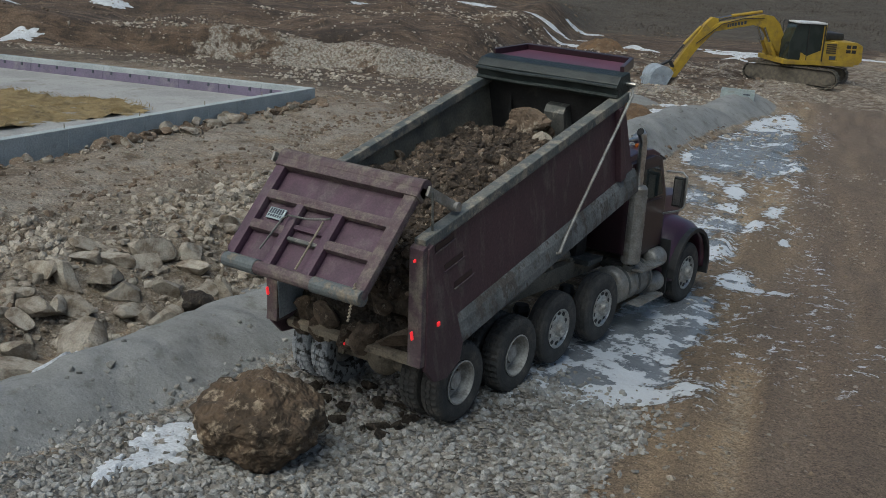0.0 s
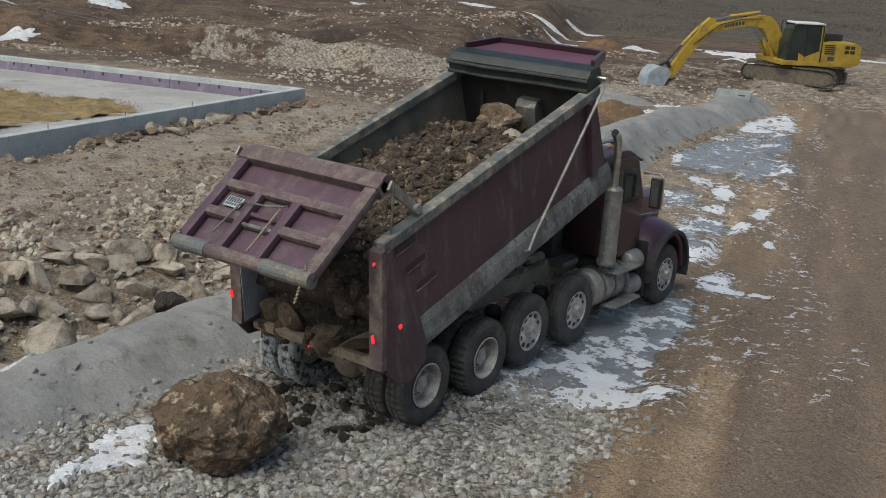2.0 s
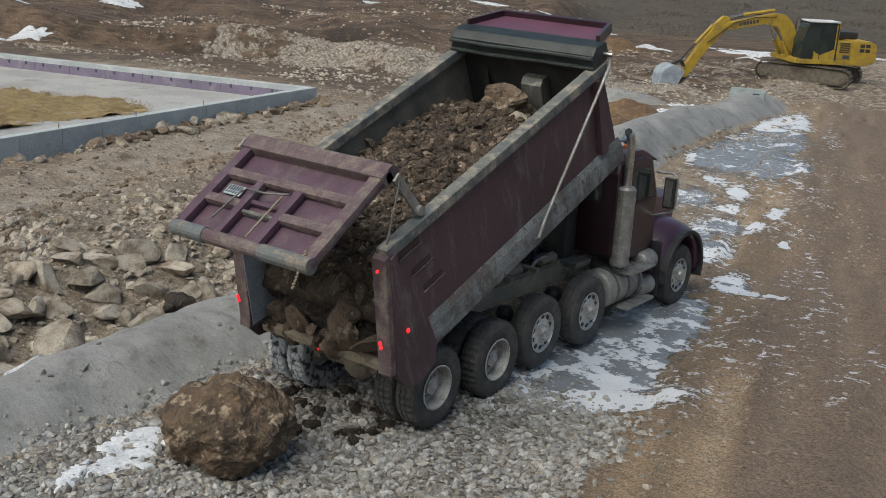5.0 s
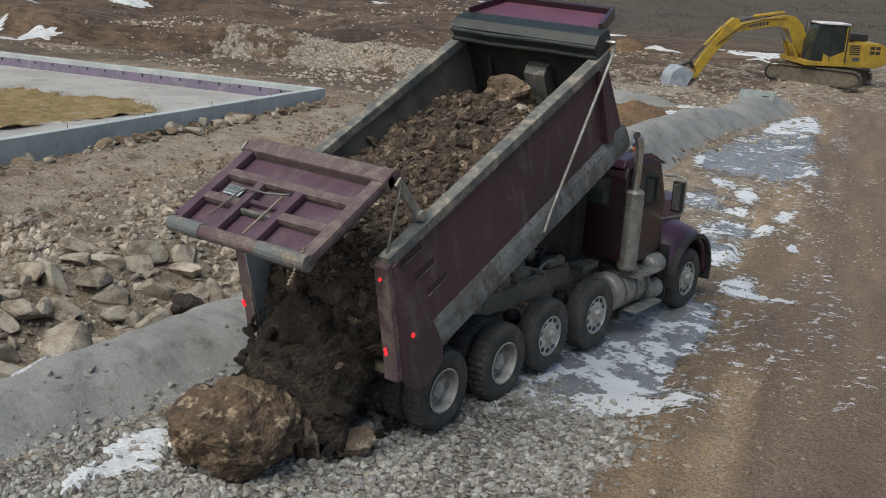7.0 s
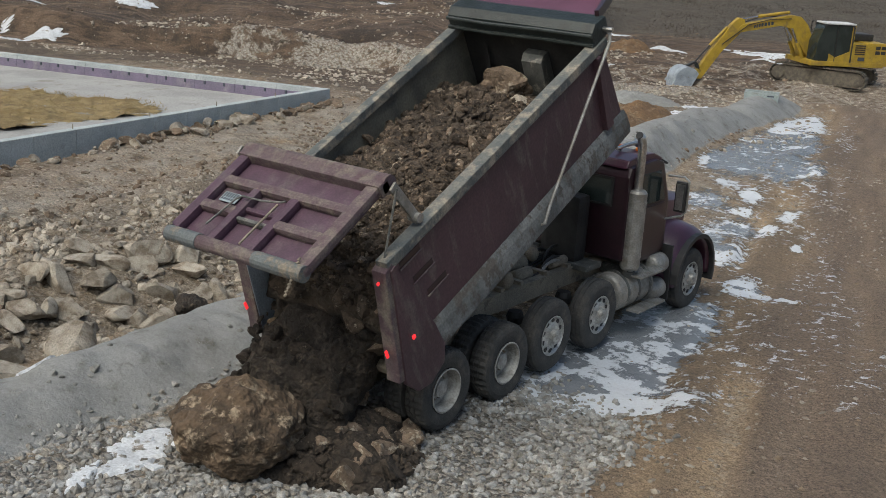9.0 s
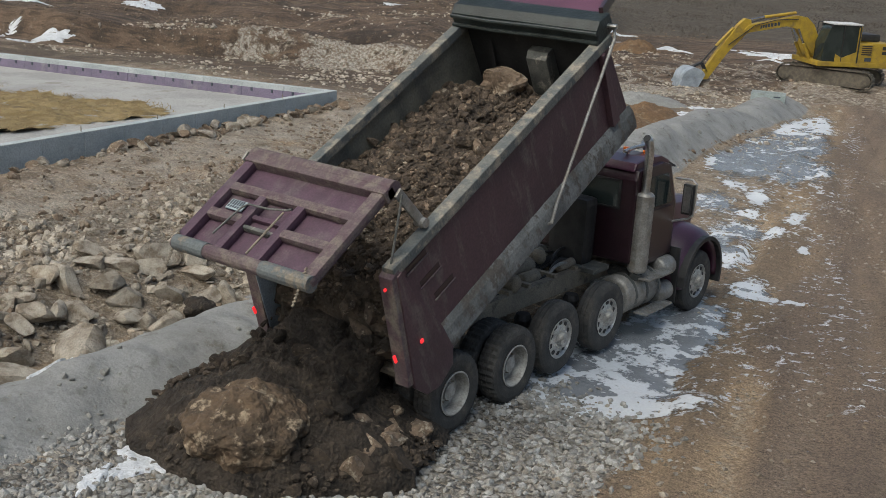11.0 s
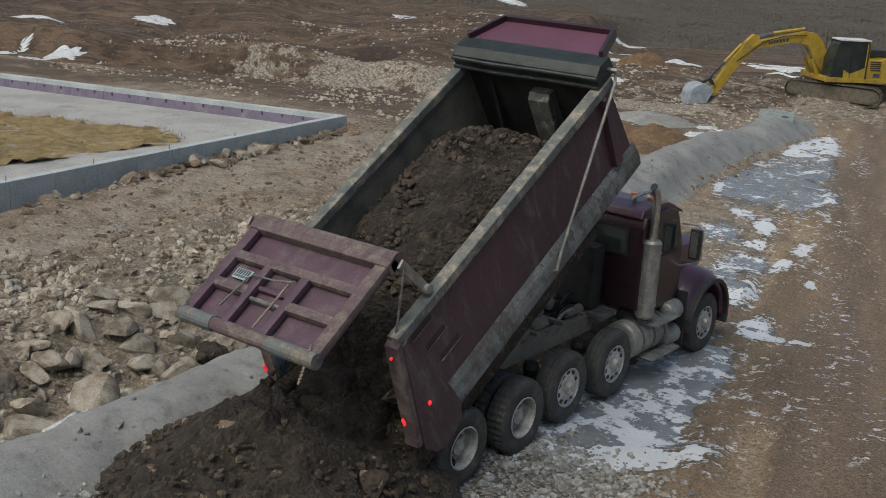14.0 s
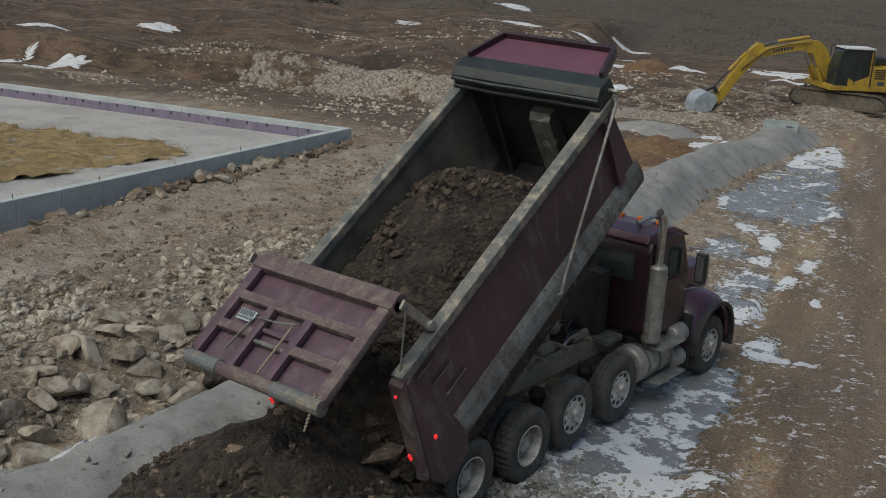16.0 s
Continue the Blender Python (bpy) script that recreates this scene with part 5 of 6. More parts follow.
scatter("road_stones", "scattered small stones pressed into the dirt", 26000, lambda r, n: pick(r, n, -15, 6.5, -5, 22, lambda x, y: off_berm(x, y) * np.where(x > 1.5, 0.45, 0.9) * smooth_step(-0.2, 0.5, wave(x, y, 2.1, 24)) * smooth_step(-14.2, -13.4, x + 0.1 * y)), lambda r, n: 0.025 + 0.09 * r.random(n) ** 3, M_ROCK, 3, 0.35, category="stones")
scatter("far_stones", "pale broken rock scattered over the far ground", 16000, lambda r, n: pick(r, n, -34, -4, 17, 48, lambda x, y: (0.15 + 0.85 * smooth_step(0.0, 0.5, wave(x, y, 3.0, 25))) * off_berm(x, y, 1.6) * smooth_step(-1, -4, x + 0.2 * (y - 20))), lambda r, n: 0.05 + 0.20 * r.random(n) ** 3.0, M_ROCK, 4, 0.3, category="rubble")
scatter("dirt_clods", "brown clods of earth on the trampled ground", 11000, lambda r, n: pick(r, n, -15, -4.5, -3, 26, lambda x, y: off_berm(x, y) * (0.2 + 0.8 * smooth_step(-0.1, 0.5, wave(x + 0.25 * y, y / 5, 0.6, 27))) * smooth_step(-14.2, -13.4, x + 0.1 * y)), lambda r, n: 0.05 + 0.15 * r.random(n) ** 2.6, M_BROWNSTONE, 7, 0.3, category="dirt")
scatter("haul_road_crumbs", "crumbs of tan mud along the haul road", 7000, lambda r, n: pick(r, n, -4, 8, -4, 40, lambda x, y: smooth_step(1.6, 2.6, x + 0.30 * y) * (0.08 + 0.92 * smooth_step(0.15, 0.6, wave(x + 0.31 * y, y / 8, 0.5, 28)))), lambda r, n: 0.025 + 0.075 * r.random(n) ** 2.4, M_MUD, 8, 0.3, category="dirt")
scatter("hill_stones", "brown stones and clods on the far bank", 7000, lambda r, n: pick(r, n, -50, -10, 18, 60, lambda x, y: smooth_step(1.0, 2.0, -0.515 * (x + 20.4) + 0.857 * (y - BANK)) * (0.1 + 0.9 * smooth_step(-0.1, 0.5, wave(x, y, 2.2, 29)))), lambda r, n: 0.06 + 0.22 * r.random(n) ** 2.6, M_BROWNSTONE, 9, 0.3, category="rubble")
scatter("bank_rubble", "white and tan rubble on the face of the cut bank", 6000, lambda r, n: pick(r, n, -34, -11, 20, 40, lambda x, y: smooth_step(-1.5, -0.2, -0.515 * (x + 20.4) + 0.857 * (y - BANK)) * smooth_step(2.0, 0.6, -0.515 * (x + 20.4) + 0.857 * (y - BANK)) * smooth_step(-31, -26, x)), lambda r, n: 0.05 + 0.20 * r.random(n) ** 2.5, M_ROCK, 5, 0.2, category="rubble")

M_SAND = material("damp sand lumps", (0.22, 0.218, 0.205), (0.165, 0.162, 0.15), 0.95, 3, 0.6, 0, 30, None, by_object=0.3)
scatter("sand_lumps", "small lumps of damp sand on the ridge", 3500, lambda r, n: pick(r, n, -9.5, -1.5, -5.5, 33, lambda x, y: smooth_step(1.5, 0.9, away(x, y, BERM)[0]) * (0.1 + 0.9 * smooth_step(0.1, 0.5, wave(x, y, 1.3, 26)))), lambda r, n: 0.03 + 0.13 * r.random(n) ** 3, M_SAND, 6, 0.3, category="sand")


def rock_pile():
    pile = tagged(empty("rubble_heap"), "heap of broken tan and grey limestone blocks in dirt", "rubble")
    pile.location = (-5.5, 1.0, on(-5.5, 1.0))
    rng = random.Random(11)
    back = Matrix.Translation((5.5, -1.0, -on(-5.5, 1.0)))
    placed = []
    # the blocks that stand out, by place and size
    known = [(-4.05, -1.85, 0.66), (-5.75, 1.0, 0.55), (-6.0, -0.85, 0.50), (-5.1, -1.65, 0.42), (-3.75, -3.0, 0.45), (-4.5, -0.5, 0.36), (-5.2, -0.3, 0.42), (-4.0, -0.2, 0.32), (-4.7, 0.5, 0.40), (-5.1, 1.4, 0.36), (-5.75, -0.7, 0.40), (-4.4, 1.3, 0.38), (-4.6, 2.2, 0.36), (-5.3, 2.6, 0.34), (-6.4, 0.2, 0.36), (-6.5, 3.2, 0.34), (-4.9, -2.6, 0.36), (-5.9, 4.4, 0.36), (-5.4, 3.7, 0.42), (-6.6, 6.2, 0.4), (-4.3, -2.5, 0.34)]
    for x, y, s in known:
        placed.append((x, y, s, on(x, y) + 0.16 * s))
    while len(placed) < 298:
        x, y = rng.uniform(-8.4, -3.9), rng.uniform(-4.6, 9.0)
        if float(off_berm(np.array(x), np.array(y))) < 0.6 or rng.random() > (1.0 if x > -5.6 else 0.3):
            continue
        s = (0.12 + 0.26 * rng.random() ** 2.2) * (1.0 if x > -6.2 else 0.7)
        if any((x - a) ** 2 + (y - b) ** 2 < (0.30 * (s + c)) ** 2 for a, b, c, d in placed):
            continue
        placed.append((x, y, s, on(x, y) + 0.15 * s))
    for x, y, s, z in placed:
        ob = stone("stone", "limestone", rng, 0, 0, 0, s * (1.65 if s > 0.3 else 1.0), M_ROCK, pile, 3, 30)
        ob.matrix_basis = back @ Matrix.Translation((x, y, z)) @ ob.matrix_basis
    clump = rock(random.Random(3), 4, (0.62, 0.52, 0.36), 0.35, 1.0, False)
    ob = tagged(part("dirt_clump", clump, M_DIRT, None, "", True), "rounded dark brown clump of earth on the rubble", "dirt clump")
    ob.location = (-4.0, 0.45, on(-4.0, 0.45) + 0.10)


rock_pile()


def wall_stones():
    rng = random.Random(21)
    heap = tagged(empty("spoil_stones"), "row of dirty stones along the foot of the foundation wall", "stones")
    heap.location = (-13.2, 6.0, on(-13.2, 6.0))
    for k in range(240):
        f = rng.random()
        p = CORNER + ALONG_S * (f * 15.0)
        x, y = p.x + 0.12 + abs(rng.gauss(0, 0.30)), p.y
        s = 0.10 + 0.42 * rng.random() ** 2.4
        ob = stone("stone", "dirty", rng, 0, 0, 0, s, M_BROWNSTONE if rng.random() < 0.5 else M_ROCK, heap, 3, 30)
        ob.matrix_basis = Matrix.Translation((x + 13.2, y - 6.0, on(x, y) + 0.13 * s - on(-13.2, 6.0))) @ ob.matrix_basis


wall_stones()


def mound(name, label, x, y, rx, ry, h, mat, seed, lump=0.25, n=44, under=0.15, category="dirt mound"):
    """A heap of loose earth with a ragged foot, built round its own foot's centre."""
    bm = bmesh.new()
    rows = []
    rng = random.Random(seed)
    for i in range(n + 1):
        r = i / n
        ring = []
        for k in range(72):
            a = 2 * math.pi * k / 72
            edge = 1 + 0.16 * noise.noise((math.cos(a) * 1.6 + seed, math.sin(a) * 1.6, 1)) + 0.07 * noise.noise((math.cos(a) * 5, math.sin(a) * 5 + seed, 4))
            px, py = rx * r * edge * math.cos(a), ry * r * edge * math.sin(a)
            z = h * max(0.0, 1 - r) ** 0.85 * (1 - 0.25 * (1 - r) ** 2)
            q = Vector((px * 1.1 + seed, py * 1.1, 0))
            z += lump * h * (1 - r * 0.6) * noise.fractal(q * 1.2, 0.9, 2.1, 5) + 0.05 * abs(noise.noise(q * 6)) * (1 - 0.5 * r)
            ring.append(bm.verts.new((px, py, z if i < n else -under)))
        rows.append(ring)
    for a, b in zip(rows, rows[1:]):
        for k in range(72):
            bm.faces.new((a[k], b[k], b[(k + 1) % 72], a[(k + 1) % 72]))
    bmesh.ops.remove_doubles(bm, verts=rows[0], dist=0.001)
    bm.faces.new(rows[-1])
    bmesh.ops.recalc_face_normals(bm, faces=bm.faces)
    ob = tagged(part(name, bm, mat, None, "", True), label, category)
    ob.location = (x, y, on(x, y))
    return ob


M_RUST = material("orange-brown loose soil", (0.17, 0.105, 0.055), (0.12, 0.075, 0.042), 0.95, 2, 1.0, 0, 20, ((0.22, 0.17, 0.11), 0.55, 0.7, 3), bump_dist=0.06)
mound("dirt_mound", "low orange-brown soil heap beside the sand ridge", -9.0, 24.3, 1.6, 1.2, 0.7, M_RUST, 31)
mound("dirt_mound", "small orange-brown soil heap by the sand ridge", -8.2, 21.3, 1.3, 1.0, 0.45, M_RUST, 32)
mound("sand_mound", "low grey sand heap on the muddy ground", -11.6, 29.0, 1.8, 1.5, 0.5, material("grey sand", (0.255, 0.255, 0.245), (0.20, 0.20, 0.19), 0.95, 2, 0.6, 0, 30), 33, category="sand mound")
mound("dirt_mound", "dark soil heap near the sunken pit", -22.0, 47.5, 1.6, 1.2, 1.0, M_RUST, 34)

# ---- the boulder that already lies behind the truck ----
bm = rock(random.Random(79), 6, (1.62, 1.52, 1.16), 0.27, 1.0, False)
boulder = tagged(part("boulder", bm, M_BOULDER, None, "", True), "huge earth-crusted tan boulder lying on the gravel", "boulder")
boulder.location = (-0.06, -2.36, 0.41)
boulder.scale = (0.91, 0.91, 0.91)
rng = random.Random(5)
spilled = tagged(empty("spilled_stones"), "dark lumps of earth and stone spilled under the tail", "spilled earth")
spilled.location = (0.0, -0.6, on(0, -0.6))
for k in range(34):
    x, y = rng.uniform(-0.95, 0.85), rng.uniform(-1.5, 0.1)
    s = rng.uniform(0.08, 0.30)
    ob = stone("lump", "clod", rng, 0, 0, 0, s, M_CLOD, spilled, 3, 40)
    ob.matrix_basis = Matrix.Translation((x, y + 0.6, on(x, y) - on(0, -0.6) + 0.15 * s)) @ ob.matrix_basis


# ---- concrete catch-basin box ----
def concrete_box():
    bm = bmesh.new()
    w, d, h, t = 1.25, 0.85, 0.78, 0.11
    for a in ((-w / 2, w / 2, -d / 2, -d / 2 + t), (-w / 2, w / 2, d / 2 - t, d / 2), (-w / 2, -w / 2 + t, -d / 2 + t, d / 2 - t), (w / 2 - t, w / 2, -d / 2 + t, d / 2 - t)):
        block(bm, a[0], a[1], a[2], a[3], 0, h, 0.008)
    block(bm, -w / 2 + t, w / 2 - t, -d / 2 + t, d / 2 - t, 0, 0.1)
    ob = tagged(part("concrete_box", bm, material("grey-green damp concrete", (0.30, 0.345, 0.345), (0.24, 0.28, 0.28), 0.85, 1.5, 0.3, 0.0, 30, ((0.18, 0.18, 0.165), 0.56, 0.7, 2.5))), "open-topped pale concrete catch-basin box with dark markings", "concrete box")
    ob.matrix_basis = pose(-7.85, 31.7, -0.34, 0, 0, 20)
    for x0, x1, z0, z1 in ((-0.35, -0.22, 0.42, 0.56), (-0.18, -0.06, 0.40, 0.54), (0.0, 0.12, 0.36, 0.50), (0.15, 0.28, 0.36, 0.49), (0.2, 0.45, 0.66, 0.71)):
        bm = bmesh.new()
        block(bm, x0, x1, -d / 2 - 0.006, -d / 2 - 0.002, z0, z1)
        part("paint_mark", bm, M_INK, ob)


concrete_box()


# ---- excavator, in its own space: forward is +x ----
def excavator():
    ex = tagged(empty("excavator"), "yellow crawler excavator parked with its blue-grey bucket down", "excavator")
    ex.matrix_basis = pose(-9.7, 43.4, on(-9.7, 43.4) - 0.02, 0, 0, 187) @ Matrix.Scale(0.93, 4)
    up = radians(38)
    for s in (1, -1):
        outline = []
        for k in range(13):
            a = radians(90 - 180 * k / 12)
            outline.append((1.85 + 0.44 * math.cos(a), 0.47 + 0.44 * math.sin(a)))
        for k in range(13):
            a = radians(-90 - 180 * k / 12)
            outline.append((-1.85 + 0.44 * math.cos(a), 0.47 + 0.44 * math.sin(a)))
        bm = bmesh.new()
        prism(bm, [(x * 0.97, 0.47 + (z - 0.47) * 0.78) for x, z in outline], s * 1.2 - 0.2, s * 1.2 + 0.2, "y")
        tr = part("track_frame", bm, M_TRACK, ex, "muddy track frame")
        lens = [0.0]
        ring = [Vector((x, 0, z)) for x, z in outline] + [Vector((outline[0][0], 0, outline[0][1]))]
        for p, q in zip(ring, ring[1:]):
            lens.append(lens[-1] + (q - p).length)
        shoe = bmesh.new()
        block(shoe, -0.085, 0.085, -0.3, 0.3, -0.02, 0.02)
        block(shoe, -0.015, 0.015, -0.3, 0.3, 0.02, 0.06)
        first = part("track_shoe", shoe, M_TRACK, tr)
        n = 48
        for k in range(n):
            d = lens[-1] * k / n
            i = max(j for j in range(len(lens) - 1) if lens[j] <= d)
            u = (d - lens[i]) / (lens[i + 1] - lens[i])
            p, dr = ring[i].lerp(ring[i + 1], u), (ring[i + 1] - ring[i]).normalized()
            ob = first if k == 0 else new("track_shoe", first.data)
            ob.parent = tr
            ob.matrix_basis = Matrix.Translation((p.x, s * 1.2, p.z)) @ Matrix.Rotation(math.atan2(-dr.z, dr.x), 4, "Y")
        for x in (-1.85, 1.85):
            bm = bmesh.new()
            m = Matrix.Translation((x, s * 1.42, 0.47)) @ Matrix.Rotation(math.pi / 2, 4, "X")
            bmesh.ops.create_cone(bm, cap_ends=True, segments=20, radius1=0.26, radius2=0.22, depth=0.1, matrix=m)
            part("idler", bm, M_TRACK, tr)
        for k in range(7):
            bm = bmesh.new()
            m = Matrix.Translation((-1.35 + 0.45 * k, s * 1.42, 0.22)) @ Matrix.Rotation(math.pi / 2, 4, "X")
            bmesh.ops.create_cone(bm, cap_ends=True, segments=12, radius1=0.09, radius2=0.09, depth=0.08, matrix=m)
            part("roller", bm, M_TRACK, tr)
    bm = bmesh.new()
    block(bm, -0.9, 0.9, -1.0, 1.0, 0.45, 0.85, 0.05)
    tube(bm, [(0, 0, 0.85), (0, 0, 1.02)], 0.62, 24)
    part("undercarriage", bm, M_TRACK, ex)
    # the upper works are turned towards the bucket
    turn = Matrix.Rotation(radians(228 - 187), 4, "Z")

    def upper(name, bm, mat, label="", parent=None, smooth=False):
        if parent is None:
            bmesh.ops.transform(bm, verts=bm.verts, matrix=turn)
            return part(name, bm, mat, ex, label, smooth)
        bmesh.ops.transform(bm, verts=bm.verts, matrix=turn)
        return part(name, bm, mat, parent, label, smooth)
    bm = bmesh.new()
    block(bm, -2.35, 1.5, -1.32, 1.32, 1.02, 1.25, 0.03)
    upper("platform", bm, M_YELLOW, "yellow revolving platform")
    bm = bmesh.new()
    prism(bm, [(-1.35, 1.25), (-1.35, 2.2), (-2.4, 2.2), (-2.72, 2.05), (-2.78, 1.3), (-2.6, 1.1), (-1.35, 1.1)], -1.3, 1.3, "y", 0.06)
    cw = upper("counterweight", bm, M_YELLOW, "rounded yellow counterweight")
    for x in (-2.25, -1.95):
        for z in (1.75, 1.98):
            bm = bmesh.new()
            block(bm, x - 0.12, x + 0.12, 1.295, 1.312, z - 0.08, z + 0.08, 0.005)
            upper("vent", bm, M_BLACK, "", cw)
    bm = bmesh.new()
    block(bm, -1.35, -0.55, 0.35, 1.29, 1.25, 2.15, 0.04)
    side = upper("side_door", bm, M_YELLOW, "yellow side door with dark louvres")
    for k in range(5):
        bm = bmesh.new()
        block(bm, -1.28, -0.75, 1.285, 1.30, 1.62 + 0.1 * k, 1.68 + 0.1 * k)
        upper("louvre", bm, M_BLACK, "", side)
    bm = bmesh.new()
    block(bm, -1.3, -0.95, 1.287, 1.302, 1.32, 1.50)
    upper("model_badge", bm, M_INK, "dark badge", side)
    bm = bmesh.new()
    block(bm, -2.1, -0.9, -0.7, 0.5, 2.2, 2.55, 0.1)
    upper("engine_hood", bm, M_BLACK, "dark engine hood")
    bm = bmesh.new()
    block(bm, -1.35, 1.3, -1.3, -0.4, 1.25, 2.05, 0.06)
    upper("tank_box", bm, M_YELLOW)
    # cab
    cab_line = [(-0.55, 1.22), (-0.55, 2.92), (-0.45, 3.02), (0.85, 3.02), (1.0, 2.92), (1.28, 2.1), (1.28, 1.22)]
    bm = bmesh.new()
    prism(bm, [(x * 0.97, 1.24 + (z - 1.22) * 0.98) for x, z in cab_line], 0.36, 1.26, "y", 0.03)
    cab = upper("cab", bm, M_GLASS, "dark glazed cab")
    bm = bmesh.new()
    for p, q in zip(cab_line, cab_line[1:]):
        for y in (0.36, 1.27):
            if p[0] < 0.9 or q[0] < 1.0:
                beam(bm, (p[0], y, p[1]), (q[0], y, q[1]), 0.07, 0.10)
    beam(bm, (0.3, 1.28, 1.25), (0.3, 1.28, 3.0), 0.03, 0.07)
    upper("cab_frame", bm, M_BLACK, "", cab)
    bm = bmesh.new()
    prism(bm, [(-0.62, 1.25), (-0.62, 2.98), (-0.48, 2.98), (-0.48, 1.75), (0.25, 1.45), (0.6, 1.62), (0.6, 1.25)], 1.25, 1.30, "y", 0.01)
    upper("cab_panel", bm, M_YELLOW, "yellow cab door panel", cab)
    bm = bmesh.new()
    block(bm, -0.62, 0.95, 0.3, 1.32, 3.0, 3.08, 0.03)
    upper("cab_roof", bm, M_WHITE, "pale cab roof", cab)
    bm = bmesh.new()
    for x in (-0.5, 0.2, 0.8):
        tube(bm, [(x, -0.4, 2.2), (x, -0.4, 3.0)], 0.02, 6)
    tube(bm, [(-0.5, -0.4, 3.0), (0.8, -0.4, 3.0)], 0.02, 6)
    upper("handrail", bm, M_BLACK)
    # boom, stick and bucket
    boom = [(0.75, 1.5), (0.85, 2.3), (1.30, 3.25), (1.70, 3.64), (2.2, 3.70), (5.0, 3.05), (5.1, 2.75), (4.9, 2.60), (2.7, 3.08), (2.15, 2.95), (1.25, 1.6), (1.0, 1.4)]
    plain_upper = upper

    def upper(name, bm, mat, label="", parent=None, smooth=False):
        for v in bm.verts:
            v.co.z = 0.5 + (v.co.z - 0.5) * 0.86 if v.co.z > 0.5 else v.co.z
            v.co.x -= 0.38 * float(smooth_step(1.8, 3.0, v.co.z)) * float(smooth_step(3.6, 4.8, v.co.x))
        return plain_upper(name, bm, mat, label, parent, smooth)
    bm = bmesh.new()
    prism(bm, boom, -0.25, 0.15, "y", 0.03)
    b = upper("boom", bm, M_YELLOW, "yellow bent boom")
    bm = bmesh.new()
    for k in range(7):
        block(bm, 3.1 + 0.17 * k, 3.22 + 0.17 * k, 0.152, 0.158, 3.10 - 0.036 * k, 3.28 - 0.036 * k)
    upper("lettering_bars", bm, M_INK, "dark painted bars", b)
    for y in (-0.45, 0.35):
        bm = bmesh.new()
        tube(bm, [(1.45, y, 1.35), (1.85, y, 2.2)], 0.09, 10)
        upper("boom_cylinder", bm, M_YELLOW)
        bm = bmesh.new()
        tube(bm, [(1.85, y, 2.2), (2.2, y, 3.0)], 0.05, 10)
        upper("boom_rod", bm, M_HYD)
    bm = bmesh.new()
    tube(bm, [(2.25, -0.05, 3.84), (3.9, -0.05, 3.52)], 0.09, 10)
    upper("stick_cylinder", bm, M_YELLOW)
    bm = bmesh.new()
    tube(bm, [(3.9, -0.05, 3.52), (5.05, -0.05, 3.30)], 0.05, 10)
    upper("stick_rod", bm, M_HYD)
    stick = [(4.85, 2.55), (4.8, 2.95), (4.95, 3.35), (5.25, 3.40), (5.5, 3.05), (6.15, 1.45), (6.80, 0.25), (6.65, 0.0), (6.45, 0.0), (5.55, 1.5)]
    bm = bmesh.new()
    prism(bm, stick, -0.2, 0.1, "y", 0.03)
    upper("stick", bm, M_YELLOW, "yellow dipper stick")
    bm = bmesh.new()
    tube(bm, [(5.62, -0.05, 2.85), (6.15, -0.05, 1.8)], 0.08, 10)
    upper("bucket_cylinder", bm, M_YELLOW)
    bm = bmesh.new()
    tube(bm, [(6.15, -0.05, 1.8), (6.8, -0.05, 0.85)], 0.045, 10)
    beam(bm, (6.8, -0.05, 0.85), (6.5, -0.05, 0.35), 0.3, 0.1)
    beam(bm, (6.8, -0.05, 0.85), (7.2, -0.05, 0.6), 0.25, 0.1)
    upper("bucket_linkage", bm, M_BLACK)
    for pts in ([(2.3, -0.3, 3.55), (3.4, -0.3, 3.55), (4.6, -0.3, 3.2), (5.1, -0.28, 2.9), (5.5, -0.24, 2.3), (6.1, -0.24, 1.3)], [(2.2, 0.2, 3.5), (3.3, 0.22, 3.42), (4.7, 0.2, 3.05), (5.0, 0.16, 2.6), (5.6, 0.14, 1.9)]):
        bm = bmesh.new()
        tube(bm, pts, 0.025, 6)
        upper("hydraulic_hose", bm, M_BLACK)
    upper = plain_upper
    shell = []
    for k in range(11):
        a = radians(150 - 170 * k / 10)
        shell.append((7.75 + 0.62 * math.cos(a), 0.52 + 0.62 * math.sin(a)))
    shell += [(8.42, 0.15), (8.55, -0.05), (8.48, -0.05), (8.3, 0.2)]
    inner = [(7.75 + (x - 7.75) * 0.92, 0.50 + (z - 0.5) * 0.92) for x, z in shell[:11]]
    bm = bmesh.new()
    prism(bm, shell[:11] + inner[::-1], -0.62, 0.52, "y", 0.008)
    for y in (-0.62, 0.50):
        prism(bm, shell[:11] + [(8.1, 0.1), (7.5, 0.25)], y, y + 0.03, "y")
    bmesh.ops.translate(bm, verts=bm.verts, vec=(-0.45, 0, -0.55))
    bk = upper("bucket", bm, M_BUCKET, "blue-grey digging bucket on the ground")
    for k in range(5):
        bm = bmesh.new()
        y = -0.58 + 0.265 * k
        prism(bm, [(8.36, 0.52), (8.30, 0.30), (8.52, -0.06), (8.46, 0.40)], y - 0.05, y + 0.05, "y")
        bmesh.ops.translate(bm, verts=bm.verts, vec=(-0.45, 0, -0.55))
        upper("tooth", bm, M_BUCKET, "", bk)
    return ex


excavator()


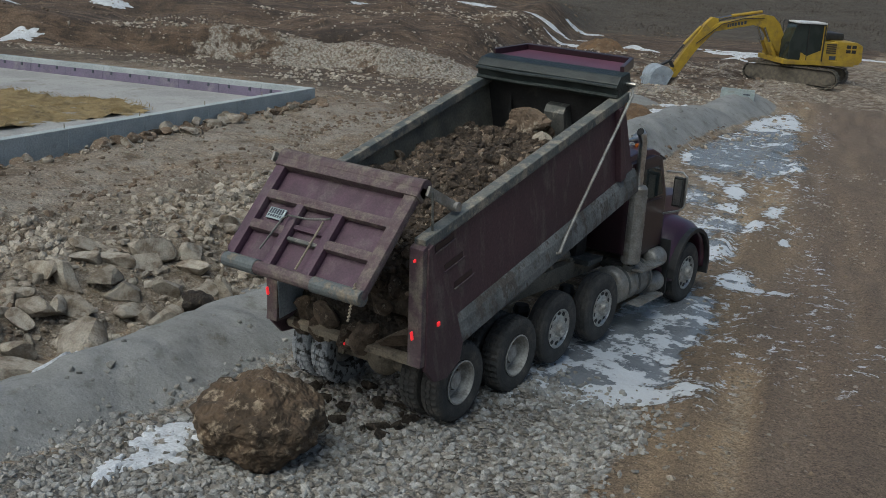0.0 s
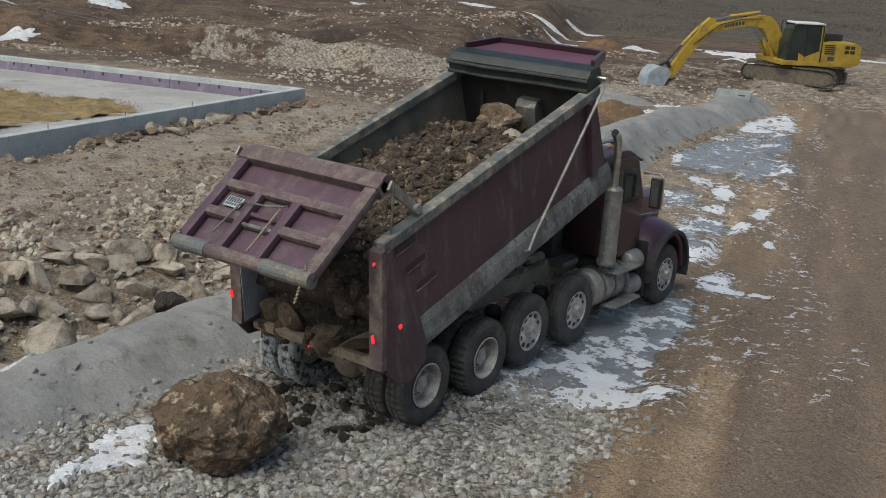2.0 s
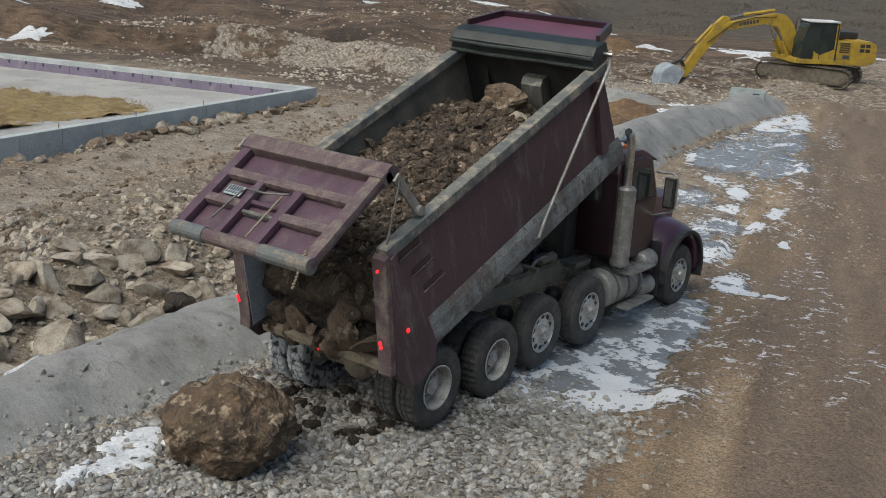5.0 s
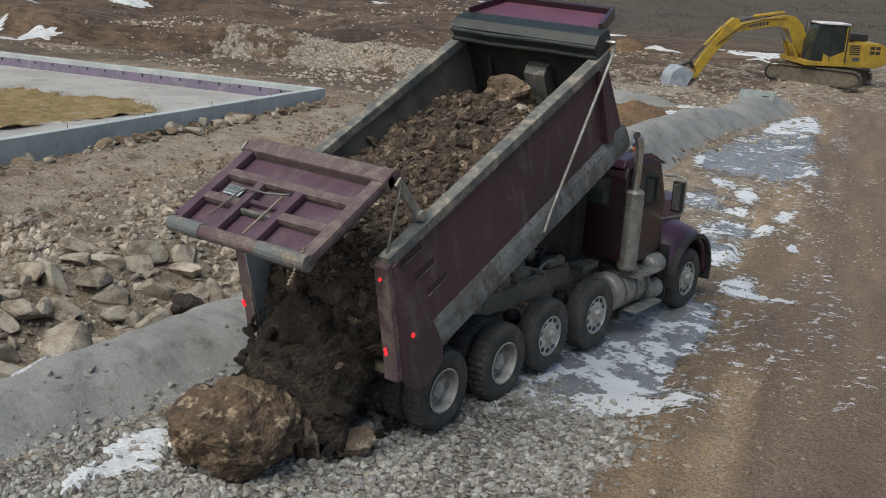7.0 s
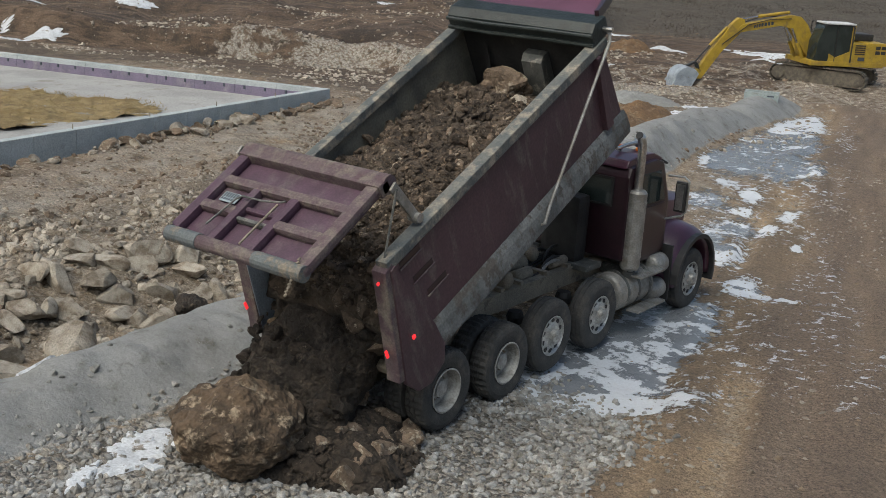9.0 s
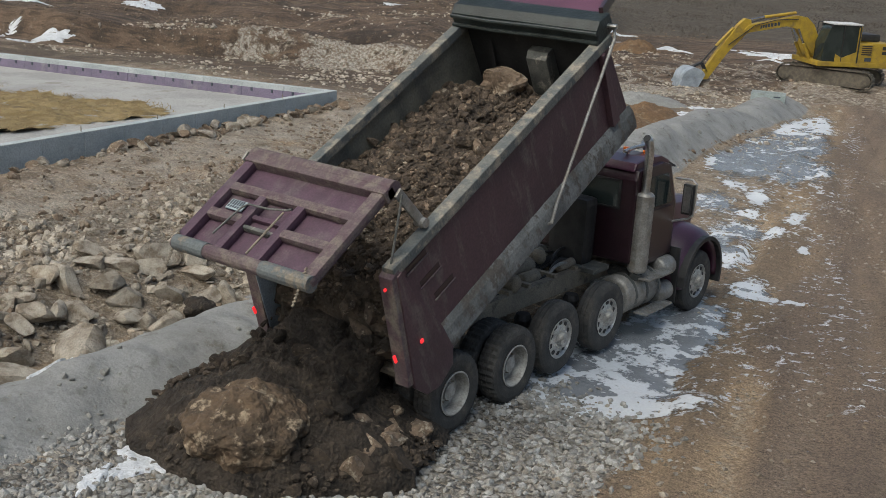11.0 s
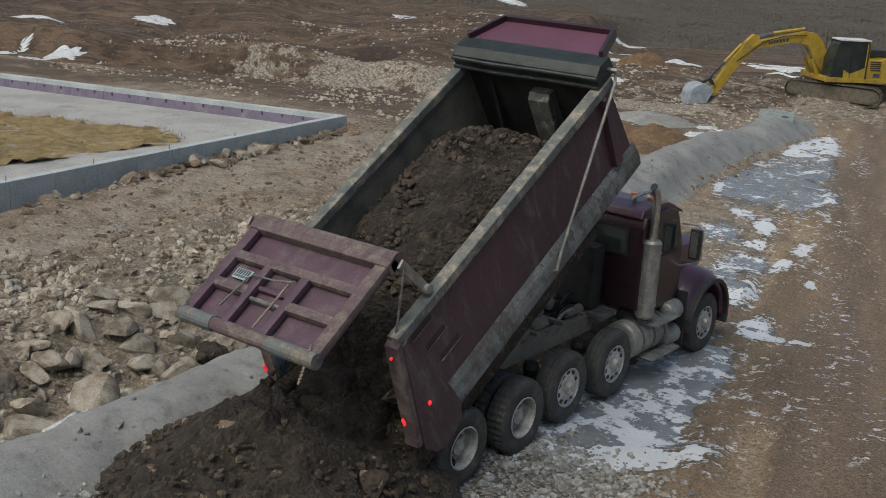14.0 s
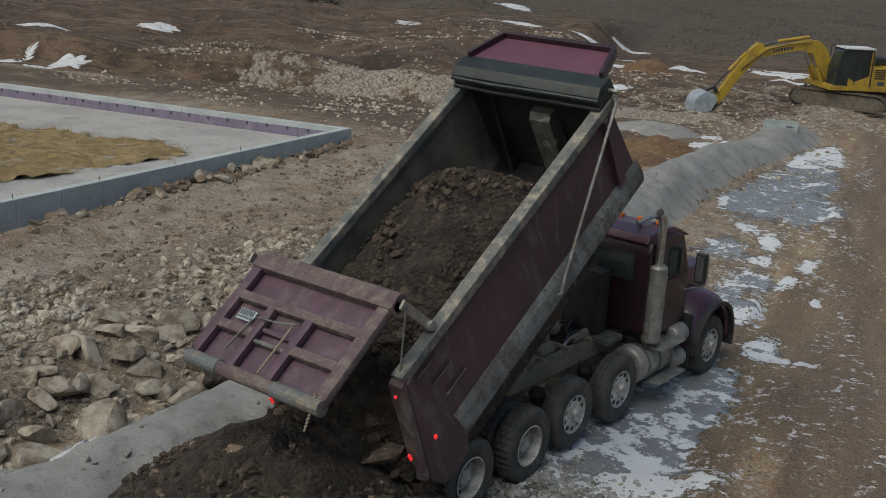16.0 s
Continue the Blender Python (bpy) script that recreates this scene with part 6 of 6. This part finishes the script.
# ---- snow patches, brush and a far evergreen ----
def snow_patch(x, y, rx, ry, turn, seed, label="thin patch of old snow on the ground"):
    bm = bmesh.new()
    c, s = math.cos(radians(turn)), math.sin(radians(turn))
    rows = []
    for i in range(8):
        r = i / 7
        ring = []
        for k in range(64):
            a = 2 * math.pi * k / 64
            e = max(0.25, 1 + 0.6 * noise.fractal((math.cos(a) * 1.9 + seed, math.sin(a) * 1.9, seed), 0.55, 2.2, 5))
            u, v = rx * r * e * math.cos(a), ry * r * e * math.sin(a)
            px, py = x + u * c - v * s, y + u * s + v * c
            crust = 0.040 + 0.035 * noise.noise((px * 5, py * 5, 3))
            ring.append(bm.verts.new((px, py, on(px, py) + (crust if r < 1 else -0.03))))
        rows.append(ring)
    for a, b in zip(rows, rows[1:]):
        for k in range(64):
            bm.faces.new((a[k], b[k], b[(k + 1) % 64], a[(k + 1) % 64]))
    tagged(part("snow_patch", bm, M_SNOW, None, "", True), label, "snow", "old snow patches")


for k, q in enumerate([(-38.2, 21.4, 1.7, 0.4, 56), (-38.7, 27.7, 1.0, 0.35, 50), (-34.9, 19.5, 0.9, 0.3, 56), (-37.3, 18.5, 1.1, 0.3, 60), (-35.6, 18.4, 0.5, 0.2, 50), (-37.3, 45.3, 0.7, 0.4, 40), (-27.1, 54.4, 1.3, 0.4, 35), (-21.3, 48.5, 2.0, 0.3, 25), (-16.1, 51.8, 1.6, 0.4, 20), (-39.5, 59.0, 1.4, 1.2, 60), (-36.5, 45.0, 1.0, 0.35, 40), (-33.5, 45.3, 2.2, 0.45, 12), (-30.5, 47.3, 1.8, 0.4, 10), (-23.5, 47.5, 1.6, 0.35, 10), (-11.0, 57.5, 3.0, 0.3, 15), (-14.5, 49.8, 1.2, 0.12, 8), (-20.0, 40.5, 0.9, 0.3, 20), (-8.9, 27.6, 0.5, 0.9, -10), (-7.5, 25.0, 0.35, 0.7, 10), (-9.6, 29.6, 0.4, 0.6, 0), (-17.0, 52.5, 1.6, 0.14, 12), (-26.0, 49.5, 2.4, 0.3, 15), (-1.14, -2.50, 0.40, 0.22, 60), (-1.08, -2.95, 0.34, 0.26, 70), (-0.92, -3.25, 0.36, 0.20, 100), (-1.0, -3.75, 0.32, 0.12, 115), (-0.85, -3.95, 0.22, 0.10, 120), (-0.80, -2.45, 0.16, 0.10, 30), (-0.62, -3.1, 0.14, 0.07, 20), (-3.3, -2.75, 0.22, 0.08, 80), (-3.5, -2.45, 0.16, 0.07, 60), (-0.45, 0.75, 0.2, 0.07, 10)]):
    snow_patch(*q, k * 3.7)


def brush():
    rng = np.random.default_rng(8)
    x, y = rng.uniform(-75, 12, 260000), rng.uniform(30, 150, 260000)
    far = (y - 52.0) * 0.8 - (x + 25.0) * 0.35
    k = (far > 2.0 + 2 * wave(x, y, 6, 40)) & (rng.random(260000) < np.where(y < 95, 0.75, 0.35))
    x, y = x[k], y[k]
    n = len(x)
    z = height(x, y)
    h = rng.uniform(0.06, 0.22, n) * (0.6 + 0.5 * wave(x, y, 5, 41))
    w = rng.uniform(0.012, 0.05, n)
    a = rng.uniform(0, math.pi, n)
    dx, dy = np.cos(a) * w, np.sin(a) * w
    lx, ly = rng.normal(0, 0.15, n), rng.normal(0, 0.15, n)
    v = np.stack([np.stack([x - dx, y - dy, z - 0.03], -1), np.stack([x + dx, y + dy, z - 0.03], -1), np.stack([x + lx, y + ly, z + h], -1)], 1).reshape(-1, 3)
    m = bpy.data.meshes.new("dry_brush")
    m.from_pydata(v.tolist(), [], np.arange(3 * n).reshape(-1, 3).tolist())
    m.materials.append(M_BRUSH)
    tagged(new("dry_brush", m), "dull brown winter brush over the far field", "brush", kind="stuff")


brush()


def evergreen(x, y, h):
    tree = tagged(empty("evergreen"), "dark evergreen bush at the edge of the far field", "tree")
    tree.location = (x, y, on(x, y) - 0.05)
    bm = bmesh.new()
    tube(bm, [(0, 0, 0), (0.03, 0, h * 0.5), (0, 0, h)], [0.09, 0.05, 0.01], 8)
    part("trunk", bm, M_FRAME, tree)
    rng = random.Random(2)
    bm = bmesh.new()
    for _ in range(1400):
        t = rng.random() ** 0.8
        r = (1 - t) * h * 0.55 * math.sqrt(rng.random()) + 0.03
        a = rng.uniform(0, 6.283)
        p = Vector((r * math.cos(a), r * math.sin(a), 0.1 + t * h - 0.15 * r))
        d = Vector((math.cos(a + rng.gauss(0, 0.5)), math.sin(a + rng.gauss(0, 0.5)), rng.uniform(-0.5, 0.2))) * rng.uniform(0.12, 0.3)
        s = d.orthogonal().normalized() * 0.05
        bm.faces.new([bm.verts.new(p - s), bm.verts.new(p + s), bm.verts.new(p + d)])
    part("crown", bm, M_SPRUCE, tree)


evergreen(-45.5, 46.5, 2.2)


# ---- the load: earth in the bed, what falls, and the pile that grows ----
def bed_layer(name, label, prof, under, seed, bumps, mat, x_half=1.17, dome=0.0):
    """Earth lying in the bed, in the bed's space. prof: heights along y; under: the level of its underside."""
    bm = bmesh.new()
    px, pz = [p[0] for p in prof], [p[1] for p in prof]
    ys, xs = np.linspace(px[0], px[-1], 96), np.linspace(-x_half, x_half, 46)
    top = []
    for y in ys:
        row = []
        for x in xs:
            q = Vector((x * 1.3 + seed, y * 1.3, 0))
            z = float(np.interp(y, px, pz)) + (0.12 + dome) * (1 - abs(x / 1.17) ** 2.4) - 0.6 * dome + bumps * (0.22 * noise.fractal(q, 0.9, 2.1, 5) + 0.05 * abs(noise.noise(q * 5)))
            row.append(bm.verts.new((x, y, max(z, under + 0.02))))
        top.append(row)
    for a, b in zip(top, top[1:]):
        for k in range(len(xs) - 1):
            bm.faces.new((a[k], a[k + 1], b[k + 1], b[k]))
    rim = top[0] + [r[-1] for r in top[1:]] + top[-1][-2::-1] + [r[0] for r in top[-2:0:-1]]
    low = [bm.verts.new((v.co.x, v.co.y, under)) for v in rim]
    n = len(rim)
    for k in range(n):
        bm.faces.new((rim[k], low[k], low[(k + 1) % n], rim[(k + 1) % n]))
    bm.faces.new(low)
    bmesh.ops.recalc_face_normals(bm, faces=bm.faces)
    return tagged(part(name, bm, mat, None, "", True), label, "dirt load"), px, pz


lower, lx_, lz_ = bed_layer("dirt_load", "smooth dark brown earth lying in the truck bed", [(-0.05, 0.42), (0.3, 0.72), (0.9, 0.98), (2.0, 1.18), (3.0, 1.24), (3.7, 1.16), (4.1, 0.94), (4.4, 0.52), (4.52, 0.22)], 0.18, 12.0, 0.8, M_DIRT, dome=0.34)
upper_load, ux_, uz_ = bed_layer("stony_load", "stony brown fill heaped in the truck bed", [(0.02, 0.60), (0.35, 1.02), (0.9, 1.18), (1.8, 1.26), (2.8, 1.24), (3.7, 1.08), (4.4, 0.88), (4.68, 0.72)], 0.55, 3.0, 1.0, M_FILL)
rng = random.Random(6)
for k in range(220):
    x, y = rng.uniform(-1.08, 1.08), rng.uniform(0.15, 4.5)
    s = 0.06 + 0.24 * rng.random() ** 3.5
    z = float(np.interp(y, ux_, uz_)) + 0.12 * (1 - (x / 1.17) ** 2) + 0.02
    ob = stone("lump", "loadstone", rng, x, y, z, s, rng.choice((M_CLOD, M_BROWNSTONE, M_STONY, M_STONY, M_STONY)), upper_load, 2, 60)
for x, y, z, s in ((0.45, 0.05, 0.62, 0.42), (0.1, 0.0, 0.50, 0.30), (-0.40, 0.0, 0.50, 0.56), (-0.75, 0.05, 0.48, 0.36), (0.80, 0.04, 0.48, 0.58), (0.6, 0.02, 0.30, 0.34), (-0.1, 0.0, 0.28, 0.34), (-0.55, -0.02, 0.27, 0.30), (0.22, -0.02, 0.34, 0.60), (-0.9, -0.02, 0.26, 0.30), (0.95, -0.02, 0.26, 0.26), (-0.3, 0.05, 0.85, 0.26), (0.35, 0.1, 0.92, 0.3), (0.7, 0.1, 0.85, 0.28), (-0.7, 0.1, 0.80, 0.26)):
    stone("lump", "loadstone", rng, x, y - 0.02, z, s * 1.15, M_STONY, lower if z < 0.6 else upper_load, 3, 60)
def load_top(x, y):
    out = []
    for a, b in zip(x, y):
        q = Vector((a * 1.3 + 3.0, b * 1.3, 0))
        out.append(float(np.interp(b, ux_, uz_)) + 0.12 * (1 - (a / 1.17) ** 2) + 0.22 * noise.fractal(q, 0.9, 2.1, 5) + 0.05 * abs(noise.noise(q * 5)))
    return np.array(out)


scatter("load_stones", "small stones and crumbs in the fill", 1000, lambda r, n: (r.uniform(-1.1, 1.1, n), r.uniform(0.1, 4.6, n)), lambda r, n: 0.025 + 0.085 * r.random(n) ** 2.2, M_BROWNSTONE, 71, surface=load_top, parent=upper_load)
scatter("load_clods", "dark crumbs of earth in the fill", 3600, lambda r, n: (r.uniform(-1.1, 1.1, n), r.uniform(0.1, 4.6, n)), lambda r, n: 0.03 + 0.12 * r.random(n) ** 2.2, M_STONY, 72, surface=load_top, parent=upper_load)


def low_top(x, y):
    return np.interp(y, lx_, lz_) + 0.46 * (1 - abs(x / 1.17) ** 2.4) - 0.20 + 0.02


scatter("load_crumbs", "dark crumbs of earth", 900, lambda r, n: (r.uniform(-1.1, 1.1, n), r.uniform(0.0, 4.3, n)), lambda r, n: 0.03 + 0.13 * r.random(n) ** 2.5, M_CLOD, 73, surface=low_top, parent=lower)
big = rock(random.Random(15), 4, (1.0, 0.70, 0.78), 0.40)
load_rock = tagged(part("load_rock", big, M_BROWNSTONE), "large tan rock riding on the load", "rock")
pale = rock(random.Random(16), 3, (0.32, 0.28, 0.48), 0.1)
load_chip = tagged(part("load_rock", pale, M_ROCK), "small pale upright rock on the load", "rock")

# the tongue of earth that slides over the lip: along +y from its lower end
bm = bmesh.new()
rows_ = []
for i in range(30):
    f = i / 29
    ring = []
    w, th = 0.92 - 0.14 * math.sin(f * 3.1), 0.30 * math.sin(math.pi * min(1, 0.12 + f * 0.9)) + 0.10
    for k in range(28):
        a = 2 * math.pi * k / 28
        q = Vector((math.cos(a) * 2, f * 5, math.sin(a) * 2))
        r = 1 + 0.5 * noise.fractal(q, 0.8, 2.1, 5)
        ring.append(bm.verts.new((w * abs(math.cos(a)) ** 0.6 * math.copysign(1, math.cos(a)) * (0.85 + 0.15 * r), f * 1.9 + 0.08 * r, th * math.sin(a) * r)))
    rows_.append(ring)
for a, b in zip(rows_, rows_[1:]):
    for k in range(28):
        bm.faces.new((a[k], b[k], b[(k + 1) % 28], a[(k + 1) % 28]))
bm.faces.new(rows_[0]), bm.faces.new(rows_[-1][::-1])
bmesh.ops.recalc_face_normals(bm, faces=bm.faces)
tongue = tagged(part("sliding_dirt", bm, M_DIRT, None, "", True), "dark earth pouring over the lip of the bed", "falling dirt")
for k in range(290):
    f, a = rng.uniform(0.0, 0.95), rng.uniform(-0.92, 0.92)
    stone("lump", "clod", rng, a, f * 1.9 + rng.uniform(-0.1, 0.05), 0.10 + 0.27 * math.sin(math.pi * min(1, 0.12 + f * 0.9)) * math.sqrt(max(0, 1 - a * a)) + rng.uniform(-0.06, 0.06), 0.04 + 0.26 * rng.random() ** 2.4, rng.choice((M_CLOD, M_DIRT, M_DIRT)), tongue, 2, 60)

pile_a = mound("earth_pile", "growing pile of dark fill dirt behind the truck", 0.42, -1.35, 1.25, 1.05, 0.70, M_DIRT, 51, under=0.5, category="dirt pile")
pile_b = mound("earth_pile", "growing pile of dark fill dirt behind the truck", -0.35, -1.25, 2.0, 1.95, 1.35, M_DIRT, 52, under=0.5, category="dirt pile")
pile_c = mound("earth_pile", "growing pile of dark fill dirt behind the truck", -0.10, -1.95, 2.35, 2.1, 1.55, M_DIRT, 53, 0.2, under=0.5, category="dirt pile")
for pl, rx, ry, h, n, mats in ((pile_a, 1.25, 1.05, 0.60, 75, (M_CLOD, M_BROWNSTONE)), (pile_b, 1.9, 1.8, 1.12, 110, (M_CLOD, M_CLOD, M_BROWNSTONE)), (pile_c, 2.2, 2.0, 1.5, 110, (M_CLOD, M_CLOD, M_CLOD, M_BROWNSTONE))):
    for k in range(n):
        r, a = math.sqrt(rng.random()) * 1.0, rng.uniform(0, 6.283)
        s = (0.07 + 0.34 * rng.random() ** 2.4) if pl is not pile_a else 0.12 + 0.4 * rng.random() ** 2
        z = h * max(0.0, 1 - r) ** 0.85 * (1 - 0.25 * (1 - r) ** 2)
        stone("lump", "clod", rng, rx * r * math.cos(a), ry * r * math.sin(a), z + 0.03, s, rng.choice(mats), pl, 2, 60)

def pile_top(rx, ry, h):
    def f(x, y):
        r = np.clip(np.hypot(x / rx, y / ry), 0, 1)
        return h * (1 - r) ** 0.85 * (1 - 0.25 * (1 - r) ** 2) + 0.02
    return f


def in_disc(rx, ry):
    def f(r, n):
        q, a = np.sqrt(r.random(n)) * 0.98, r.uniform(0, 2 * math.pi, n)
        return rx * q * np.cos(a), ry * q * np.sin(a)
    return f


for pl, rx, ry, h, sd in ((pile_a, 1.25, 1.05, 0.60, 81), (pile_b, 2.0, 1.9, 1.12, 82), (pile_c, 2.35, 2.1, 1.5, 83)):
    scatter("pile_crumbs", "crumbs of dark earth and small stones", 1500, in_disc(rx, ry), lambda r, n: 0.03 + 0.12 * r.random(n) ** 2.4, M_CLOD, sd, surface=pile_top(rx, ry, h), parent=pl)

# single lumps that fall from the lip
falling = []
for k in range(120):
    big_one = k % 9 == 4
    s = rng.uniform(0.26, 0.46) if big_one else rng.uniform(0.06, 0.22)
    ob = stone("falling_lump", "clod", rng, 0, 0, 0, 1, M_CLOD if rng.random() < 0.7 else M_BROWNSTONE, None, 2, 60)
    ob.matrix_basis = Matrix.Diagonal((s, s * rng.uniform(0.8, 1.2), s * rng.uniform(0.7, 1.1), 1))
    tagged(ob, "brown lump of earth tumbling from the truck bed", "lump", "falling lumps of earth")
    falling.append((ob, 4.9 + 4.6 * (k / 119) if k % 4 else 11.0 + 0.04 * k, rng.uniform(-0.85, 0.85)))
fallen = []
for sd, sz, x, y, z, t0, turn in ((61, (0.55, 0.40, 1.0), 0.40, -1.72, 0.24, 5.0, 20), (62, (0.6, 0.55, 0.48), 0.86, -1.28, 0.12, 5.5, 60),
                                (63, (0.46, 0.36, 0.34), 0.72, -1.36, 0.26, 8.3, 20), (64, (0.52, 0.40, 0.36), 0.90, -1.80, 0.12, 8.5, 75), (65, (0.40, 0.34, 0.32), 1.08, -1.10, 0.14, 8.4, 130), (66, (0.36, 0.30, 0.26), 0.72, -2.02, 0.08, 8.6, 40), (67, (0.34, 0.30, 0.30), 1.30, -0.95, 0.10, 8.5, 200), (68, (0.42, 0.36, 0.30), 0.42, -1.60, 0.36, 8.6, 10)):
    ob = tagged(part("fallen_rock", rock(random.Random(sd), 4, sz, 0.3), M_BROWNSTONE), "dirt-coated rock that has dropped beside the boulder", "rock")
    fallen.append((ob, x, y, z, t0, turn))


# ---- what moves ----
def motions():
    walk(bed, [(t, bed_at(t)) for t, a in BED])
    walk(gate, [(t, bed_at(t) @ pose(0, y, z - 0.06, a)) for t, y, z, a in GATE])
    for arm, s in zip(arms, (1, -1)):
        rows = []
        for t, y, z, a in GATE:
            d = math.degrees(math.atan2(z - 1.89, y - 0.74))
            rows.append((t, bed_at(t) @ pose(s * 1.2, 0.74, 1.83, d)))
        walk(arm, rows)
    times = [0, 1, 1.5, 2, 3, 4, 5.2, 6.5, 7.5, 8.5, 9.2, 10.2, 11.3, 12, 12.5, 13, 14, 15, 16]

    def slide(ob, keys, base=Matrix()):
        """Ride with the bed; keys: seconds and how far it has gone in the bed's space, (x, y, z, turn)."""
        kt = [k[0] for k in keys]
        walk(ob, [(t, bed_at(t) @ pose(*[float(np.interp(t, kt, [k[j] for k in keys])) for j in (1, 2, 3)], float(np.interp(t, kt, [k[4] for k in keys]))) @ base) for t in sorted(set(times + kt))])
    slide(lower, [(0, 0, 0, -0.22, 0), (11.3, 0, 0, -0.20, 0), (12.4, 0, 0.12, 0.0, 0), (14.5, 0, 0.02, 0.04, 0), (16, 0, -0.42, 0.06, 0)])
    slide(upper_load, [(0, 0, 0, 0.05, 0), (6.3, 0, -0.02, 0.06, 0), (9.2, 0, -0.08, 0.03, 0), (11.3, 0, -0.10, 0.0, 0), (12.0, 0, -0.45, -0.25, 0), (12.6, 0, -0.55, -0.85, 0), (16, 0, -0.75, -0.90, 0)])
    slide(load_rock, [(0, -0.22, 4.45, 1.12, 0), (6.3, -0.22, 4.43, 1.10, 0), (9.2, -0.22, 4.38, 1.06, 0), (11.3, -0.25, 4.25, 1.08, 0), (11.9, -0.3, 3.2, 1.05, 30), (12.2, -0.3, 1.6, 0.9, 70), (12.5, -0.35, 0.2, 0.55, 110), (13, -0.35, -0.4, 0.3, 130), (16, -0.35, -0.5, 0.1, 130)])
    slide(load_chip, [(0, 0.28, 4.22, 1.10, 0), (9.2, 0.28, 4.12, 1.02, 0), (11.3, 0.25, 3.6, 0.92, 0), (12.0, 0.2, 2.4, 0.9, 30), (12.4, 0.2, 1.0, 0.7, 80), (13, 0.2, -0.2, 0.3, 100), (16, 0.2, -0.4, 0.2, 120)])
    # the tongue lies in the bed, slides out and hangs over the lip
    rows = [(t, bed_at(t) @ pose(0, 0.45, 0.42, 2)) for t in (0, 1, 2, 3, 4, 4.4)]
    rows += [(5.2, bed_at(5.2) @ pose(0, -0.15, 0.30, 20)), (6.3, pose(0, -1.55, 0.05, 62)), (8.2, pose(0, -1.60, 0.10, 60)), (9.2, pose(0, -1.75, 0.12, 50)), (11.3, pose(0, -1.95, 0.22, 45)), (13, pose(0, -2.0, 0.30, 44)), (16, pose(0, -2.0, 0.32, 44))]
    walk(tongue, rows)

    def rise(ob, keys):
        x, y, z = ob.location
        walk(ob, [(t, pose(x, y, z + d)) for t, d in keys])
    rise(pile_a, [(0, -1.3), (5.0, -1.3), (6.3, -0.9), (8.2, -0.5), (8.6, -0.22), (9.0, 0.0), (9.2, 0.05), (10.5, 0.15), (16, 0.15)])
    rise(pile_b, [(0, -1.8), (8.6, -1.8), (9.2, -1.3), (10.2, -0.35), (11.3, 0.12), (12.5, 0.18), (16, 0.15)])
    rise(pile_c, [(0, -2.3), (10.2, -2.3), (11.3, -1.7), (12.2, -0.62), (12.6, -0.28), (13.0, -0.05), (13.6, 0.08), (16, 0.22)])
    rnd = random.Random(12)
    for ob, t0, x in falling:
        t0 = round(t0, 2)
        inside_bed = pose(x * 0.8, rnd.uniform(0.5, 1.2), 0.38, rnd.uniform(0, 60))
        spin, land = rnd.uniform(-120, 120), (x + rnd.uniform(-0.2, 0.2), rnd.uniform(-2.1, -1.2), rnd.uniform(0.02, 0.3))
        rows = [(t, bed_at(t) @ inside_bed) for t in [q for q in (0, 1, 2, 3, 4, 5, 6.3, 7.5, 8.5, 9.5, 11) if q < t0 - 0.55] + [t0 - 0.5]]
        lip = bed_at(t0) @ pose(x, -0.02, 0.32, rnd.uniform(0, 60))
        rows.append((t0, lip))
        y0, z0 = lip.translation.y, lip.translation.z
        for f in (0.35, 0.7, 1.0):
            z = z0 + (land[2] - z0) * f * f
            rows.append((t0 + 0.5 * f, pose(x + (land[0] - x) * f, y0 + (land[1] - y0) * f, z, spin * f)))
        rows.append((16, rows[-1][1]))
        walk(ob, rows)
    for ob, x, y, z, t0, turn in fallen:
        rest = pose(x, y, z, 12, -14, turn)
        rows = [(t, bed_at(t) @ pose(x * 0.7, 0.7, 0.45, 0, 0, turn)) for t in (0, 1, 2, 3, 4, 4.5, 5.5, 6.5, 7.5, 8.1) if t < t0 - 0.15]
        rows += [(t0, bed_at(t0) @ pose(x * 0.8, -0.05, 0.4, 0, 0, turn)), (t0 + 0.25, pose(x, -1.2, 0.8, 30, 10, turn)), (t0 + 0.5, rest), (16, rest)]
        walk(ob, rows)


motions()
